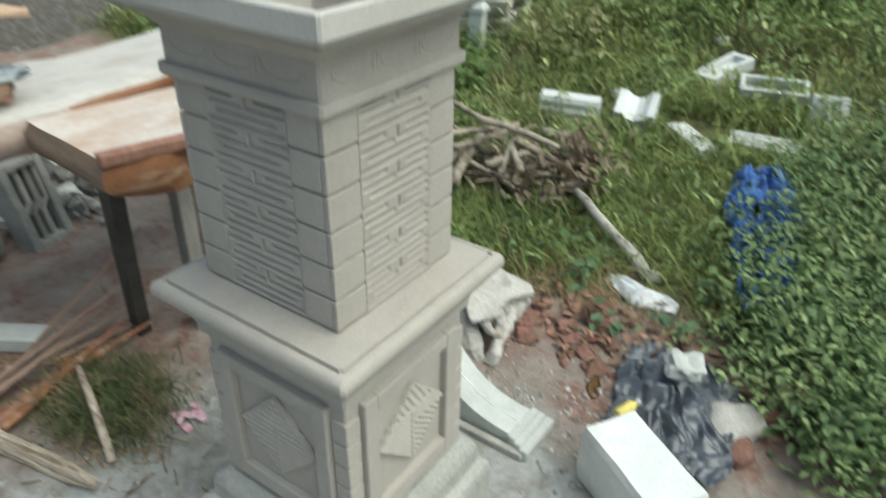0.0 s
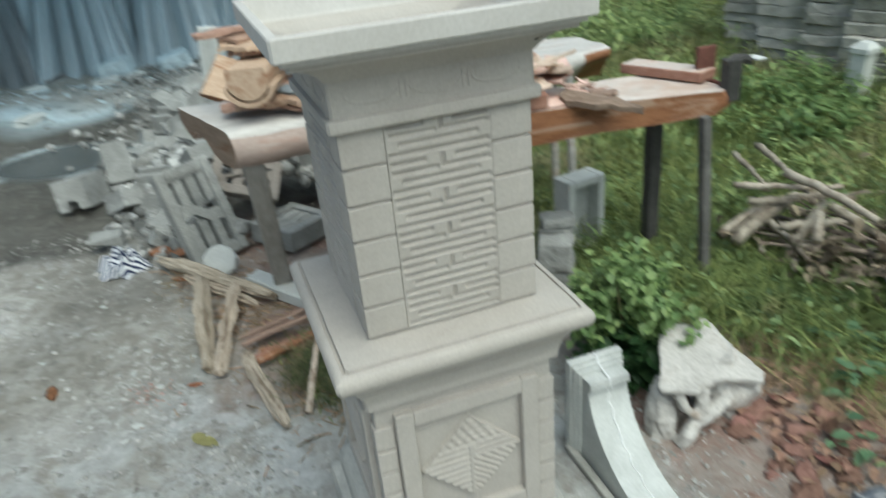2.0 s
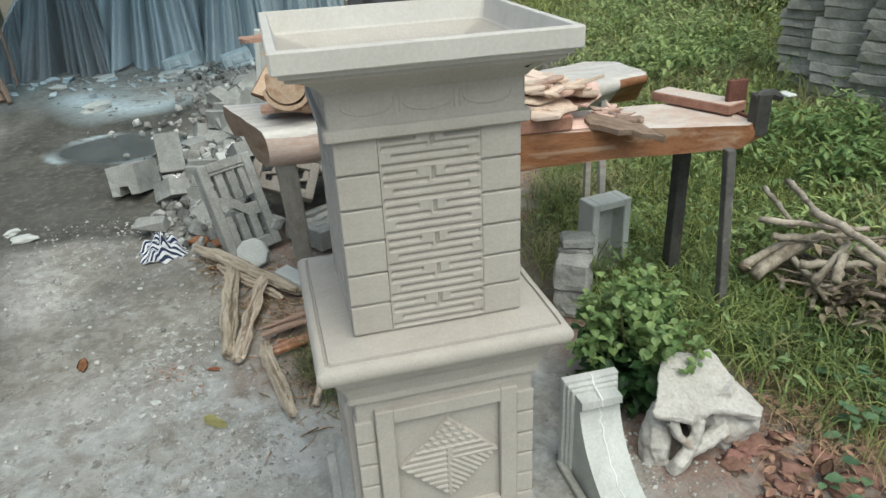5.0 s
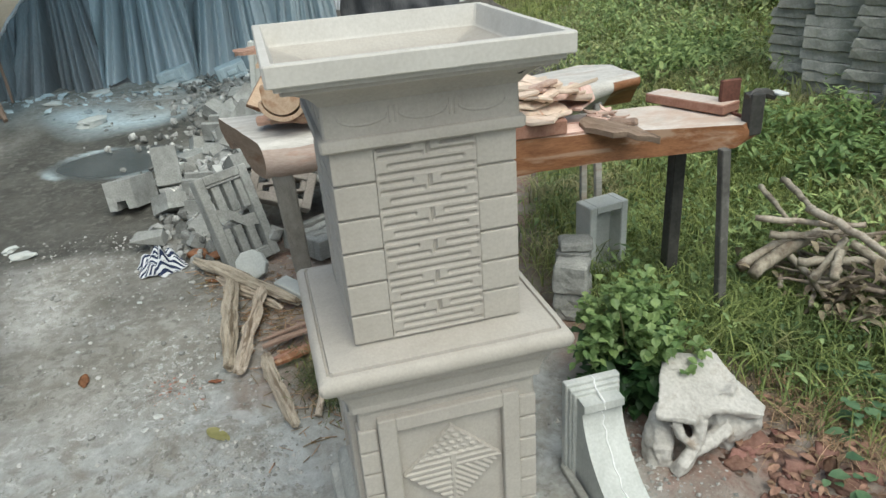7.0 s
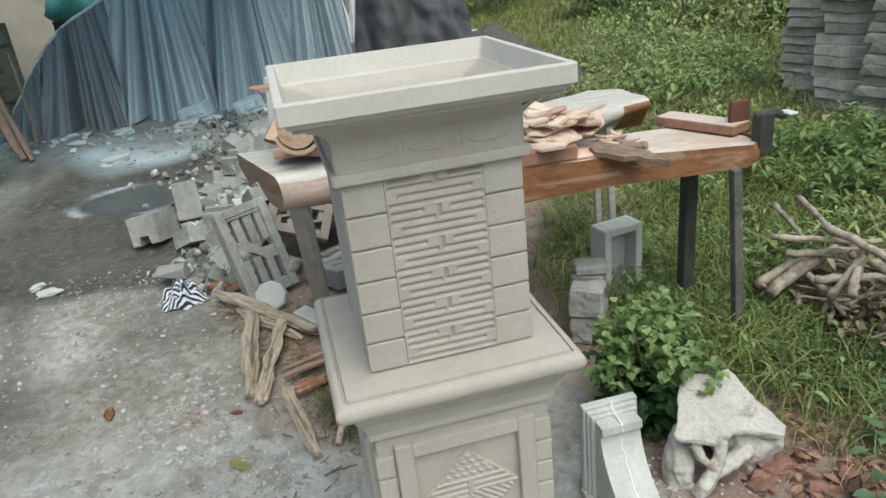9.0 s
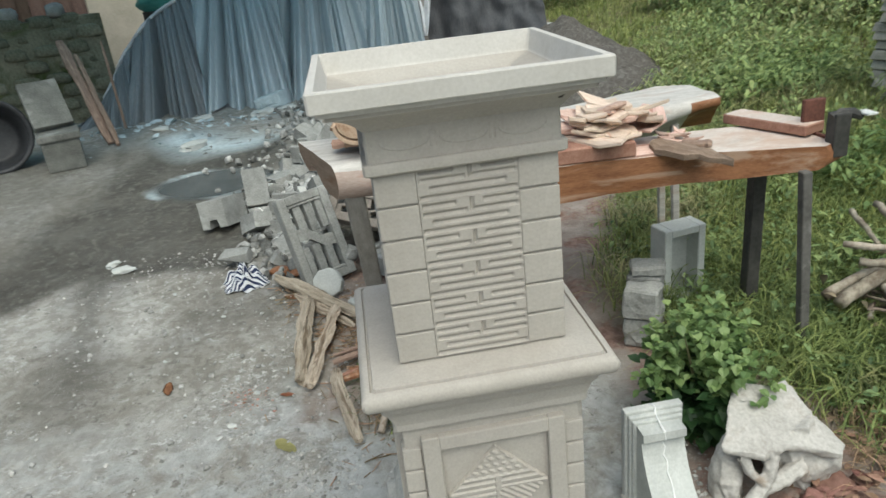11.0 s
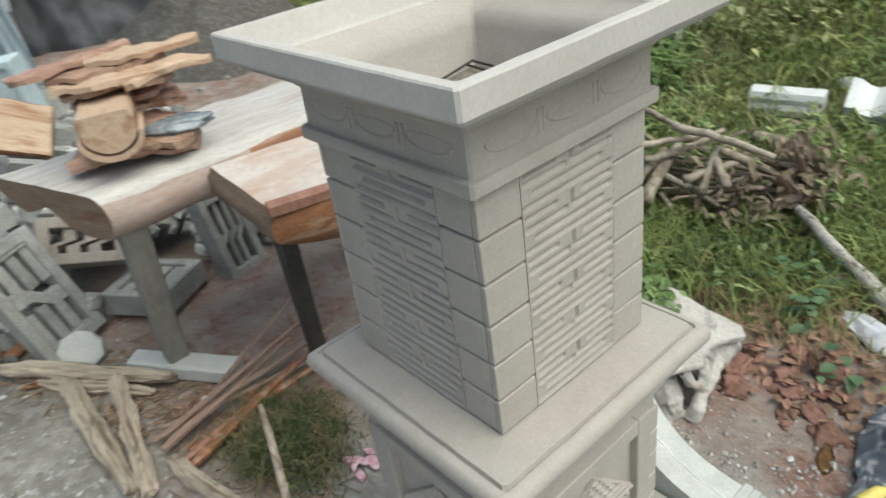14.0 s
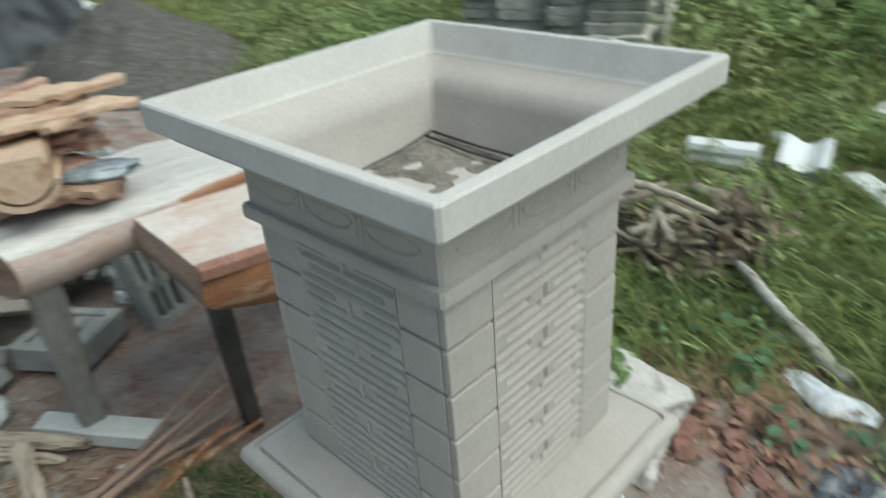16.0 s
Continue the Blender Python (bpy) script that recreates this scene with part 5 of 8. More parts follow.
vent_block(0.29, 0.29, 0.10, pose(-1.985, -0.075, 0.075, 0, 0, 34) @ pose(0, 0, 0, -92, 0, 0) @ pose(0, 0, -0.145), "pale grey square vent block lying flat by the bench leg", "cross")
wide = Vector((0.10, 0.90, -0.34)).normalized()
up = (Vector((-0.50, 0.10, 0.80)) - wide * wide.dot(Vector((-0.50, 0.10, 0.80)))).normalized()
vent_block(0.32, 0.19, 0.10, Matrix.Translation((-2.10, -0.27, 0.235)) @ Matrix((wide, up.cross(wide), up)).transposed().to_4x4(), "brownish patterned vent block lying on the rubble", "chevron", brown_block)
vent_block(0.20, 0.36, 0.11, pose(-1.27, 1.10, -0.03, 0, 0, 100), "tall grey hollow block standing upright in the grass", "open", chalk)
vent_block(0.11, 0.47, 0.10, pose(-3.45, -0.265, 0.38, 4, -5, 262), "narrow pale concrete block standing on the rubble heap", "open", chalk, "pale blocks on the heap")
vent_block(0.22, 0.45, 0.16, pose(-3.50, -0.03, 0.37, -3, 4, 236), "pale bluish concrete block standing on the rubble heap", "open", blue_cement, "pale blocks on the heap")


def disc_stone():
    bm = bmesh.new()
    loft(bm, [[(r * math.cos(6.2832 * k / 9 + 0.2) * (1 + 0.06 * math.sin(k * 5)), y, 0.92 * r * math.sin(6.2832 * k / 9 + 0.2)) for k in range(9)] for r, y in ((0.074, -0.018), (0.080, -0.014), (0.080, 0.012), (0.075, 0.016))])
    single("stone", bm, chalk, "flat eight-sided pale stone leaning against a vent panel", "stone", m=pose(-1.80, -0.435, 0.068, -28, 0, 62))


disc_stone()


def striped_cloth():
    bm = bmesh.new()
    uv = bm.loops.layers.uv.new("UVMap")
    n = 40
    P = {}

    def f(u, v):
        r = math.hypot(u - 0.5, v - 0.5) * 2
        k = 0.20 / max(1.0, r)
        x, y = -2.08 + k * (u - 0.5) + 0.012 * math.sin(14 * v), -0.875 + k * 1.15 * (v - 0.5) + 0.012 * math.sin(13 * u)
        fold = 0.030 * math.sin(19 * u + 7 * v) + 0.026 * math.sin(25 * v - 9 * u) + 0.045 * noise.noise(Vector((u * 7, v * 7, 3)))
        return (x, y, max(0.006, 0.012 + 0.060 * max(0.0, 1 - r ** 4) + fold * max(0.15, 1.1 - r)))

    rows = sheet(bm, n, n, f, 0.003)
    bm.verts.index_update()
    place = {v.index: (i / n, j / n) for i, row in enumerate(rows) for j, v in enumerate(row)}
    for face_ in bm.faces:
        for loop in face_.loops:
            u, v = place.get(loop.vert.index, (0.5, 0.5))
            loop[uv].uv = (0.42 * u + 0.16 * v + 0.05 * noise.noise(Vector((u * 3, v * 3, 1))), v)
    single("cloth", bm, striped_cloth_material(), "crumpled navy and white striped cloth on the yard", "cloth", smooth=True)


striped_cloth()


# ---- firewood, planks and scraps on the ground by the bench ----
def ground_wood():
    logs = [((-2.00, -0.70, 0.05), (-1.39, -0.262, 0.05), 0.075, 0.045, 3), ((-1.70, -0.535, 0.055), (-1.02, -0.545, 0.03), 0.085, 0.05, 4), ((-1.55, -0.40, 0.05), (-0.975, -0.512, 0.025), 0.075, 0.045, 5),
            ((-1.06, -0.42, 0.02), (-0.60, -0.332, 0.02), 0.06, 0.035, 6), ((-1.80, -0.60, 0.03), (-1.42, -0.33, 0.02), 0.05, 0.03, 7)]
    for a, b, w, t, s in logs:
        bm = bmesh.new()
        ragged_board(bm, (Vector(a) - Vector(b)).length, w * 0.80, t * 0.95, s, bow=0.008, point=0.35)
        bmesh.ops.subdivide_edges(bm, edges=bm.edges, cuts=3, use_grid_fill=True)
        for v in bm.verts:
            v.co += Vector((0.02 * noise.noise(Vector((s, v.co.y * 120, v.co.z * 120))) * (abs(v.co.x) * 2.5) ** 2, 0.009 * noise.noise(Vector((v.co.x * 3, v.co.y * 150, v.co.z * 150 + s))), 0.009 * noise.noise(Vector((v.co.x * 3 + s, v.co.y * 120, v.co.z * 120)))))
        single("firewood", bm, firewood, "dry split log lying on the dusty yard", "firewood", "split logs on the yard", along(a, b, s * 11))
    for i, (a, b, r) in enumerate((((-1.17, -0.42, 0.03), (-1.12, 0.22, 0.10), 0.012), ((-1.14, -0.40, 0.05), (-1.16, 0.14, 0.16), 0.009), ((-1.05, -0.36, 0.02), (-1.05, 0.16, 0.05), 0.016), ((-1.24, -0.2, 0.02), (-1.22, 0.30, 0.30), 0.008), ((-1.10, -0.42, 0.04), (-1.20, 0.10, 0.09), 0.014), ((-1.02, -0.40, 0.02), (-1.12, 0.20, 0.07), 0.012), ((-0.98, -0.38, 0.03), (-1.10, 0.05, 0.06), 0.017), ((-1.20, -0.38, 0.03), (-1.08, 0.12, 0.05), 0.010))):
        bm = bmesh.new()
        ragged_board(bm, (Vector(a) - Vector(b)).length, r * 2.2, r * 1.2, 60 + i, point=0.6)
        single("splinter", bm, orange_wood if i in (2, 6) else red_board if i == 5 else dark_split, "long thin splintered strip of wood beside the bench leg", "wood strip", "splintered strips", along(a, b))
    bm = bmesh.new()
    tube(bm, [(-0.94, -0.15, 0.12), (-0.85, -0.18, 0.10), (-0.74, -0.22, 0.06), (-0.64, -0.26, 0.012)], [0.008, 0.011, 0.012, 0.013], 8, 0.12, 3)
    single("stick", bm, firewood, "curved dry stick standing out of a weed tuft", "stick", smooth=True)
    for a, b, w, t in (((-1.50, -0.24, 0.035), (-1.26, -0.085, 0.035), 0.09, 0.055), ((-1.62, -0.32, 0.05), (-1.50, -0.22, 0.03), 0.08, 0.03)):
        bm = bmesh.new()
        L = (Vector(a) - Vector(b)).length / 2
        box(bm, -L, L, -w / 2, w / 2, -t / 2, t / 2, 0.005)
        single("wood_block", bm, chalk, "whitewashed wooden block at the foot of the bench leg", "wood block", "blocks by the leg", along(a, b))
    for x, y, s, lab in ((-2.15, -0.70, 0.07, 1), (-2.10, -0.62, 0.055, 2), (-1.12, -0.10, 0.05, 3)):
        bm = bmesh.new()
        lump(bm, s, s * 0.7, s * 0.35, lab * 3, 2, 0.25)
        single("clay_scrap", bm, orange_wood, "crumpled orange-brown scrap beside the rubble", "scrap", "orange scraps", pose(x, y, 0.02, 0, 0, lab * 60), True)
    bm = bmesh.new()
    for i in range(9):
        lump(bm, 0.02, 0.014, 0.007, i, 1, 0.3, (-0.62 + rnd.uniform(-0.04, 0.04), -0.02 + rnd.uniform(-0.04, 0.04), 0.008))
    single("wrapper", bm, material("pink_wrapper", (0.55, 0.20, 0.28), (0.78, 0.62, 0.66), 0.5, 20, 60, 0.2, 0.002), "torn pink and white wrapper on the yard", "litter")


ground_wood()


# ---- pile of bark offcuts on the back bench ----
def shard(bm, length, width, thick, seed, jag=0.32):
    """A split flake of wood: an angular outline with a bevelled, uneven edge."""
    r = random.Random(seed)
    n = r.choice((5, 6, 6, 7))
    pts = []
    for k in range(n):
        a = 6.2832 * (k + r.uniform(-0.28, 0.28)) / n
        d = 1 + 0.6 * r.uniform(-jag, jag) + (0.16 if k == 0 else 0)
        pts.append((length / 2 * d * math.cos(a), width / 2 * d * math.sin(a)))
    warp = [r.uniform(-0.25, 0.25) * thick for _ in pts]
    twist = r.uniform(-0.12, 0.12)
    rings = []
    for z, k in ((-thick / 2, 0.94), (-thick * 0.1, 1.0), (thick / 2, 0.98)):
        rings.append([(x * k, y * k, z + w + twist * y + 0.25 * x * x / length) for (x, y), w in zip(pts, warp)])
    loft(bm, rings)


def offcut_pile():
    layers = [(-1.40, -0.06, 0.822, 0.42, 0.19, 64, 2), (-1.36, -0.05, 0.850, 0.36, 0.20, 50, 3), (-1.44, -0.03, 0.88, 0.34, 0.15, 35, 4), (-1.48, 0.02, 0.915, 0.30, 0.18, 75, 5), (-1.50, 0.02, 0.95, 0.28, 0.17, 60, 12),
              (-1.48, -0.02, 0.985, 0.30, 0.20, 52, 6), (-1.44, -0.04, 1.018, 0.36, 0.20, 48, 7), (-1.42, -0.05, 1.045, 0.38, 0.18, 66, 8), (-1.46, -0.05, 1.068, 0.36, 0.15, 72, 9), (-1.52, -0.12, 1.092, 0.40, 0.13, 92, 10), (-1.42, 0.06, 1.088, 0.36, 0.11, 70, 11), (-1.34, 0.08, 1.03, 0.30, 0.10, 80, 13)]
    for x, y, z, L, w, yaw, s in layers:
        y -= 0.035
        bm = bmesh.new()
        ragged_board(bm, L * 0.86, w, 0.028 if s not in (3, 4) else 0.034, s, bow=rnd.uniform(-0.005, 0.02), point=0.75 if s in (10, 11, 13) else 0.3)
        bmesh.ops.subdivide_edges(bm, edges=bm.edges, cuts=1)
        for v in bm.verts:
            v.co += Vector((0.020 * noise.noise(Vector((s, v.co.y * 26, v.co.z * 9))), 0.016 * noise.noise(Vector((v.co.x * 16, s * 3, v.co.z * 12))), 0.010 * noise.noise(Vector((v.co.x * 14, v.co.y * 30, s)))))
        single("bark_offcut", bm, tan_wood if s in (8, 11, 13) else offcut, "rough bark-edged wooden offcut stacked on the bench", "offcut", "stacked offcuts", pose(x, y, z, rnd.uniform(-5, 5), rnd.uniform(-4, 4), yaw))
    # short half log with a curved underside
    log = thing("half_log", "short tan half log with a loose curved slice on the bench", "log", m=pose(-1.33, -0.16, 0.93, 0, 0, -20))
    for name, r0, r1, z, mat in (("log_body", 0.072, 0.0, 0.0, tan_wood), ("slice", 0.088, 0.073, -0.012, tan_wood)):
        bm = bmesh.new()
        rings = []
        for j, x in enumerate((-0.12, -0.06, 0.0, 0.06, 0.095, 0.10)):
            k = 0.96 if j == 5 else 1.0
            outer = [(x, r0 * k * math.cos(a) + 0.004 * noise.noise((x * 20, a * 2, r0 * 90)), -r0 * 0.80 * math.sin(a) + 0.02 + z) for a in [math.pi * q / 14 for q in range(15)]]
            inner = [(x, r1 * math.cos(a), -r1 * 0.80 * math.sin(a) + 0.024 + z) for a in [math.pi * q / 14 for q in range(14, -1, -1)]] if r1 else [(x, -r0 * k, 0.06), (x, -r0 * 0.9 * k, 0.072), (x, r0 * 0.9 * k, 0.072), (x, r0 * k, 0.06)]
            rings.append(outer + inner)
        loft(bm, rings)
        part(name, bm, mat, log, crease=40)
    bm = bmesh.new()
    lump(bm, 0.11, 0.055, 0.024, 9, 4, 0.2)
    single("plastic_bag", bm, material("grey_blue_plastic_bag", (0.10, 0.12, 0.14), (0.34, 0.38, 0.40), 0.25, 9, 40, 0.5, 0.008, wrinkle=30.0, spec=0.6), "grey-blue crumpled plastic bag tucked in the offcut stack", "plastic bag", m=pose(-1.31, 0.0, 0.888, 0, 0, 64), smooth=True)
    bm = bmesh.new()
    slab(bm, [(-0.15, -0.14), (0.15, -0.12), (0.13, 0.13), (-0.14, 0.12)], -0.03, 0.03, 0.002, 0.010, 4)
    paint_sides(single("board", bm, tan_wood, "tan sawn board leaning on the rubble heap", "board", m=pose(-3.02, -0.15, 0.585, 56, 27, 72)), orange_wood)


offcut_pile()


# ---- chips and tools on the front bench ----
def bench_clutter():
    r = random.Random(5)
    for i in range(34):
        f = i / 33
        a, d = r.uniform(0, 6.28), r.uniform(0, 1) ** 0.6 * (1 - 0.6 * f)
        x, y = -1.01 + 0.09 * d * math.cos(a), 0.69 + 0.19 * d * math.sin(a) + (0.10 if i % 5 == 0 else 0) * (1 - f)
        L = r.uniform(0.15, 0.27) * (1 - 0.30 * f) * (1.25 if i < 5 else 1)
        bm = bmesh.new()
        shard(bm, L, L * r.uniform(0.45, 0.80), r.uniform(0.008, 0.020), 300 + i, 0.5)
        single("wood_chip", bm, chip_wood if i % 4 else pink_chip, "fresh pale split wood chip heaped on the bench", "wood chip", "chips on the bench", pose(x, y, 0.842 + 0.10 * f * (1 - 0.35 * d), r.uniform(-13, 13), r.uniform(-12, 12), r.uniform(0, 360)))
    for i in range(9):
        bm = bmesh.new()
        L = r.uniform(0.05, 0.13)
        shard(bm, L, L * 0.32, 0.008, 400 + i)
        single("wood_chip", bm, pink_chip, "small pinkish splinter lying on the bench", "wood chip", "splinters on the bench", pose(r.uniform(-1.06, -0.94), r.uniform(0.84, 1.02), 0.793, r.uniform(-14, 14), r.uniform(-14, 14), r.uniform(0, 360)))
    bm = bmesh.new()
    ragged_board(bm, 0.29, 0.115, 0.034, 71, point=0.95)
    single("wood_wedge", bm, dark_split, "dark pointed splinter of wood overhanging the bench edge", "wood splinter", m=along((-0.93, 0.84, 0.800), (-0.68, 1.00, 0.778)))
    bm = bmesh.new()
    ragged_board(bm, 0.10, 0.06, 0.02, 72)
    single("wood_chip", bm, dark_split, "small dark bark chip on the bench", "wood chip", m=pose(-0.90, 0.98, 0.79, 0, 0, 60))
    bm = bmesh.new()
    box(bm, -0.15, 0.15, -0.055, 0.055, -0.028, 0.028, 0.006)
    single("wood_block", bm, red_board, "reddish wooden block under the chips on the bench", "wood block", m=pose(-0.930, 0.60, 0.812, 0, 0, 86))
    bm = bmesh.new()
    shard(bm, 0.24, 0.10, 0.014, 73, 0.15)
    single("wood_chip", bm, pink_chip, "pale flat strip against the edge of the bench", "wood chip", m=pose(-0.905, 0.76, 0.784, 10, 0, 84))
    bm = bmesh.new()
    box(bm, -0.17, 0.17, -0.055, 0.055, -0.018, 0.018, 0.004)
    paint_sides(single("board", bm, sawn, "short sawn board with reddish edges lying on the bench end", "board", m=pose(-1.02, 1.33, 0.793, 0, 0, 24)), red_board)
    # bench stop with its clamp
    clamp = thing("bench_clamp", "rusty iron bench clamp with a pale tag at the bench end", "clamp", m=pose(-0.80, 1.41, 0.765))
    bm = bmesh.new()
    box(bm, -0.112, -0.092, -0.04, 0.04, 0.0, 0.125, 0.003)
    part("stop", bm, rust, clamp, "red painted upright stop")
    bm = bmesh.new()
    box(bm, 0.012, 0.062, -0.028, 0.028, -0.045, 0.105, 0.006, 2)
    tube(bm, [(0.04, -0.03, 0.09), (0.04, 0.0, 0.105), (0.045, 0.04, 0.10), (0.055, 0.07, 0.085)], [0.016, 0.013, 0.017, 0.011], 8, 0.2, 3)
    part("jaw", bm, dark_leg, clamp, "dark iron jaw")
    bm = bmesh.new()
    box(bm, -0.18, 0.03, -0.008, 0.008, 0.0, 0.012, 0.002)
    part("bar", bm, rust, clamp)
    bm = bmesh.new()
    box(bm, 0.03, 0.09, 0.06, 0.10, 0.094, 0.102, 0.002)
    part("tag", bm, chalk, clamp, "white tag")
    # sawn strip along the front corner of the slab
    bm = bmesh.new()
    box(bm, -0.15, 0.15, -0.019, 0.019, -0.016, 0.016, 0.004)
    single("board", bm, red_board, "narrow reddish strip lying along the bench corner", "board", m=along((-0.715, -0.035, 0.808), (-0.655, 0.235, 0.80)))


bench_clutter()


# ---- right of the pillar: corbel, broken block, rock, plastic ----
def corbel():
    ob = thing("corbel", "white cast concrete corbel with a concave face standing on its back", "corbel")
    y0, y1 = 0.415, 0.572
    prof = [(-0.150, 0.0), (-0.150, 0.284), (-0.064, 0.284), (-0.062, 0.262)]
    for k in range(1, 15):
        a = math.pi / 2 * k / 15
        prof.append((0.205 - 0.282 * math.cos(a) ** 0.92, 0.262 - 0.212 * math.sin(a) ** 1.25))
    prof += [(0.205, 0.048), (0.205, 0.0)]
    bm = bmesh.new()
    loft(bm, [[(x, y, z) for x, z in prof] for y in (y0 + 0.019, y1 - 0.019)])
    part("curved_body", bm, chalk, ob)
    for name, rows in (("top_moulding", [(-0.160, -0.134, 0.0, 0.312, -0.004), (-0.1345, -0.120, 0.0, 0.303, 0.003), (-0.1205, -0.108, 0.0, 0.295, 0.009)]),
                       ("toe_moulding", [(0.205, 0.228, 0.0, 0.052, 0.006), (0.227, 0.248, 0.0, 0.043, 0.002), (0.247, 0.275, 0.0, 0.032, -0.003)])):
        bm = bmesh.new()
        for a, b, c, d, e in rows:
            box(bm, a, b, y0 + e, y1 - e, c, d, 0.003)
        part(name, bm, chalk, ob)
    bm = bmesh.new()
    ym = (y0 + y1) / 2
    seam = [(x, ym + 0.004 * math.sin(9 * k), z) for k, (x, z) in enumerate(prof[2:-1])]
    tube(bm, [(-0.155, ym, 0.3125), (-0.135, ym + 0.003, 0.3125), (-0.128, ym, 0.3035), (-0.114, ym - 0.002, 0.2955)] + seam, 0.0026, 5, 0.4, 3)
    part("mortar_seam", bm, material("white_mortar", (0.66, 0.67, 0.66), (0.78, 0.79, 0.78), 0.9, 20, 90, 0.3, 0.002), ob, "thin white mortar seam down its face")
    bm = bmesh.new()
    box(bm, -0.15, 0.26, y0 - 0.012, y0 + 0.010, 0.0, 0.022, 0.003)
    part("side_strip", bm, cast_rough, ob)


corbel()


def curled_leaf(bm, s, wide, seed, curl=0.25):
    """A dry leaf s half its length, its edges crinkled and rolled."""
    r = random.Random(seed)
    rows = []
    lean = r.uniform(-0.3, 0.3)
    for k in range(11):
        f = k / 10
        w = wide * s * math.sin(math.pi * (0.03 + 0.94 * f ** 0.85)) ** 0.75 * r.uniform(0.86, 1.1)
        row = []
        for q in (-1.0, -0.5, 0.0, 0.5, 1.0):
            z = 0.004 + curl * abs(q) ** 1.6 * w * (1 + 0.6 * lean * q) + 0.16 * s * (2 * f - 1) ** 2 * curl * 2 + 0.07 * s * noise.noise(Vector((f * 5, q * 2.2, seed)))
            row.append(bm.verts.new(((f - 0.5) * 2 * s, q * w * (1 - 0.25 * curl) + lean * s * (f - 0.5) ** 2, z)))
        rows.append(row)
    for a, b in zip(rows, rows[1:]):
        for q in range(4):
            bm.faces.new((a[q], a[q + 1], b[q + 1], b[q]))
    bmesh.ops.solidify(bm, geom=bm.faces[:], thickness=0.0012)


def right_things():
    bm = bmesh.new()
    slab(bm, [(0.405, 0.45), (0.49, 0.585), (0.745, 0.42), (0.655, 0.285)], 0.0, 0.19, 0.002, 0.008, 14)
    single("concrete_block", bm, white_cast, "white plastered concrete block with chipped edges on the soil", "concrete block")
    bm = bmesh.new()

    def f(u, v):
        x, y = 0.36 + 0.36 * u + 0.03 * math.sin(5 * v + 1), 0.64 + 0.44 * v + 0.03 * math.sin(6 * u)
        c = max(0.0, 1 - ((u - 0.55) ** 2 + (v - 0.55) ** 2) * 3.2)
        w = Vector((u * 5 + 0.8 * noise.noise(Vector((u * 4, v * 4, 3))), v * 5, 1))
        crumple = 0.024 * noise.noise(Vector((u * 3, v * 3, 1))) + 0.050 * (0.35 - abs(noise.noise(w))) + 0.026 * (0.3 - abs(noise.noise(w * 2.1))) + 0.010 * (0.3 - abs(noise.noise(w * 4.7)))
        return (x + 0.02 * noise.noise(Vector((u * 6, v * 6, 9))), y + 0.03 * noise.noise(Vector((u * 6, v * 6, 5))), gz(x, y) + max(0.004, 0.016 + 0.050 * c + crumple))

    sheet(bm, 84, 84, f)
    single("plastic_sheet", bm, black_plastic, "crumpled black plastic sheet lying on the soil", "plastic sheet", smooth=True)
    bm = bmesh.new()
    lump(bm, 0.062, 0.050, 0.040, 31, 4, 0.22, boxy=0.6)
    for v in bm.verts:
        v.co += v.co.normalized() * 0.004 * noise.noise(v.co * 70)
    ob = single("concrete_chunk", bm, chalk, "white plaster chunk resting on black plastic", "rubble", m=pose(0.525, 0.925, 0.118, 8, 10, 30), smooth=True)
    ob.data.set_sharp_from_angle(angle=radians(30))
    ob = thing("bottle", "small yellow plastic bottle lying on black plastic", "bottle", m=along((0.43, 0.665, 0.075), (0.455, 0.735, 0.075)))
    bm = bmesh.new()
    loft(bm, [[(x, r * math.cos(6.2832 * k / 14), r * math.sin(6.2832 * k / 14)) for k in range(14)] for x, r in ((-0.045, 0.012), (-0.042, 0.016), (0.018, 0.016), (0.030, 0.008), (0.036, 0.007))])
    part("bottle_body", bm, material("yellow_plastic", (0.62, 0.50, 0.10), (0.80, 0.70, 0.25), 0.4, 20, 60, 0.1, 0.001), ob, smooth=True)
    bm = bmesh.new()
    loft(bm, [[(x, r * math.cos(6.2832 * k / 12), r * math.sin(6.2832 * k / 12)) for k in range(12)] for x, r in ((0.035, 0.009), (0.049, 0.009))])
    part("bottle_cap", bm, chalk, ob, "pale cap")
    for x, y, s, mat, seed in ((0.70, 0.87, 0.10, rock_mat, 1), (0.745, 0.79, 0.06, brown_stone, 2), (0.66, 1.06, 0.05, brown_stone, 3), (0.78, 0.98, 0.05, brown_stone, 4)):
        bm = bmesh.new()
        lump(bm, s, s * 0.75, s * 0.5, seed * 7, 3, 0.16)
        single("stone", bm, mat, "rough stone lying beside the black plastic", "stone", "stones by the plastic", pose(x, y, gz(x, y) + s * 0.25, 0, 0, seed * 50), True)
    # big curled red-brown leaves and clods along the turf edge
    for i in range(52):
        x, y = rnd.uniform(-0.10, 0.55), 1.02 + rnd.gauss(0, 0.08)
        s = rnd.choice((0.022, 0.03, 0.038, 0.05))
        bm = bmesh.new()
        if i % 6:
            lump(bm, s * 1.0, s * rnd.uniform(0.5, 0.9), s * rnd.uniform(0.2, 0.38), i + 40, 3, 0.45, boxy=0.6)
            single("clod", bm, brown_stone, "reddish brown clod of earth on the soil bank", "clod", "clods on the bank", pose(x, y, gz(x, y) + s * 0.04, rnd.uniform(-15, 15), rnd.uniform(-15, 15), rnd.uniform(0, 360)), True)
        else:
            curled_leaf(bm, s * 1.25, 0.5, i, curl=rnd.uniform(0.1, 0.5))
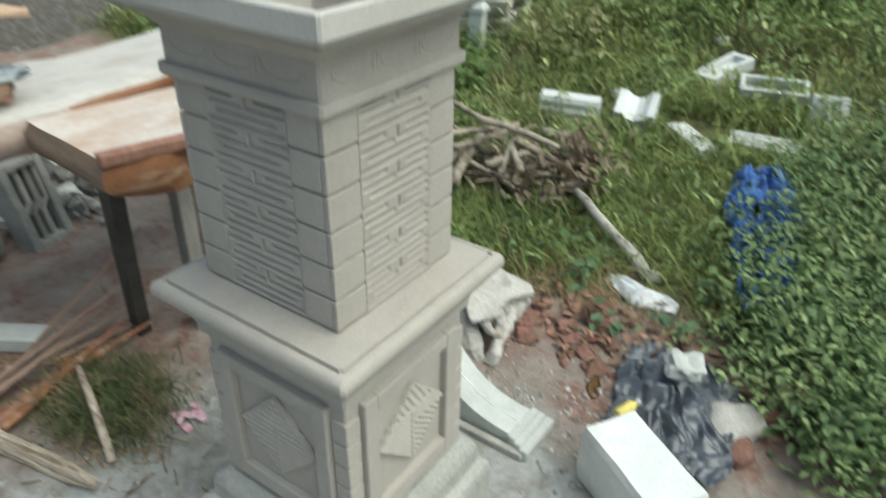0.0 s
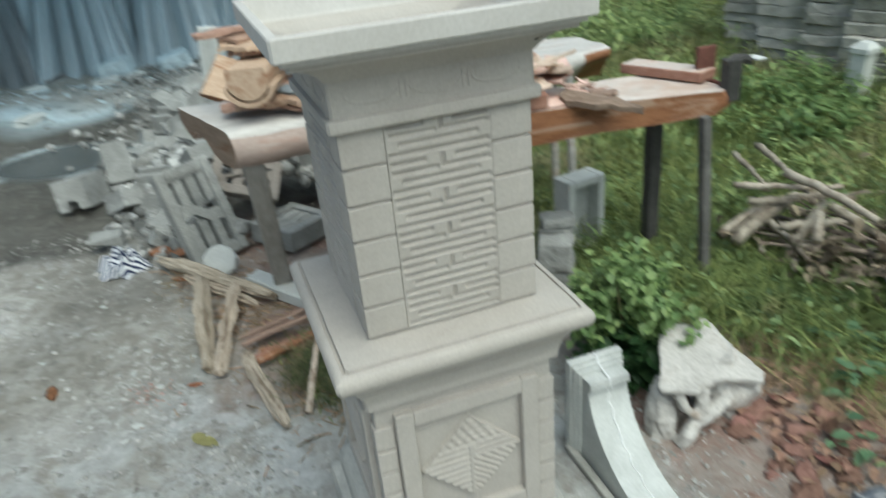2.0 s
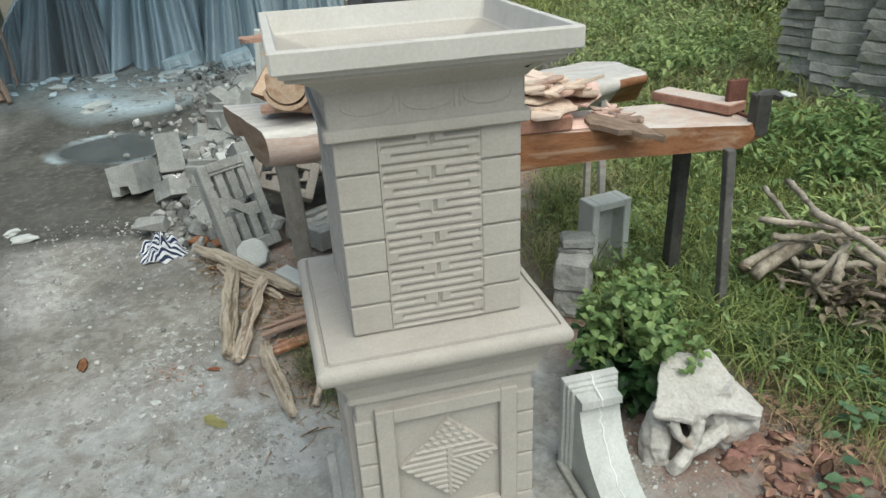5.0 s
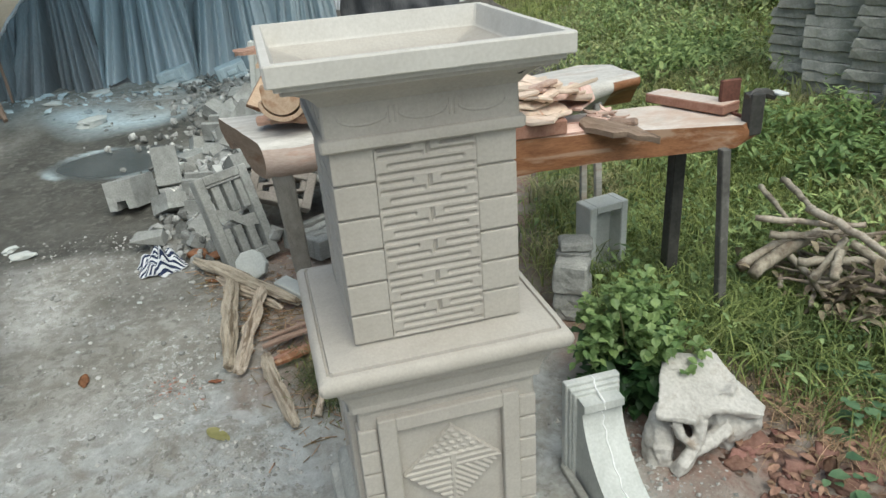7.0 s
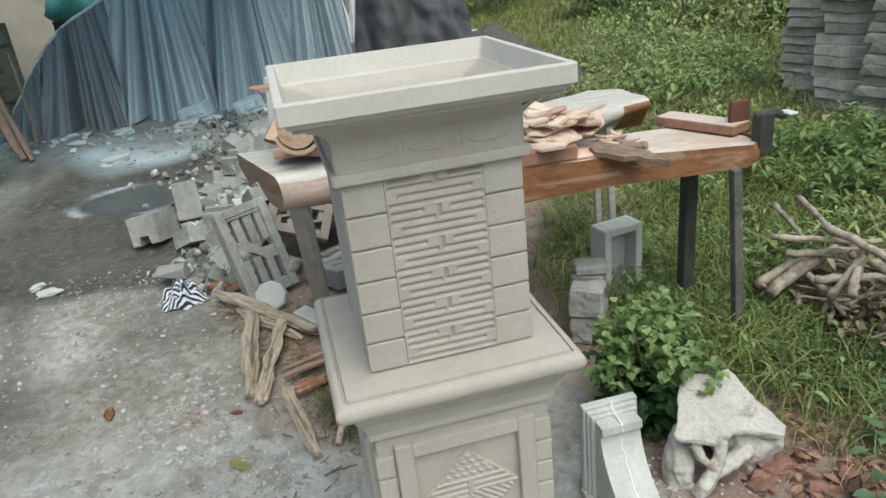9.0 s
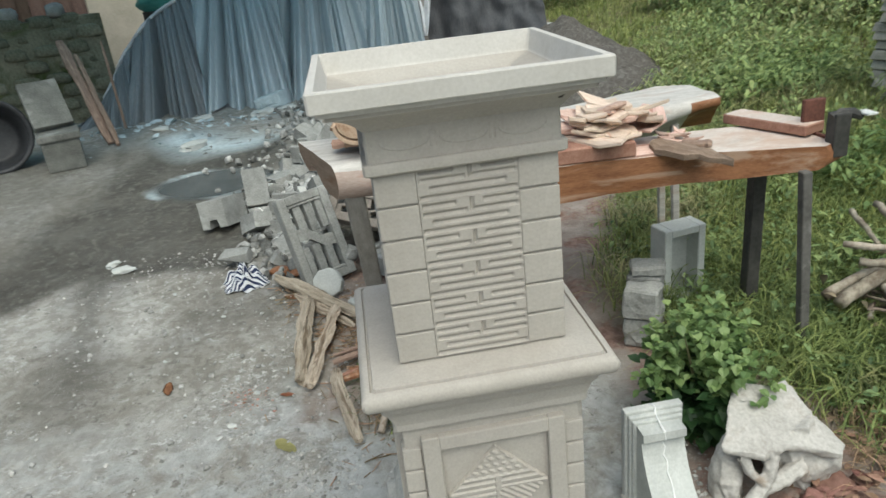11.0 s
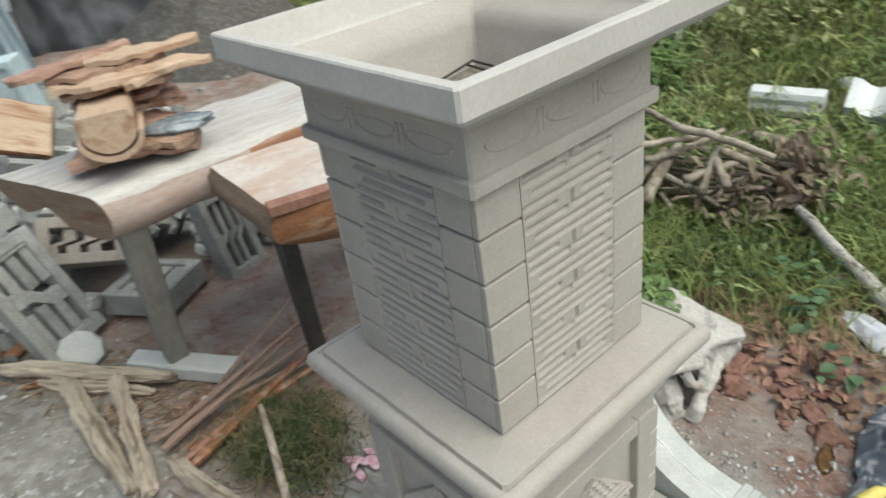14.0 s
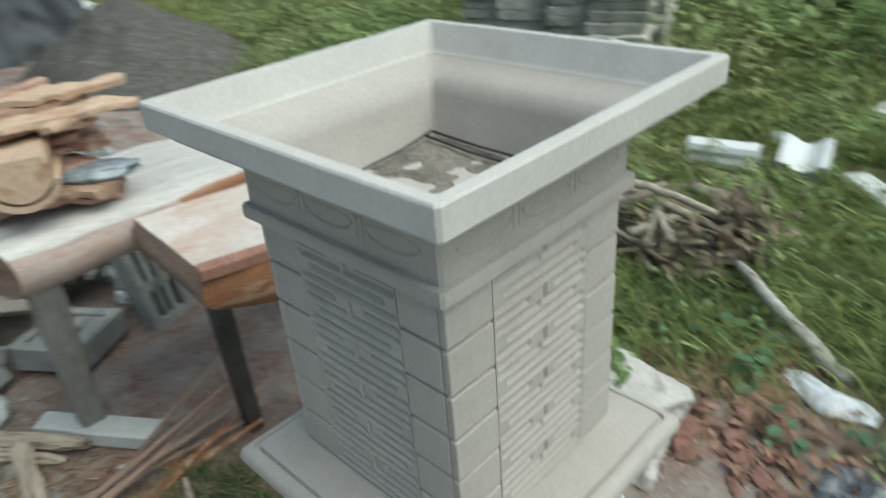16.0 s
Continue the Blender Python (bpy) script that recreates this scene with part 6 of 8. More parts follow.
            single("fallen_leaf", bm, red_leaf, "large curled red-brown dry leaf on the soil bank", "leaf", "dry leaves on the bank", pose(x, y, gz(x, y) + rnd.uniform(0.004, 0.03), rnd.uniform(-25, 25), rnd.uniform(-25, 25), rnd.uniform(0, 360)), True)
    # cement bricks in two short columns by the bush
    for i, (x, y, z, yaw) in enumerate(((-0.935, 0.80, 0.0, 61), (-0.925, 0.795, 0.127, 55), (-1.03, 0.86, 0.0, 66), (-1.035, 0.855, 0.127, 60), (-1.03, 0.86, 0.254, 70))):
        bm = bmesh.new()
        box(bm, -0.066, 0.066, -0.05, 0.05, 0.0, 0.125 if i < 4 else 0.04, 0.008)
        bmesh.ops.subdivide_edges(bm, edges=[e for e in bm.edges if e.calc_length() > 0.03], cuts=4, use_grid_fill=True)
        for v in bm.verts:
            v.co += Vector((noise.noise(v.co * 20 + Vector((i, 0, 0))), noise.noise(v.co * 20 + Vector((0, i, 0))), noise.noise(v.co * 20 + Vector((0, 0, i))))) * 0.008 + v.co.normalized() * 0.004 * noise.noise(v.co * 70)
        single("brick", bm, block_grey, "rough grey cement brick stacked near the bench", "brick", "stacked bricks", pose(x, y, z, 0, 0, yaw))


right_things()


def odd_rock():
    """A pale flat-topped rock, hollowed below, on knobbly feet."""
    bm = bmesh.new()
    out = [(-0.27, 0.80), (-0.25, 0.91), (-0.27, 0.96), (-0.15, 0.985), (-0.05, 1.02), (-0.02, 0.985), (-0.05, 0.90), (-0.06, 0.84), (-0.03, 0.76), (-0.055, 0.70), (-0.08, 0.665), (-0.16, 0.715)]
    fine = []
    for a, b in zip(out, out[1:] + out[:1]):
        fine += [(a[0] + (b[0] - a[0]) * q / 3, a[1] + (b[1] - a[1]) * q / 3) for q in range(3)]
    rings = []
    for dz, k in ((-0.030, 0.80), (-0.012, 0.985), (-0.003, 1.0), (0.006, 0.985), (0.010, 0.6), (0.012, 0.2)):
        ring = []
        for x, y in fine:
            cx, cy = -0.14, 0.86
            px, py = cx + (x - cx) * k, cy + (y - cy) * k
            z = 0.185 - 0.36 * (px + 0.13) - 0.16 * (py - 0.85) - (0.03 if py < 0.74 else 0) * (0.74 - py) * 10
            ring.append((px + 0.005 * noise.noise(Vector((x * 40, y * 40, 1))), py + 0.005 * noise.noise(Vector((x * 40, y * 40, 8))), z + dz + 0.002 * noise.noise(Vector((px * 14, py * 14, 7)))))
        rings.append(ring)
    loft(bm, rings)
    # feet: a chunky one, a bent strut, and the body behind them
    tube(bm, [(-0.15, 0.735, 0.15), (-0.125, 0.715, 0.10), (-0.105, 0.70, 0.05), (-0.10, 0.70, -0.01)], [0.030, 0.040, 0.050, 0.046], 10, 0.14, 3)
    tube(bm, [(-0.06, 0.80, 0.14), (-0.045, 0.79, 0.10), (-0.03, 0.765, 0.06), (-0.028, 0.735, 0.025), (-0.03, 0.715, -0.01)], [0.017, 0.020, 0.022, 0.026, 0.024], 9, 0.2, 5)
    tube(bm, [(-0.03, 0.765, 0.055), (-0.045, 0.83, 0.07), (-0.07, 0.90, 0.075)], [0.020, 0.023, 0.030], 9, 0.2, 7)
    tube(bm, [(-0.07, 0.72, 0.15), (-0.05, 0.735, 0.11), (-0.03, 0.765, 0.075)], [0.022, 0.016, 0.012], 8, 0.2, 11)
    tube(bm, [(-0.16, 0.90, 0.17), (-0.14, 0.91, 0.10), (-0.13, 0.92, 0.04), (-0.13, 0.92, -0.01)], [0.075, 0.085, 0.080, 0.07], 14, 0.16, 8)
    lump(bm, 0.045, 0.055, 0.06, 13, 3, 0.2, (-0.085, 0.965, 0.06))
    bmesh.ops.subdivide_edges(bm, edges=[e for e in bm.edges if e.calc_length() > 0.02], cuts=2)
    rough = bpy.data.meshes.new("rough_rock")
    bm.to_mesh(rough)
    bm.free()
    tmp = new("rough_rock", rough)
    mod = tmp.modifiers.new("skin", "REMESH")
    mod.mode, mod.voxel_size = "VOXEL", 0.0042
    solid = bpy.data.meshes.new_from_object(tmp.evaluated_get(bpy.context.evaluated_depsgraph_get()))
    bpy.data.objects.remove(tmp)
    bm = bmesh.new()
    bm.from_mesh(solid)
    for v in bm.verts:
        pit = min(0.0, noise.noise(v.co * 60) + 0.15)
        low = v.normal.z < 0.7
        v.co += v.normal * ((0.0075 if low else 0.0012) * noise.noise(v.co * 19) + (0.0022 if low else 0.0005) * noise.noise(v.co * 62) - 0.005 * low * abs(noise.noise(v.co * 33)) + 0.003 * pit * low)
    single("rock", bm, rock_mat, "pale weathered hollow rock with a flat slanting top on the soil", "rock", smooth=True)


odd_rock()


# ---- grass side: branches, log, bag, net, white castings ----
def branch_pile():
    r = random.Random(21)
    long_ones = [((-0.68, 1.43, 0.19), (-0.77, 1.80, 0.26), 0.026), ((-0.77, 1.44, 0.17), (-0.79, 1.68, 0.24), 0.021), ((-0.83, 1.54, 0.34), (-0.58, 1.82, 0.36), 0.013), ((-0.98, 1.77, 0.42), (-0.71, 1.69, 0.40), 0.013), ((-0.73, 1.69, 0.40), (-0.32, 1.70, 0.355), 0.016),
                 ((-1.07, 1.74, 0.36), (-0.80, 1.66, 0.33), 0.012), ((-0.51, 1.55, 0.22), (-0.55, 1.71, 0.34), 0.016), ((-0.41, 1.55, 0.28), (-0.53, 1.68, 0.30), 0.018), ((-0.58, 1.54, 0.26), (-0.48, 1.80, 0.26), 0.017), ((-0.78, 1.58, 0.28), (-0.66, 1.84, 0.30), 0.016),
                 ((-0.62, 2.15, 0.20), (-0.42, 2.12, 0.22), 0.024), ((-0.55, 1.74, 0.31), (-0.33, 1.84, 0.20), 0.018)]
    spec = [(a, b, rad, True) for a, b, rad in long_ones]
    # the heap under them: thick short pieces below, thin ones on top
    for i in range(34):
        a = r.uniform(0, 6.28)
        q = r.uniform(0, 1) ** 0.6
        p = Vector((-0.56 + 0.26 * q * math.cos(a), 1.76 + 0.21 * q * math.sin(a), 0))
        h = 0.27 * (1 - 0.75 * q * q)
        p.z = gz(p.x, p.y) + 0.02 + h * r.uniform(0.25, 1.0)
        b = r.uniform(0, 6.28)
        d = Vector((math.cos(b), math.sin(b), r.uniform(-0.22, 0.22))) * r.uniform(0.10, 0.21)
        spec.append((p - d, p + d, r.uniform(0.009, 0.016) if i < 14 else r.uniform(0.005, 0.009), False))
    for i, (a, b, rad, bare) in enumerate(spec):
        a, b = Vector(a), Vector(b)
        a.z, b.z = max(a.z, gz(a.x, a.y) + 0.01), max(b.z, gz(b.x, b.y) + 0.01)
        side = Vector((r.uniform(-1, 1), r.uniform(-1, 1), r.uniform(-0.4, 0.8))) * 0.014
        pts = [a.lerp(b, k / 8) + side * math.sin(math.pi * k / 8) + Vector((r.uniform(-1, 1), r.uniform(-1, 1), r.uniform(-1, 1))) * 0.004 for k in range(9)]
        bm = bmesh.new()
        tube(bm, pts, [rad * (1.05 - (0.25 if bare else 0.5) * k / 8) * r.uniform(0.88, 1.12) for k in range(9)], 8, 0.14, i)
        if rad > 0.012 and not bare:
            q = r.choice((3, 4, 5))
            tip = pts[q] + (b - a).normalized() * 0.06 + Vector((r.uniform(-1, 1), r.uniform(-1, 1), r.uniform(0, 1))) * 0.06
            tube(bm, [pts[q], pts[q].lerp(tip, 0.5) + Vector((0, 0, 0.01)), tip], [rad * 0.45, rad * 0.3, rad * 0.12], 6)
        single("branch", bm, pale_branch if bare else branch_mat, "pale peeled branch lying across the heap on the turf" if bare else "dry dead branch heaped on the turf", "branch", "heaped branches", smooth=True)
    # slabs of bark lying against the side of the heap
    for k, (x, y, z, h, w, yaw, lean) in enumerate(((-0.26, 1.86, 0.03, 0.25, 0.085, 150, -38), (-0.42, 1.60, 0.02, 0.21, 0.060, 120, 48), (-0.20, 1.70, 0.02, 0.17, 0.055, 200, -52), (-0.31, 1.75, 0.08, 0.20, 0.07, 70, 60), (-0.36, 1.93, 0.10, 0.18, 0.06, 20, -60), (-0.24, 1.94, 0.08, 0.24, 0.09, 100, -30), (-0.28, 2.05, 0.06, 0.22, 0.08, 160, -45), (-0.50, 1.60, 0.03, 0.22, 0.06, 95, 40))):
        bm = bmesh.new()

        def bark(u, v):
            a = 2.2 * (u - 0.5)
            q = w * (1 + 0.35 * noise.noise(Vector((u * 3, v * 4, k * 5)))) * (1 - 0.45 * v * v)
            top = 1 - 0.45 * abs(noise.noise(Vector((u * 5, k * 3, 2))))
            return (q * math.sin(a) + 0.02 * noise.noise(Vector((k, v * 5, 1))), q * (math.cos(a) - 0.6) + 0.018 * noise.noise(Vector((u * 9, v * 5, k))), -0.02 + h * v * top)

        sheet(bm, 22, 12, bark)
        bmesh.ops.solidify(bm, geom=bm.faces[:], thickness=0.012)
        single("bark_piece", bm, bark_brown, "curved brown slab of bark lying against the branch heap", "bark", "bark slabs by the heap", pose(x, y, gz(x, y) + z, lean, 0, yaw), True)
    # withered leaves hanging in the heap and round its foot
    g = np.random.default_rng(77)
    pts = np.concatenate([np.stack([g.normal(cx, sx, n), g.normal(cy, sy, n), np.abs(g.normal(0, sz, n)) + z0], -1) for cx, cy, sx, sy, sz, z0, n in (
        (-0.28, 1.88, 0.08, 0.11, 0.08, 0.06, 240), (-0.42, 1.62, 0.07, 0.05, 0.05, 0.05, 110), (-0.58, 1.74, 0.16, 0.12, 0.09, 0.08, 120))])
    pts[:, 2] += np.array([gz(x, y) for x, y in pts[:, :2]])
    V, F = leaf_cloud(pts, 0.055, g, 1.0, 0.35, 0.5)
    soup("withered_leaves", V, F, withered, "withered grey-brown leaves caught in the branch heap", "leaves")
    bm = bmesh.new()
    pts = [Vector((-0.20, 1.66, 0.20)).lerp(Vector((0.22, 1.46, 0.045)), k / 7) + Vector((0, 0.005 * math.sin(k * 1.7), 0.004 * math.sin(k * 2.3))) for k in range(8)]
    tube(bm, pts, [0.018, 0.021, 0.019, 0.022, 0.022, 0.025, 0.026, 0.023], 10, 0.2, 4)
    single("log", bm, log_bark, "pale weathered log lying on the turf", "log", smooth=True)
    for x, y, s in ((0.24, 1.47, 0.032), (0.02, 1.52, 0.04)):
        bm = bmesh.new()
        lump(bm, s, s * 0.8, s * 0.7, s * 300, 2, 0.2)
        single("stone", bm, rock_mat, "small pale stone at the end of the log", "stone", "stones by the log", pose(x, y, gz(x, y) + 0.02), True)


branch_pile()


def white_castings():
    bm = bmesh.new()

    def f(u, v):
        x, y = 0.09 + 0.29 * u, 1.39 - 0.05 * u + 0.012 * math.sin(9 * u) - 0.125 * (v - 0.3) * math.sin(math.pi * (0.10 + 0.82 * u)) ** 0.6
        return (x, y, gz(x, y) + 0.012 + 0.04 * math.sin(math.pi * u) * math.sin(math.pi * v) + 0.008 * noise.noise(Vector((u * 8, v * 8, 2))))

    sheet(bm, 36, 16, f, 0.004)
    single("plastic_bag", bm, white_plastic, "flattened white plastic bag lying on the turf", "plastic bag", smooth=True)

    def at(x, y, dz, rx, ry, rz):
        return pose(x, y, gz(x, y) + dz, rx, ry, rz)

    # long moulded piece
    bm = bmesh.new()
    loft(bm, [[(x, y, z) for y, z in ((-0.05, 0), (-0.05, 0.03), (-0.035, 0.05), (-0.035, 0.075), (-0.02, 0.10), (0.05, 0.10), (0.05, 0))] for x in (-0.16, 0.16)])
    single("moulding", bm, white_cast, "white cast moulding length lying in the grass", "moulding", m=at(-0.66, 2.52, 0.02, 8, 0, 12))
    # saddle piece, hollow along its top
    bm = bmesh.new()
    loft(bm, [[(x, y, z) for x, z in ((-0.10, 0.0), (0.10, 0.0), (0.10, 0.17), (0.065, 0.165), (0.035, 0.135), (0.0, 0.122), (-0.035, 0.135), (-0.065, 0.165), (-0.10, 0.17))] for y in (-0.09, 0.09)])
    single("channel_casting", bm, white_cast, "white saddle-shaped cast piece standing in the grass", "casting", m=at(-0.32, 2.62, -0.02, 24, 0, 12))
    bm = bmesh.new()
    box(bm, -0.17, 0.17, -0.055, 0.055, 0, 0.045, 0.006)
    single("brick", bm, white_cast, "white flat cast brick lying in the grass", "brick", m=at(0.01, 2.50, 0.02, 0, 0, -44))
    vent_block(0.15, 0.34, 0.07, at(-0.15, 3.12, 0.06, -78, 0, -22), "white pierced vent block lying in the grass", "open", white_cast, "white castings")
    # trough
    bm = bmesh.new()
    box(bm, -0.17, 0.17, -0.07, 0.07, 0, 0.03, 0.005)
    for y in (-0.06, 0.06):
        box(bm, -0.17, 0.17, y - 0.012, y + 0.012, 0.028, 0.085, 0.004)
    for x in (-0.158, 0.158):
        box(bm, x - 0.012, x + 0.012, -0.049, 0.049, 0.028, 0.085, 0.004)
    single("trough", bm, white_cast, "small white cast trough lying in the grass", "trough", m=at(0.215, 3.14, 0.03, 18, 0, 14))
    # slotted bar
    ob = thing("slotted_bar", "white ribbed cast bar lying in the grass", "casting", m=at(0.325, 2.60, 0.02, 10, 0, 6))
    for k in range(4):
        bm = bmesh.new()
        box(bm, -0.16, 0.16, -0.06 + 0.032 * k, -0.038 + 0.032 * k, 0, 0.05, 0.004)
        part("rib", bm, white_cast, ob)
    bm = bmesh.new()
    box(bm, -0.155, 0.155, -0.055, 0.052, 0.002, 0.03, 0.003)
    part("web", bm, white_cast, ob)
    vent_block(0.17, 0.20, 0.06, at(0.53, 2.93, -0.01, -22, 0, 20), "white square vent block standing in the weeds", "cross", white_cast, "white castings")
    for x, y, s in ((-0.52, 2.85, 0.05), (-0.60, 2.72, 0.035), (0.75, 3.3, 0.05), (-0.25, 3.75, 0.05)):
        bm = bmesh.new()
        lump(bm, s, s * 0.8, s * 0.6, s * 200, 2, 0.2)
        single("stone", bm, white_cast, "small white chip of concrete in the grass", "stone", "white chips in grass", at(x, y, 0.03, 0, 0, s * 999), True)
    # blue net, draped over the weeds in a long crumpled strip
    bm = bmesh.new()

    def net(u, v):
        cx, cy = np.interp(u, [0, 0.25, 0.6, 1], [0.64, 0.62, 0.54, 0.43]), np.interp(u, [0, 0.25, 0.6, 1], [1.38, 1.54, 1.80, 2.15])
        w = np.interp(u, [0, 0.2, 0.6, 0.85, 1], [0.05, 0.09, 0.125, 0.145, 0.12])
        x = cx + (v - 0.5) * 2 * w + 0.03 * noise.noise(Vector((u * 6, v * 3, 3)))
        y = cy + 0.05 * noise.noise(Vector((u * 5, v * 4, 9)))
        heap = 0.07 + 0.10 * u * math.sin(math.pi * v) ** 0.7 + 0.05 * noise.noise(Vector((u * 9, v * 5, 1))) + 0.035 * abs(noise.noise(Vector((u * 20, v * 11, 6)))) + 0.012 * math.sin(u * 70 + 6 * noise.noise(Vector((u * 4, v * 4, 2))))
        return (float(x), float(y), gz(x, y) + max(0.01, heap))

    sheet(bm, 150, 60, net)
    torn = [f for f in bm.faces if noise.noise(f.calc_center_median() * 26) + 0.5 * noise.noise(f.calc_center_median() * 70) > 0.34 - 0.45 * max(0.0, 1.85 - f.calc_center_median().y)]
    bmesh.ops.delete(bm, geom=torn, context="FACES")
    bmesh.ops.solidify(bm, geom=bm.faces[:], thickness=0.003)
    strip = thing("blue_net", "long crumpled strip of blue plastic netting caught in the weeds", "netting")
    part("net_body", bm, blue_net, strip, smooth=True)
    for v in (0.0, 1.0):
        bm = bmesh.new()
        tube(bm, [Vector(net(k / 40, v)) + Vector((0, 0, 0.004)) for k in range(41)], 0.006, 6)
        part("edge_cord", bm, blue_net, strip, smooth=True)
    bm = bmesh.new()
    square_loft(bm, [(0.048, -0.05), (0.045, 0.50), (0.055, 0.505), (0.055, 0.53), (0.03, 0.56)], cut=0.006)
    single("fence_post", bm, chalk, "short white concrete post standing in the grass", "post", m=pose(-1.54, 2.93, 0.03, 0, 2, 10))
    bm = bmesh.new()
    lump(bm, 0.32, 0.24, 0.16, 77, 3, 0.22)
    single("boulder", bm, chalk, "white boulder lying on the grass slope", "boulder", m=pose(-9.6, 3.0, gz(-9.6, 3.0) + 0.1), smooth=True)


white_castings()


# ---- stacks of concrete pavers ----
def paver_stack(cx, cy, yaw, rows, w, d, h, seed):
    ob = thing("paver_stack", "tall stack of weathered grey concrete pavers in the grass", "paver stack", "paver stacks", pose(cx, cy, gz(cx, cy) - 0.06, 0, 0, yaw))
    r = random.Random(seed)
    bm = bmesh.new()
    box(bm, -w / 2, w / 2, -d / 2, d / 2, -h / 2, h / 2, 0.007)
    bmesh.ops.subdivide_edges(bm, edges=[e for e in bm.edges if e.calc_length() > 0.1], cuts=3, use_grid_fill=True)
    for v in bm.verts:
        v.co += Vector((noise.noise(v.co * 24 + Vector((seed, 0, 0))), noise.noise(v.co * 24 + Vector((0, seed, 0))), 0.5 * noise.noise(v.co * 24))) * 0.016
    for v in bm.verts:
        v.co += Vector((noise.noise(v.co * 11), noise.noise(v.co * 13), noise.noise(v.co * 17))) * 0.008
    ob_p = part("paver", bm, paver_mat, ob)
    for k in range(rows):
        m = pose(r.uniform(-0.022, 0.022), r.uniform(-0.022, 0.022), h * 1.07 * (k + 0.5), r.uniform(-1.4, 1.4), r.uniform(-1.4, 1.4), r.uniform(-4, 4))
        if k == 0:
            ob_p.matrix_basis = m
        else:
            shared("paver", ob_p.data, ob, m)


for i, (x, y, rows) in enumerate(((-2.80, 3.42, 21), (-2.42, 3.37, 22), (-2.03, 3.34, 21), (-1.70, 3.31, 23), (-2.60, 3.82, 23), (-2.20, 3.78, 24), (-1.80, 3.75, 22))):
    paver_stack(x, y, 24 + 4 * math.sin(i * 4), rows, 0.34, 0.34, 0.062 if i % 2 else 0.056, i)


# ---- plants ----
def blades(x, y, h, w, r, lean=0.5):
    n = len(x)
    yaw = r.uniform(0, 6.2832, n)
    d = np.stack([np.cos(yaw), np.sin(yaw), np.zeros(n)], -1)
    s = np.stack([-np.sin(yaw), np.cos(yaw), np.zeros(n)], -1)
    o = np.stack([x, y, ground_z(x, y) - 0.005], -1)
    k = r.uniform(0.15, 1.0, n) * lean
    up = np.array([0, 0, 1.0])
    m = o + up * (h * 0.45)[:, None] + d * (h * k * 0.16)[:, None]
    m2 = o + up * (h * (0.80 - 0.12 * k))[:, None] + d * (h * k * 0.50)[:, None]
    t = o + up * (h * (1 - 0.45 * k))[:, None] + d * (h * k * 1.05)[:, None]
    q = s * w[:, None]
    V = np.stack([o - q * 0.4, o + q * 0.4, m + q * 0.5, m - q * 0.5, m2 + q * 0.38, m2 - q * 0.38, t], 1).reshape(-1, 3)
    b = np.arange(n)[:, None] * 7
    return V, np.concatenate([b + [0, 1, 2], b + [0, 2, 3], b + [3, 2, 4], b + [3, 4, 5], b + [5, 4, 6]])


def scatter(n, x0, x1, y0, y1, r, keep):
    x, y = r.uniform(x0, x1, n), r.uniform(y0, y1, n)
    ok = r.uniform(0, 1, n) < keep(x, y)
    return x[ok], y[ok]


def clear(x, y):
    """1 where plants may stand, 0 where things lie."""
    out = np.ones_like(x)
    for cx, cy, rx, ry in ((-0.65, 2.52, 0.20, 0.10), (-0.37, 2.66, 0.12, 0.14), (-0.02, 2.62, 0.16, 0.14), (0.30, 2.66, 0.18, 0.12), (0.24, 3.4, 0.18, 0.13), (-0.05, 3.38, 0.14, 0.2), (0.6, 3.1, 0.12, 0.1),
                           (-2.2, 3.5, 0.9, 0.5), (0.24, 1.36, 0.18, 0.10), (0.02, 1.56, 0.26, 0.06), (-6.1, 2.1, 1.3, 0.9), (-1.27, 1.10, 0.10, 0.12), (-0.12, 0.85, 0.16, 0.22), (-0.97, 0.81, 0.12, 0.1)):
        out *= np.where(np.hypot((x - cx) / rx, (y - cy) / ry) < 1, 0.06, 1)
    return out


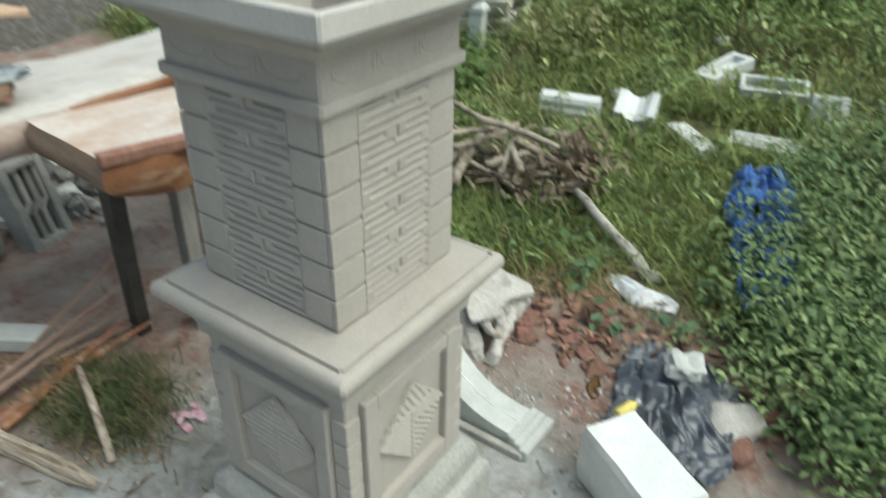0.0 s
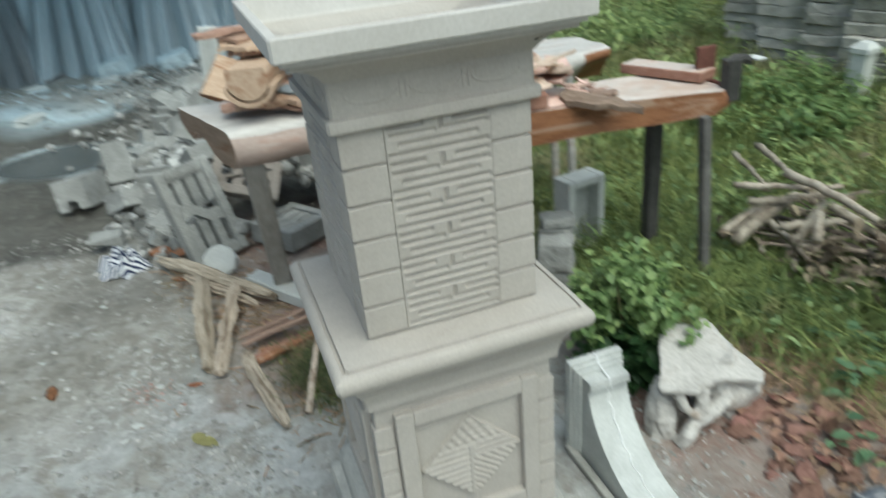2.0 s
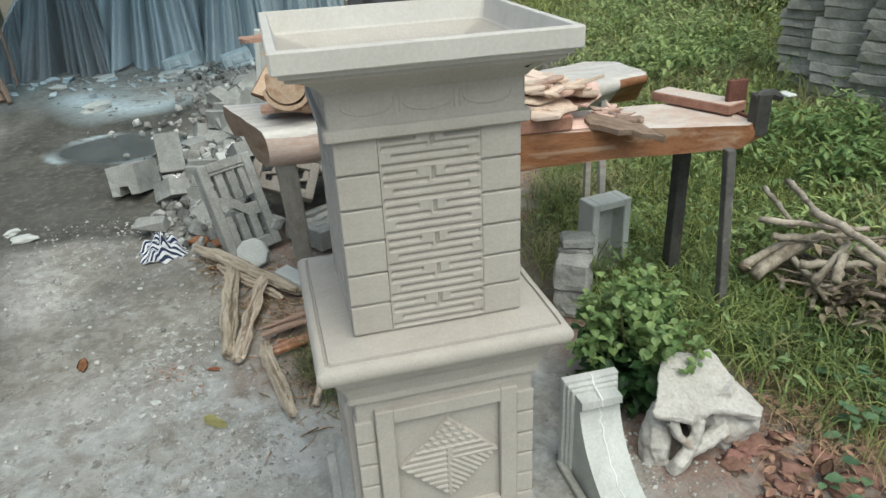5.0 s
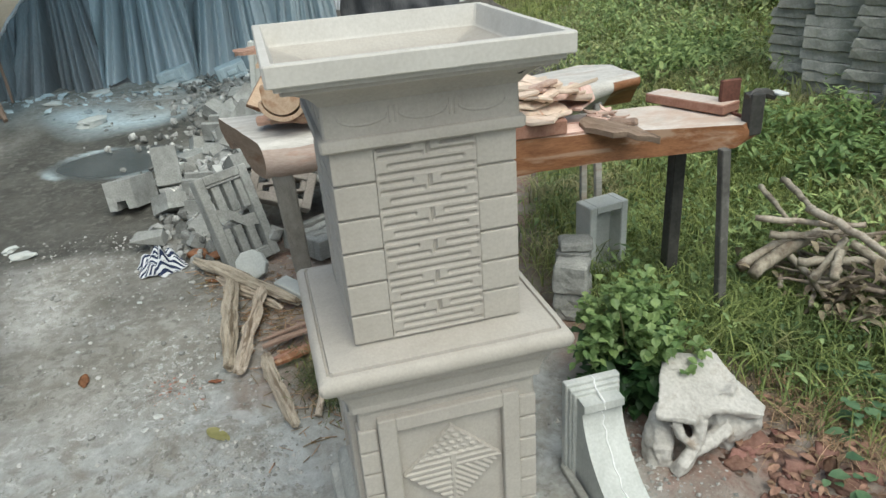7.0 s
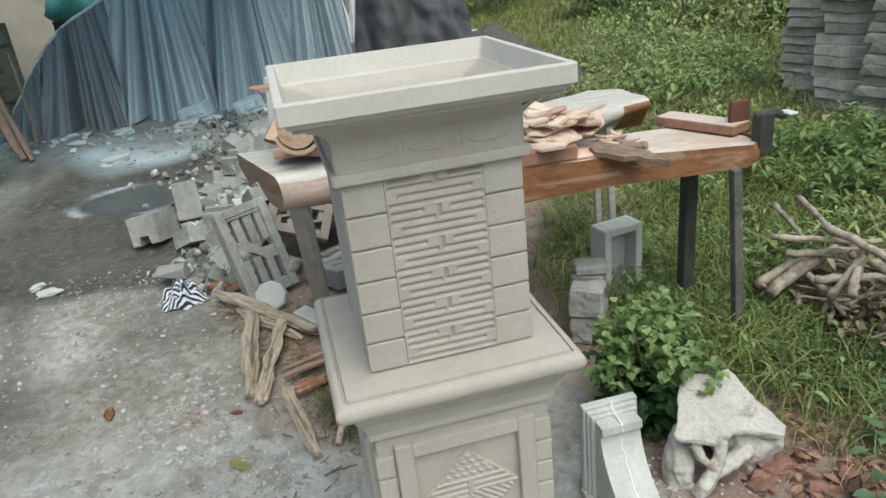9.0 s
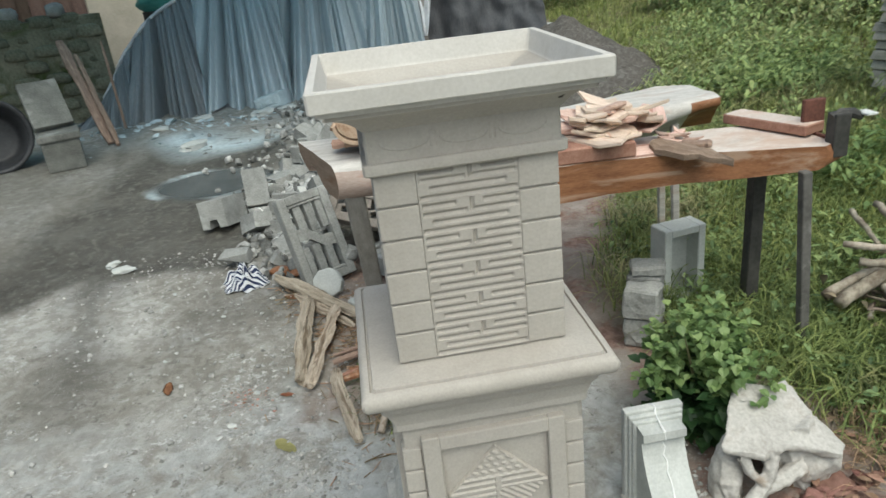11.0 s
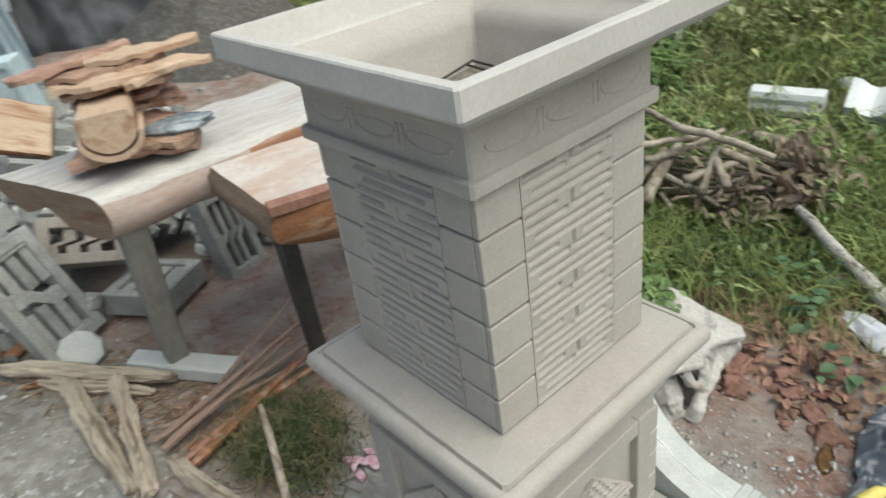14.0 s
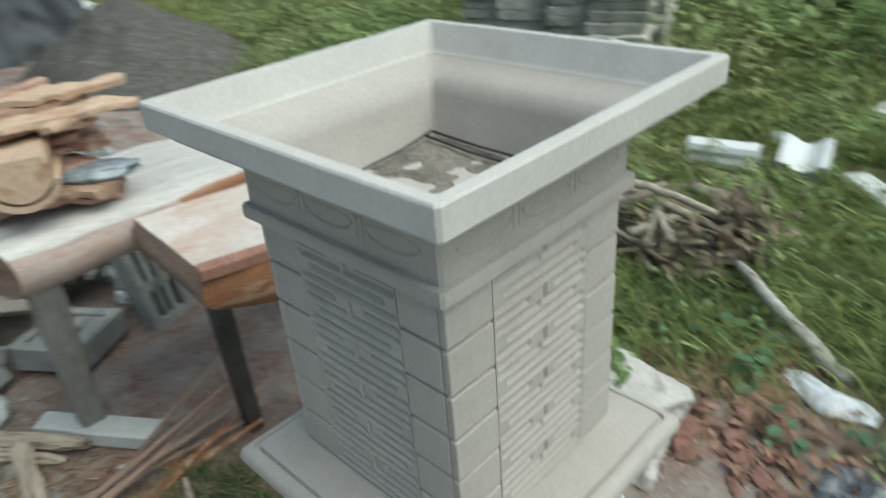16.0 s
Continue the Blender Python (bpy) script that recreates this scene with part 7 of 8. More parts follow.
def grass():
    r = np.random.default_rng(3)
    near = lambda x, y: turf_at(x, y) ** 1.5 * clear(x, y)
    x, y = scatter(90000, -3.2, 1.3, -0.5, 3.2, r, lambda x, y: near(x, y) * (0.35 + 0.65 * (sums(x, y, 3.0, 9) > -0.4)))
    h = r.uniform(0.03, 0.10, len(x)) * (1 + 0.35 * sums(x, y, 2.2, 10)) * (1 + 0.35 * np.clip(y - 1.6, 0, 1) + 0.9 * np.clip(-x - 1.0, 0, 1))
    h = np.where(y < 0.5, h * 0.9, h)
    V, F = blades(x, y, np.maximum(h, 0.03), r.uniform(0.003, 0.0065, len(x)), r, 1.6)
    soup("grass", V, F, grass_mat, "uneven green grass over the turf", "grass")
    # long arching blades, thick between the bush and the branches
    x, y = scatter(44000, -2.0, 0.6, 0.75, 2.9, r, lambda x, y: near(x, y) * (0.10 + 0.9 * np.exp(-((x + 0.55) / 0.55) ** 2 - ((y - 1.4) / 0.5) ** 2)))
    V, F = blades(x, y, r.uniform(0.06, 0.20, len(x)), r.uniform(0.003, 0.0075, len(x)), r, 1.9)
    soup("long_grass", V, F, long_blade, "long arching grass between the bush and the branches", "grass")
    x, y = scatter(90000, -13, 4.5, 2.2, 11, r, lambda x, y: near(x, y) * 0.9)
    h = r.uniform(0.06, 0.24, len(x)) * (1 + 0.4 * sums(x, y, 1.4, 11))
    V, F = blades(x, y, np.maximum(h, 0.06), r.uniform(0.006, 0.014, len(x)), r, 1.5)
    soup("tall_grass", V, F, grass_mat, "taller uncut grass on the rising ground", "grass")
    x, y = scatter(16000, 1.25, 3.6, 0.4, 2.4, r, near)
    V, F = blades(x, y, r.uniform(0.04, 0.14, len(x)), r.uniform(0.004, 0.009, len(x)), r, 1.6)
    soup("side_grass", V, F, grass_mat, "uneven grass beside the yard", "grass")
    # broad-leaved weeds: low everywhere, thick by the blue net
    x, y = scatter(26000, -2.6, 1.5, 0.9, 3.6, r, lambda x, y: near(x, y) * np.clip(0.40 + 0.9 * (x > 0.55) * (y < 2.4) + 0.5 * (sums(x, y, 2.5, 12) > 0.3), 0, 1))
    z = ground_z(x, y) + r.uniform(0.01, 0.13, len(x)) * (1 + 1.2 * (x > 0.5))
    keep = (x > 0.45) | (r.uniform(0, 1, len(x)) < 0.55)
    V, F = leaf_cloud(np.stack([x, y, z], -1)[keep], 0.034, r)
    u = r.uniform(0, 1, 620)
    nx = np.interp(u, [0, 0.25, 0.6, 1], [0.60, 0.58, 0.53, 0.46]) + r.normal(0.06, 0.09, 620)
    ny = np.interp(u, [0, 0.25, 0.6, 1], [1.33, 1.55, 1.90, 2.32]) + r.normal(0, 0.05, 620)
    through_net = np.stack([nx, ny, ground_z(nx, ny) + r.uniform(0.06, 0.25, 620)], -1)
    Vn, Fn = leaf_cloud(through_net[np.abs(np.sin(nx * 31 + ny * 17)) > 0.45], 0.032, r)
    V, F = np.concatenate([V, Vn]), np.concatenate([F, Fn + len(V)])
    soup("weeds", V, F, weed_mat, "low broad-leaved weeds among the grass", "weeds")
    # dry bleached grass by the rock and along the bank
    x, y = scatter(9000, -0.35, 0.75, 0.95, 1.75, r, lambda x, y: clear(x, y) * np.exp(-((x - 0.02) / 0.32) ** 2 - ((y - 1.33) / 0.17) ** 2))
    V, F = blades(x, y, r.uniform(0.02, 0.09, len(x)), r.uniform(0.0015, 0.004, len(x)), r, 2.2)
    soup("dry_grass", V, F, straw_mat, "thin bleached dry grass along the soil bank", "grass")
    # the tuft beside the pillar
    x, y = r.normal(-0.87, 0.10, 1500), r.normal(-0.12, 0.075, 1500)
    V, F = blades(x, y, r.uniform(0.03, 0.12, 1500), r.uniform(0.002, 0.0045, 1500), r, 1.8)
    soup("weed_tuft", V, F, tuft_mat, "dull green weed tuft with dry stalks behind the pillar", "weeds")
    x, y = r.normal(-0.86, 0.10, 900), r.normal(-0.12, 0.075, 900)
    V, F = leaf_cloud(np.stack([x, y, r.uniform(0.01, 0.07, 900)], -1), 0.016, r)
    soup("tuft_leaves", V, F, tuft_mat, "tiny leaves of the weed tuft in the yard", "weeds")
    # litter of dry leaves at the turf's edge
    x, y = scatter(560, -0.3, 1.0, 0.85, 1.5, r, lambda x, y: np.exp(-((y - 1.12) / 0.18) ** 2))
    V, F = leaf_cloud(np.stack([x, y, ground_z(x, y) + r.uniform(0.006, 0.03, len(x))], -1), 0.045, r, 0.45, 0.16, 0.5)
    soup("leaf_litter", V, F, dry_leaf_i, "brown dry leaf litter along the turf edge", "leaf litter")


grass()


def clumps():
    """Leafy plants standing over the turf, each a tuft of narrow leaves on thin stalks."""
    r = np.random.default_rng(77)
    C = []
    x, y = scatter(1500, -7.5, 1.2, 1.0, 5.2, r, lambda x, y: turf_at(x, y) ** 2 * clear(x, y) * (0.25 + 0.75 * (sums(x, y, 2.0, 30) > -0.1)) * np.where(((x > -1.1) & (y < 1.75)) | ((x > -1.0) & (y < 3.6)), np.where(y > 1.7, 0.28, 0.12), 1))
    for cx, cy in zip(x, y):
        n, hgt = r.integers(14, 30), r.uniform(0.10, 0.26) * (1 + 0.5 * (cy > 2.6))
        f = r.uniform(0.25, 1.0, n)
        a, d = r.uniform(0, 6.28, n), r.uniform(0.01, 0.07, n)
        C.append(np.stack([cx + d * np.cos(a), cy + d * np.sin(a), gz(cx, cy) + hgt * f], -1))
    c = np.concatenate(C)
    V, F = leaf_cloud(c, 0.052, r, 0.7, 0.15, 0.32)
    soup("leafy_weeds", V, F, shrub_leaf, "leafy plants standing in tufts over the turf", "weeds")


clumps()


def tall_weeds():
    """Two stands of taller leafy weeds: a fresh one behind the branches, a greyer one behind the far bench."""
    r = np.random.default_rng(58)
    for name, mat, cx, cy, rx, ry, count, low, high, size, label in (
            ("young_weeds", bush_mat, -1.62, 2.52, 0.46, 0.40, 130, 0.14, 0.38, 0.060, "stand of fresh light-green weeds between branches and paver stacks"),
            ("grey_green_weeds", shrub_leaf, -3.75, 3.10, 0.75, 0.42, 150, 0.18, 0.48, 0.062, "stand of tall grey-green weeds behind the slab benches")):
        C = []
        for i in range(count):
            a, f = r.uniform(0, 6.28), math.sqrt(r.uniform(0, 1))
            x, y = cx + rx * f * math.cos(a), cy + ry * f * math.sin(a)
            n, h = int(r.integers(12, 24)), r.uniform(low, high) * (1.1 - 0.4 * f)
            b, d, k = r.uniform(0, 6.28, n), r.uniform(0.005, 0.06, n), r.uniform(0.15, 1.0, n)
            C.append(np.stack([x + d * np.cos(b), y + d * np.sin(b), gz(x, y) + h * k], -1))
        V, F = leaf_cloud(np.concatenate(C), size, r, 0.65, 0.16, 0.42)
        soup(name, V, F, mat, label, "weeds")


tall_weeds()


def broad_leaves():
    r = np.random.default_rng(91)
    C = []
    for cx, cy, n in ((0.02, 1.28, 16), (0.22, 1.10, 8), (0.40, 1.22, 8), (-0.16, 1.42, 14), (0.44, 1.45, 18), (-0.05, 1.50, 12)):
        a, d = r.uniform(0, 6.28, n), r.uniform(0.01, 0.08, n)
        C.append(np.stack([cx + d * np.cos(a), cy + d * np.sin(a), gz(cx, cy) + r.uniform(0.02, 0.10, n)], -1))
    V, F = leaf_cloud(np.concatenate(C), 0.055, r, 0.45, 0.12, 0.75)
    soup("broad_weeds", V, F, blue_leaf, "broad bluish-green weed leaves at the turf edge", "weeds")


broad_leaves()


def bush(x, y, height, radius, n, mat, name, label, size, seed, lift=0.5):
    r = np.random.default_rng(seed)
    z0 = gz(x, y)
    ob = thing(name, label, "bush", m=pose(x, y, z0 - 0.01))
    bm = bmesh.new()
    for k in range(7):
        a = 6.2832 * k / 7 + r.uniform(-0.3, 0.3)
        tip = Vector((math.cos(a) * radius * r.uniform(0.4, 0.85), math.sin(a) * radius * r.uniform(0.4, 0.85), height * r.uniform(0.6, 0.92)))
        tube(bm, [(0, 0, 0), tip * 0.35 + Vector((0, 0, 0.1 * height)), tip * 0.7 + Vector((0, 0, 0.05 * height)), tip], [0.007, 0.005, 0.004, 0.002], 6)
    part("stem", bm, stem_mat, ob)
    # sprigs: leaves strung along upright stems, small and bright above, broad and dark below
    up_c, low_c = [], []
    for k in range(46):
        a, q = r.uniform(0, 6.2832), r.uniform(0, 1) ** 0.6
        top = np.array([math.cos(a) * q * radius, math.sin(a) * q * radius, height * (1.0 - 0.42 * q * q) * r.uniform(0.80, 1.06)])
        f = r.uniform(0.30, 1.0, n // 46)
        up_c.append(top * np.stack([f ** 0.7, f ** 0.7, f], -1) + r.normal(0, 0.016, (len(f), 3)))
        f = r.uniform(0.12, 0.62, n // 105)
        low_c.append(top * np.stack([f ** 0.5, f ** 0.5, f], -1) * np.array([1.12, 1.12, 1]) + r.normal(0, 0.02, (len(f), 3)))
    # lower leaves take a darker green and larger size than the upper ones
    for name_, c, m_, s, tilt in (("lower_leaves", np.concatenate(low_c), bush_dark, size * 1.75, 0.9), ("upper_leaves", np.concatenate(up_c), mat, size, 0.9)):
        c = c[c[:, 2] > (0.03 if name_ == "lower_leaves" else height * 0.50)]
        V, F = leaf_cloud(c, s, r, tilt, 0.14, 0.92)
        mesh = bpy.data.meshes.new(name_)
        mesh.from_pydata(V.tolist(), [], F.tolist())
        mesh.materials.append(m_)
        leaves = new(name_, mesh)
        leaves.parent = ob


bush(-0.37, 0.76, 0.47, 0.225, 3200, bush_mat, "leafy_bush", "small bright green leafy bush beside the corbel", 0.030, 4)


def hedge():
    """Shrubs and tall weeds closing the view beyond the turf."""
    r = np.random.default_rng(17)
    C = []
    spots = [(x, 4.9 + 0.5 * math.sin(x * 1.3), 0.9) for x in np.arange(-9.5, 5.5, 0.55)] + [(x, 6.6 + 0.6 * math.sin(x), 1.6) for x in np.arange(-14, 9, 0.8)]
    spots += [(x, 9.0, 2.4) for x in np.arange(-18, 12, 1.1)] + [(-12.5 + 0.5 * math.sin(y * 2), y, 1.5) for y in np.arange(-1.5, 7, 0.8)] + [(-15.5, y, 2.6) for y in np.arange(-1, 9, 1.1)]
    spots += [(-5.2, 3.6, 0.7), (-4.4, 3.2, 0.65), (-4.0, 3.9, 0.8), (-6.2, 4.2, 0.8), (-4.9, 4.3, 0.8), (-3.7, 3.1, 0.5), (-5.6, 3.2, 0.5), (-7.4, 4.2, 0.7), (-3.4, 2.7, 0.4), (-4.1, 2.5, 0.35)]
    spots += [(x, y, 0.55) for x in (-0.9, -0.3, 0.3, 0.9, 1.5) for y in (3.9, 4.4)] + [(1.0, 1.7, 0.28), (1.1, 2.3, 0.38), (0.95, 1.3, 0.22), (1.3, 2.8, 0.5), (1.0, 3.3, 0.45), (-1.1, 3.1, 0.5), (-1.0, 3.5, 0.6), (0.8, 2.0, 0.26), (0.82, 1.45, 0.24), (0.80, 1.22, 0.16), (0.95, 1.05, 0.2), (1.08, 0.92, 0.2), (1.1, 1.2, 0.3), (0.72, 1.75, 0.22), (0.68, 2.35, 0.26), (0.9, 2.6, 0.35)]
    for x, y, s in spots:
        n = int(480 * max(0.7, s) ** 0.5)
        d = r.normal(0, 1, (n, 3))
        d /= np.linalg.norm(d, axis=1, keepdims=True)
        lobes = 1 + 0.35 * np.sin(3 * np.arctan2(d[:, 1], d[:, 0]) + x * 5) + 0.2 * np.sin(6 * d[:, 2] + y * 7)
        c = d * (r.uniform(0.2, 1, n) ** 0.5 * lobes)[:, None] * np.array([0.55 * max(0.5, s ** 0.5), 0.5 * max(0.5, s ** 0.5), s * 0.62])
        c += np.array([x, y, gz(x, y) + s * 0.42])
        C.append(c[c[:, 2] > ground_z(c[:, 0], c[:, 1])])
    c = np.concatenate(C)
    close = (c[:, 1] < 4.6) & (c[:, 0] > -9)
    by_net = close & (c[:, 0] > 0.4) & (c[:, 1] < 3.0)
    extra = np.repeat(c[by_net], 3, 0) + r.normal(0, 0.04, (3 * by_net.sum(), 3))
    V, F = leaf_cloud(extra[extra[:, 2] > ground_z(extra[:, 0], extra[:, 1])], 0.031, r, 0.8, 0.2, 0.55)
    soup("net_weeds", V, F, net_leaf, "thick leafy weeds round the blue netting", "weeds")
    close, c = close[~by_net], c[~by_net]
    V, F = leaf_cloud(c[close], 0.058, r, 0.9, 0.2, 0.5)
    soup("shrubs", V, F, shrub_leaf, "leafy shrubs and tall weeds round the turf", "shrubs")
    V, F = leaf_cloud(c[~close], 0.13, r, 0.9, 0.2, 0.5)
    soup("hedge", V, F, far_leaf, "dark green thicket closing the far side", "thicket")


hedge()


# ---- small litter on the yard ----
def litter():
    bm = bmesh.new()
    for i in range(200):
        x, y = rnd.uniform(-2.6, -0.3), rnd.uniform(-1.7, -0.35)
        if -0.26 < x < 0.26 and -0.26 < y < 0.26:
            continue
        s = rnd.choice((0.004, 0.006, 0.008, 0.011, 0.016))
        lump(bm, s, s * rnd.uniform(0.6, 1), s * 0.6, i, 1, 0.2, (x, y, gz(x, y) + s * 0.3))
    tagged(part("gravel", bm, grit_mat), "scattered pale grit and gravel on the yard", "gravel", kind="stuff")
    for i, (x, y, s) in enumerate(((-1.15, -0.81, 0.016), (-1.03, -0.72, 0.02), (-0.84, -0.79, 0.02), (-0.78, -0.83, 0.014), (-0.95, -0.98, 0.013), (-1.4, -1.15, 0.012), (-2.54, -1.63, 0.07), (-2.66, -1.72, 0.05), (-2.1, -1.25, 0.015), (-1.75, -0.95, 0.014))):
        bm = bmesh.new()
        lump(bm, s, s * 0.6, s * 0.28, i + 90, 2, 0.3, boxy=0.9)
        single("chip_of_concrete", bm, chalk, "small white chip of concrete on the yard", "concrete chip", "chips on the yard", pose(x, y, s * 0.15, 0, 0, i * 47))
    for i, (x, y, yaw, s, mat) in enumerate(((-0.66, -0.587, 40, 0.055, "y"), (-1.17, -1.09, 10, 0.05, "b"), (0.30, 0.80, 110, 0.055, "o"), (-1.83, -0.62, 60, 0.05, "b"), (-0.98, -0.60, 75, 0.03, "b"))):
        bm = bmesh.new()
        curled_leaf(bm, s, 0.42, i + 5, 0.12)
        m_ = material("yellow_fallen_leaf", (0.36, 0.34, 0.14), (0.50, 0.47, 0.22), 0.6, 20, 80, 0.2, 0.001) if mat == "y" else dry_leaf
        single("fallen_leaf", bm, m_, "yellow fallen leaf on the yard" if mat == "y" else "curled brown fallen leaf on the ground", "leaf", "fallen leaves", pose(x, y, gz(x, y), 0, 0, yaw), True)


litter()


def grit():
    """Crumbs of cement strewn in clusters over the yard, and straw and twigs by the benches."""
    r = np.random.default_rng(31)
    xs, ys = [], []
    for cx, cy, sx, sy, n in ((-1.1, -0.76, 0.14, 0.10, 420), (-2.3, -1.2, 0.35, 0.22, 800), (-2.2, -0.75, 0.25, 0.2, 700), (-1.8, -1.5, 0.4, 0.3, 500), (-0.7, -0.85, 0.3, 0.2, 500), (0.1, 0.62, 0.35, 0.10, 1100), (0.35, 0.75, 0.2, 0.14, 700),
                              (-0.15, 0.62, 0.16, 0.10, 500), (-1.55, -0.55, 0.3, 0.2, 500), (-0.6, -0.4, 0.25, 0.15, 300)):
        xs.append(r.normal(cx, sx, n))
        ys.append(r.normal(cy, sy, n))
    xs.append(r.uniform(-2.6, 0, 600))
    ys.append(r.uniform(-2.3, -0.3, 600))
    spill = [r.normal(-0.44, 0.13, 900), r.normal(-0.52, 0.12, 900)]
    xs.append(spill[0])
    ys.append(spill[1])
    x, y = np.concatenate(xs), np.concatenate(ys)
    ok = ~((np.abs(x) < 0.26) & (np.abs(y) < 0.26)) & (turf_at(x, y) < 0.3) & (x > -2.7)
    x, y = x[ok], y[ok]
    n = len(x)
    s = 0.0016 + 0.0105 * r.uniform(0, 1, n) ** 6
    base = np.array([(1, 0, 0), (-1, 0, 0), (0, 1, 0), (0, -1, 0), (0, 0, 0.75), (0, 0, -0.4)])
    P = base[None] * s[:, None, None] * r.uniform(0.55, 1.25, (n, 6, 1))
    a = r.uniform(0, 6.28, n)
    R = np.stack([np.stack([np.cos(a), -np.sin(a)], -1), np.stack([np.sin(a), np.cos(a)], -1)], 1)
    P[:, :, :2] = np.einsum("nij,nkj->nki", R, P[:, :, :2])
    P += np.stack([x, y, ground_z(x, y) + s * 0.3], -1)[:, None]
    tri = np.array([(0, 2, 4), (2, 1, 4), (1, 3, 4), (3, 0, 4), (2, 0, 5), (1, 2, 5), (3, 1, 5), (0, 3, 5)])
    ob = soup("grit", P.reshape(-1, 3), (tri[None] + 6 * np.arange(n)[:, None, None]).reshape(-1, 3), grit_mat, "fine pale cement grit strewn over the yard", "grit")
    ob.data.polygons.foreach_set("use_smooth", [False] * len(ob.data.polygons))
    # reddish crumbs of broken brick
    q = np.concatenate([P[:260] * 0.8 - P[:260].mean(1, keepdims=True) * 0.8])
    c = np.stack([r.normal(-0.99, 0.055, 260), r.normal(-0.755, 0.045, 260), np.full(260, 0.003)], -1)
    ob = soup("brick_crumbs", (q + c[:, None]).reshape(-1, 3), (tri[None] + 6 * np.arange(260)[:, None, None]).reshape(-1, 3), brick_dust, "reddish crumbs of broken brick on the yard", "crumbs")
    # straw and twig bits
    x = np.concatenate([r.normal(-1.45, 0.22, 420), r.normal(-0.80, 0.14, 260), r.normal(-1.9, 0.14, 120)])
    y = np.concatenate([r.normal(-0.36, 0.10, 420), r.normal(-0.18, 0.09, 260), r.normal(-0.60, 0.05, 120)])
    n = len(x)
    a, L, w = r.uniform(0, 6.28, n), r.uniform(0.015, 0.08, n), r.uniform(0.0008, 0.0026, n)
    d, q = np.stack([np.cos(a), np.sin(a), r.uniform(-0.12, 0.12, n)], -1), np.stack([-np.sin(a), np.cos(a), 0 * a], -1)
    o = np.stack([x, y, ground_z(x, y) + 0.004 + r.uniform(0, 0.012, n)], -1)
    up = np.array([0, 0, 1.0])
    ends = []
    for f in (-0.5, 0.5):
        c = o + d * (L * f)[:, None]
        ends += [c + q * w[:, None], c - q * w[:, None], c + up * (1.4 * w)[:, None]]
    V = np.stack(ends, 1).reshape(-1, 3)
    tri = np.array([(0, 1, 4), (0, 4, 3), (1, 2, 5), (1, 5, 4), (2, 0, 3), (2, 3, 5), (0, 2, 1), (3, 4, 5)])
    soup("straw", V, (tri[None] + 6 * np.arange(n)[:, None, None]).reshape(-1, 3), straw_mat, "dry straw and twig bits strewn by the benches", "straw")


grit()


def shed():
    """The dark board shed and the pale wall beyond the mossy wall."""
    a, b = Vector((-9.7, -3.7, 0)), Vector((-8.4, -6.9, 0))
    d = (b - a).normalized()
    yaw = math.atan2(d.y, d.x)
    ob = tagged(new("wall_shed"), "dark reddish-brown board wall of a shed behind the mossy wall", "wall", kind="structure")
    bm = bmesh.new()
    box(bm, -0.092, 0.092, -0.02, 0.02, 0.0, 2.6, 0.004)
    plank = part("plank", bm, dark_board, ob)
    n = int((b - a).length / 0.17)
    for k in range(n):
        c = a + d * (0.17 * (k + 0.5))
        m = Matrix.Translation((c.x, c.y, -0.03)) @ Matrix.Rotation(yaw, 4, "Z") @ Matrix.Translation((0, 0.022 * (k % 2), 0))
        if k == 0:
            plank.matrix_basis = m
        else:
            shared("plank", plank.data, ob, m)
    bm = bmesh.new()
    box(bm, -1.1, 1.1, -0.08, 0.08, -0.03, 2.3, 0.01)
    ob = part("wall_far", bm, pale_plaster)
    ob.matrix_basis = pose(-10.3, -2.75, 0, 0, 0, -62)
    tagged(ob, "pale plastered wall beyond the yard", "wall", kind="structure")


shed()


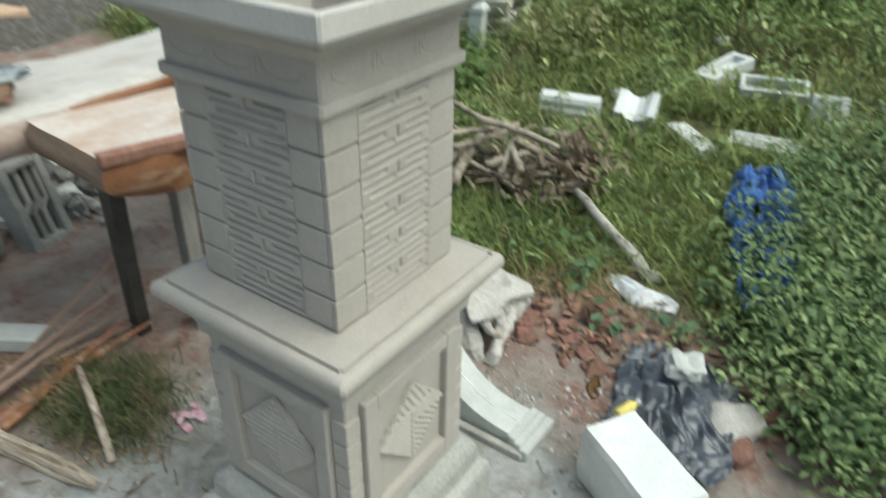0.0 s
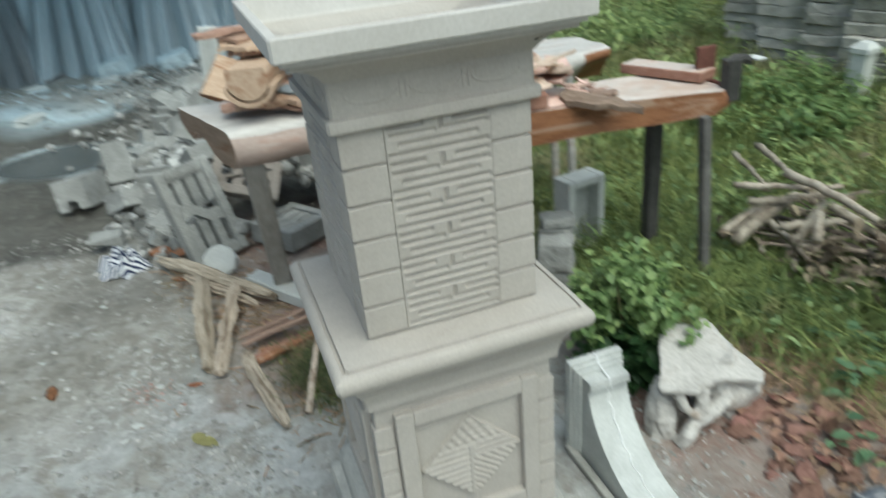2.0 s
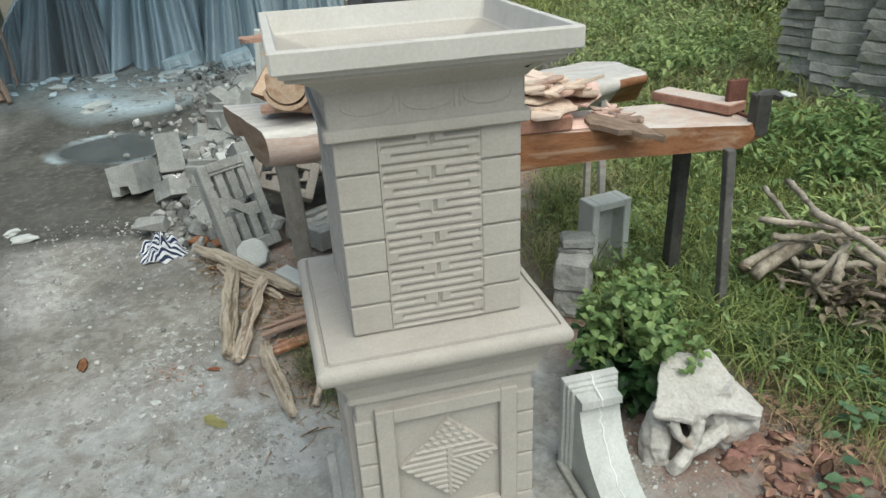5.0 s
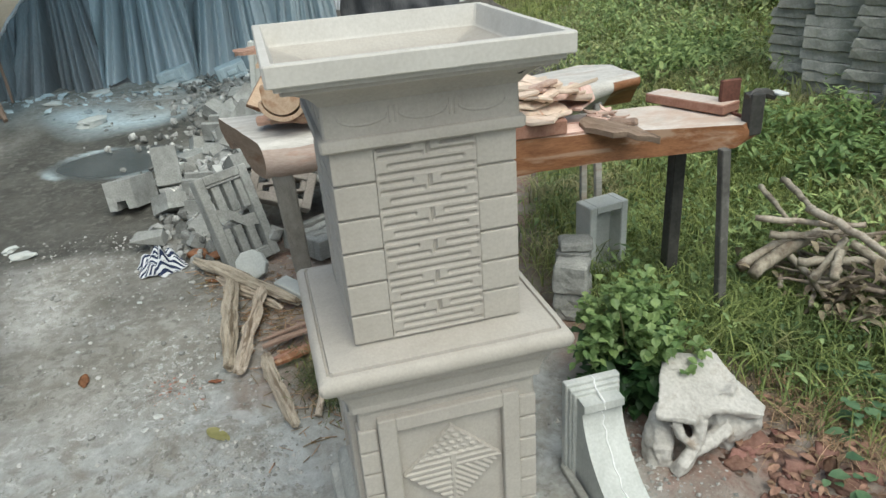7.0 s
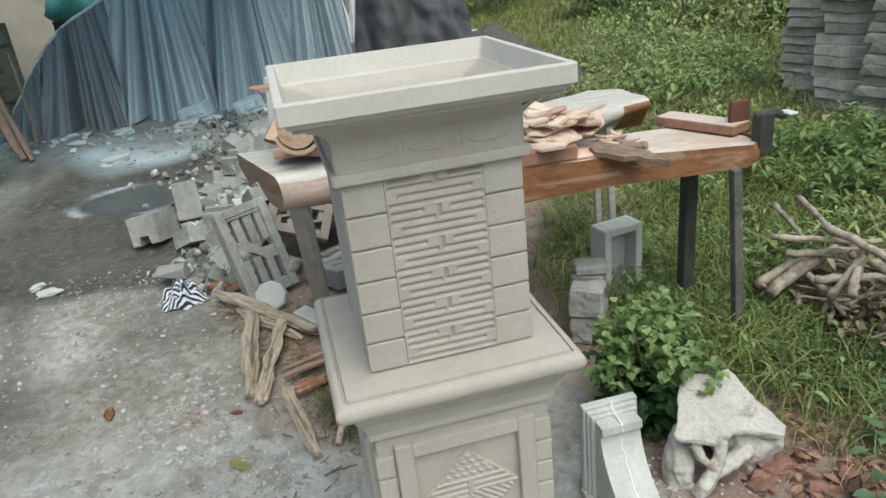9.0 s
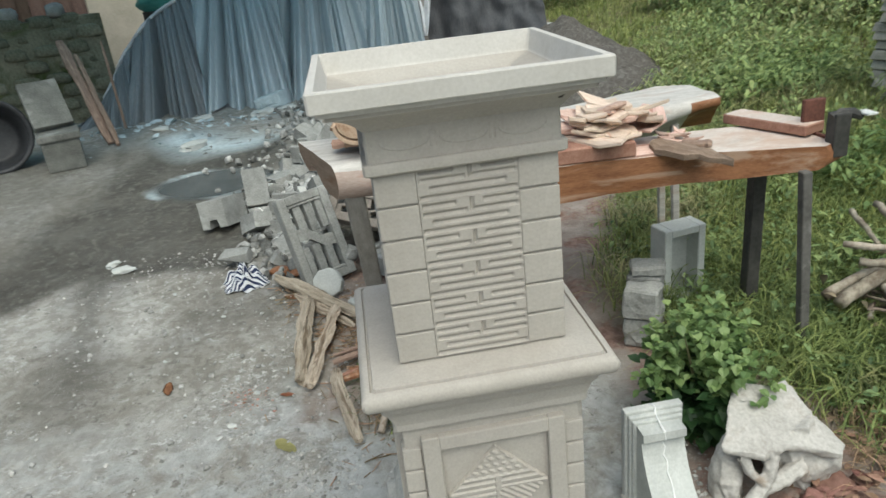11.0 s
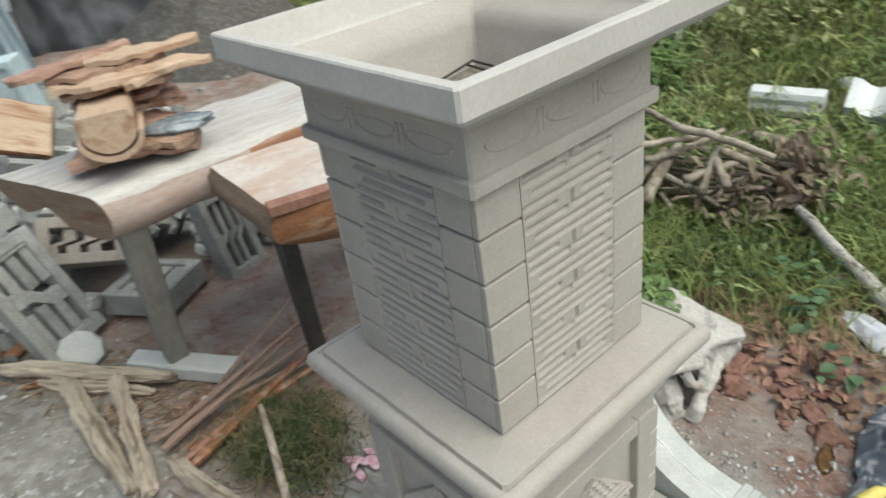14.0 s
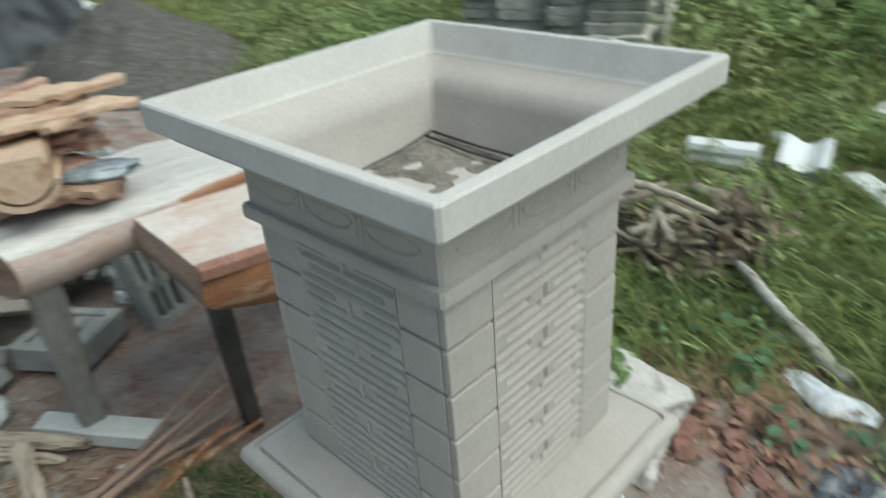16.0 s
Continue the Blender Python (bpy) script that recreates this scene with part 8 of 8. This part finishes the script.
def sheet_foot():
    """Pale carved castings and a line of crumbled cement along the foot of the sheet wall."""
    for x, y, yaw in ((-7.02, -1.10, 74), (-6.92, -0.50, 96)):
        ob = thing("carved_casting", "pale blue-grey carved casting lying before the plastic sheet", "casting", "carved castings", pose(x, y, 0.0, 0, -14, yaw))
        bm = bmesh.new()
        box(bm, -0.16, 0.16, -0.12, 0.12, 0.0, 0.17, 0.010)
        part("casting_body", bm, blue_cement, ob)
        for a, b, c, d in ((-0.13, 0.13, 0.015, 0.05), (-0.13, -0.08, 0.06, 0.15), (0.08, 0.13, 0.06, 0.15), (-0.05, 0.05, 0.07, 0.12)):
            bm = bmesh.new()
            box(bm, a, b, -0.142, -0.118, c, d, 0.005)
            part("raised_band", bm, blue_cement, ob)
    r = np.random.default_rng(51)
    n = 700
    y = r.uniform(-3.2, 1.0, n) + 0.2 * r.normal(0, 1, n)
    x = -7.05 + 0.75 * np.abs(r.normal(0, 0.6, n)) + 0.2 * np.sin(3 * y)
    s = 0.008 + 0.06 * r.uniform(0, 1, n) ** 6
    base = np.array([(1, 0, 0), (-1, 0, 0), (0, 1, 0), (0, -1, 0), (0, 0, 0.7), (0, 0, -0.4)])
    P = base[None] * r.uniform(0.45, 1.25, (n, 6, 1)) * np.stack([s * 1.4, s * 0.9, s * 0.45], -1)[:, None]
    for k in range(n):
        P[k] = P[k] @ np.array(Euler((r.uniform(-0.6, 0.6), r.uniform(-0.6, 0.6), r.uniform(0, 6.28))).to_matrix()).T
    P += np.stack([x, y, s * 0.15], -1)[:, None]
    tri = np.array([(0, 2, 4), (2, 1, 4), (1, 3, 4), (3, 0, 4), (2, 0, 5), (1, 2, 5), (3, 1, 5), (0, 3, 5)])
    ob = soup("debris", P.reshape(-1, 3), (tri[None] + 6 * np.arange(n)[:, None, None]).reshape(-1, 3), blue_cement, "crumbled pale cement along the foot of the sheet", "rubble")
    ob.data.polygons.foreach_set("use_smooth", [False] * len(ob.data.polygons))


sheet_foot()


def tray_rods():
    """Thin dark lines along two sides of the tray's floor, modelled as rods."""
    ways = [[(-0.142, 0.121, 1.184), (-0.05, 0.118, 1.178), (0.03, 0.117, 1.177), (0.135, 0.115, 1.177)], [(-0.142, 0.138, 1.185), (-0.05, 0.140, 1.179), (0.03, 0.140, 1.178), (0.135, 0.142, 1.178)],
            [(-0.136, 0.130, 1.190), (-0.134, 0.06, 1.181), (-0.132, -0.02, 1.178), (-0.131, -0.12, 1.178)]]
    for way in ways:
        bm = bmesh.new()
        tube(bm, way, 0.0020, 7)
        single("iron_rod", bm, dark_leg, "thin dark line on the dusty tray floor, modelled as a rod", "rod", "rods in the tray", smooth=True)


tray_rods()
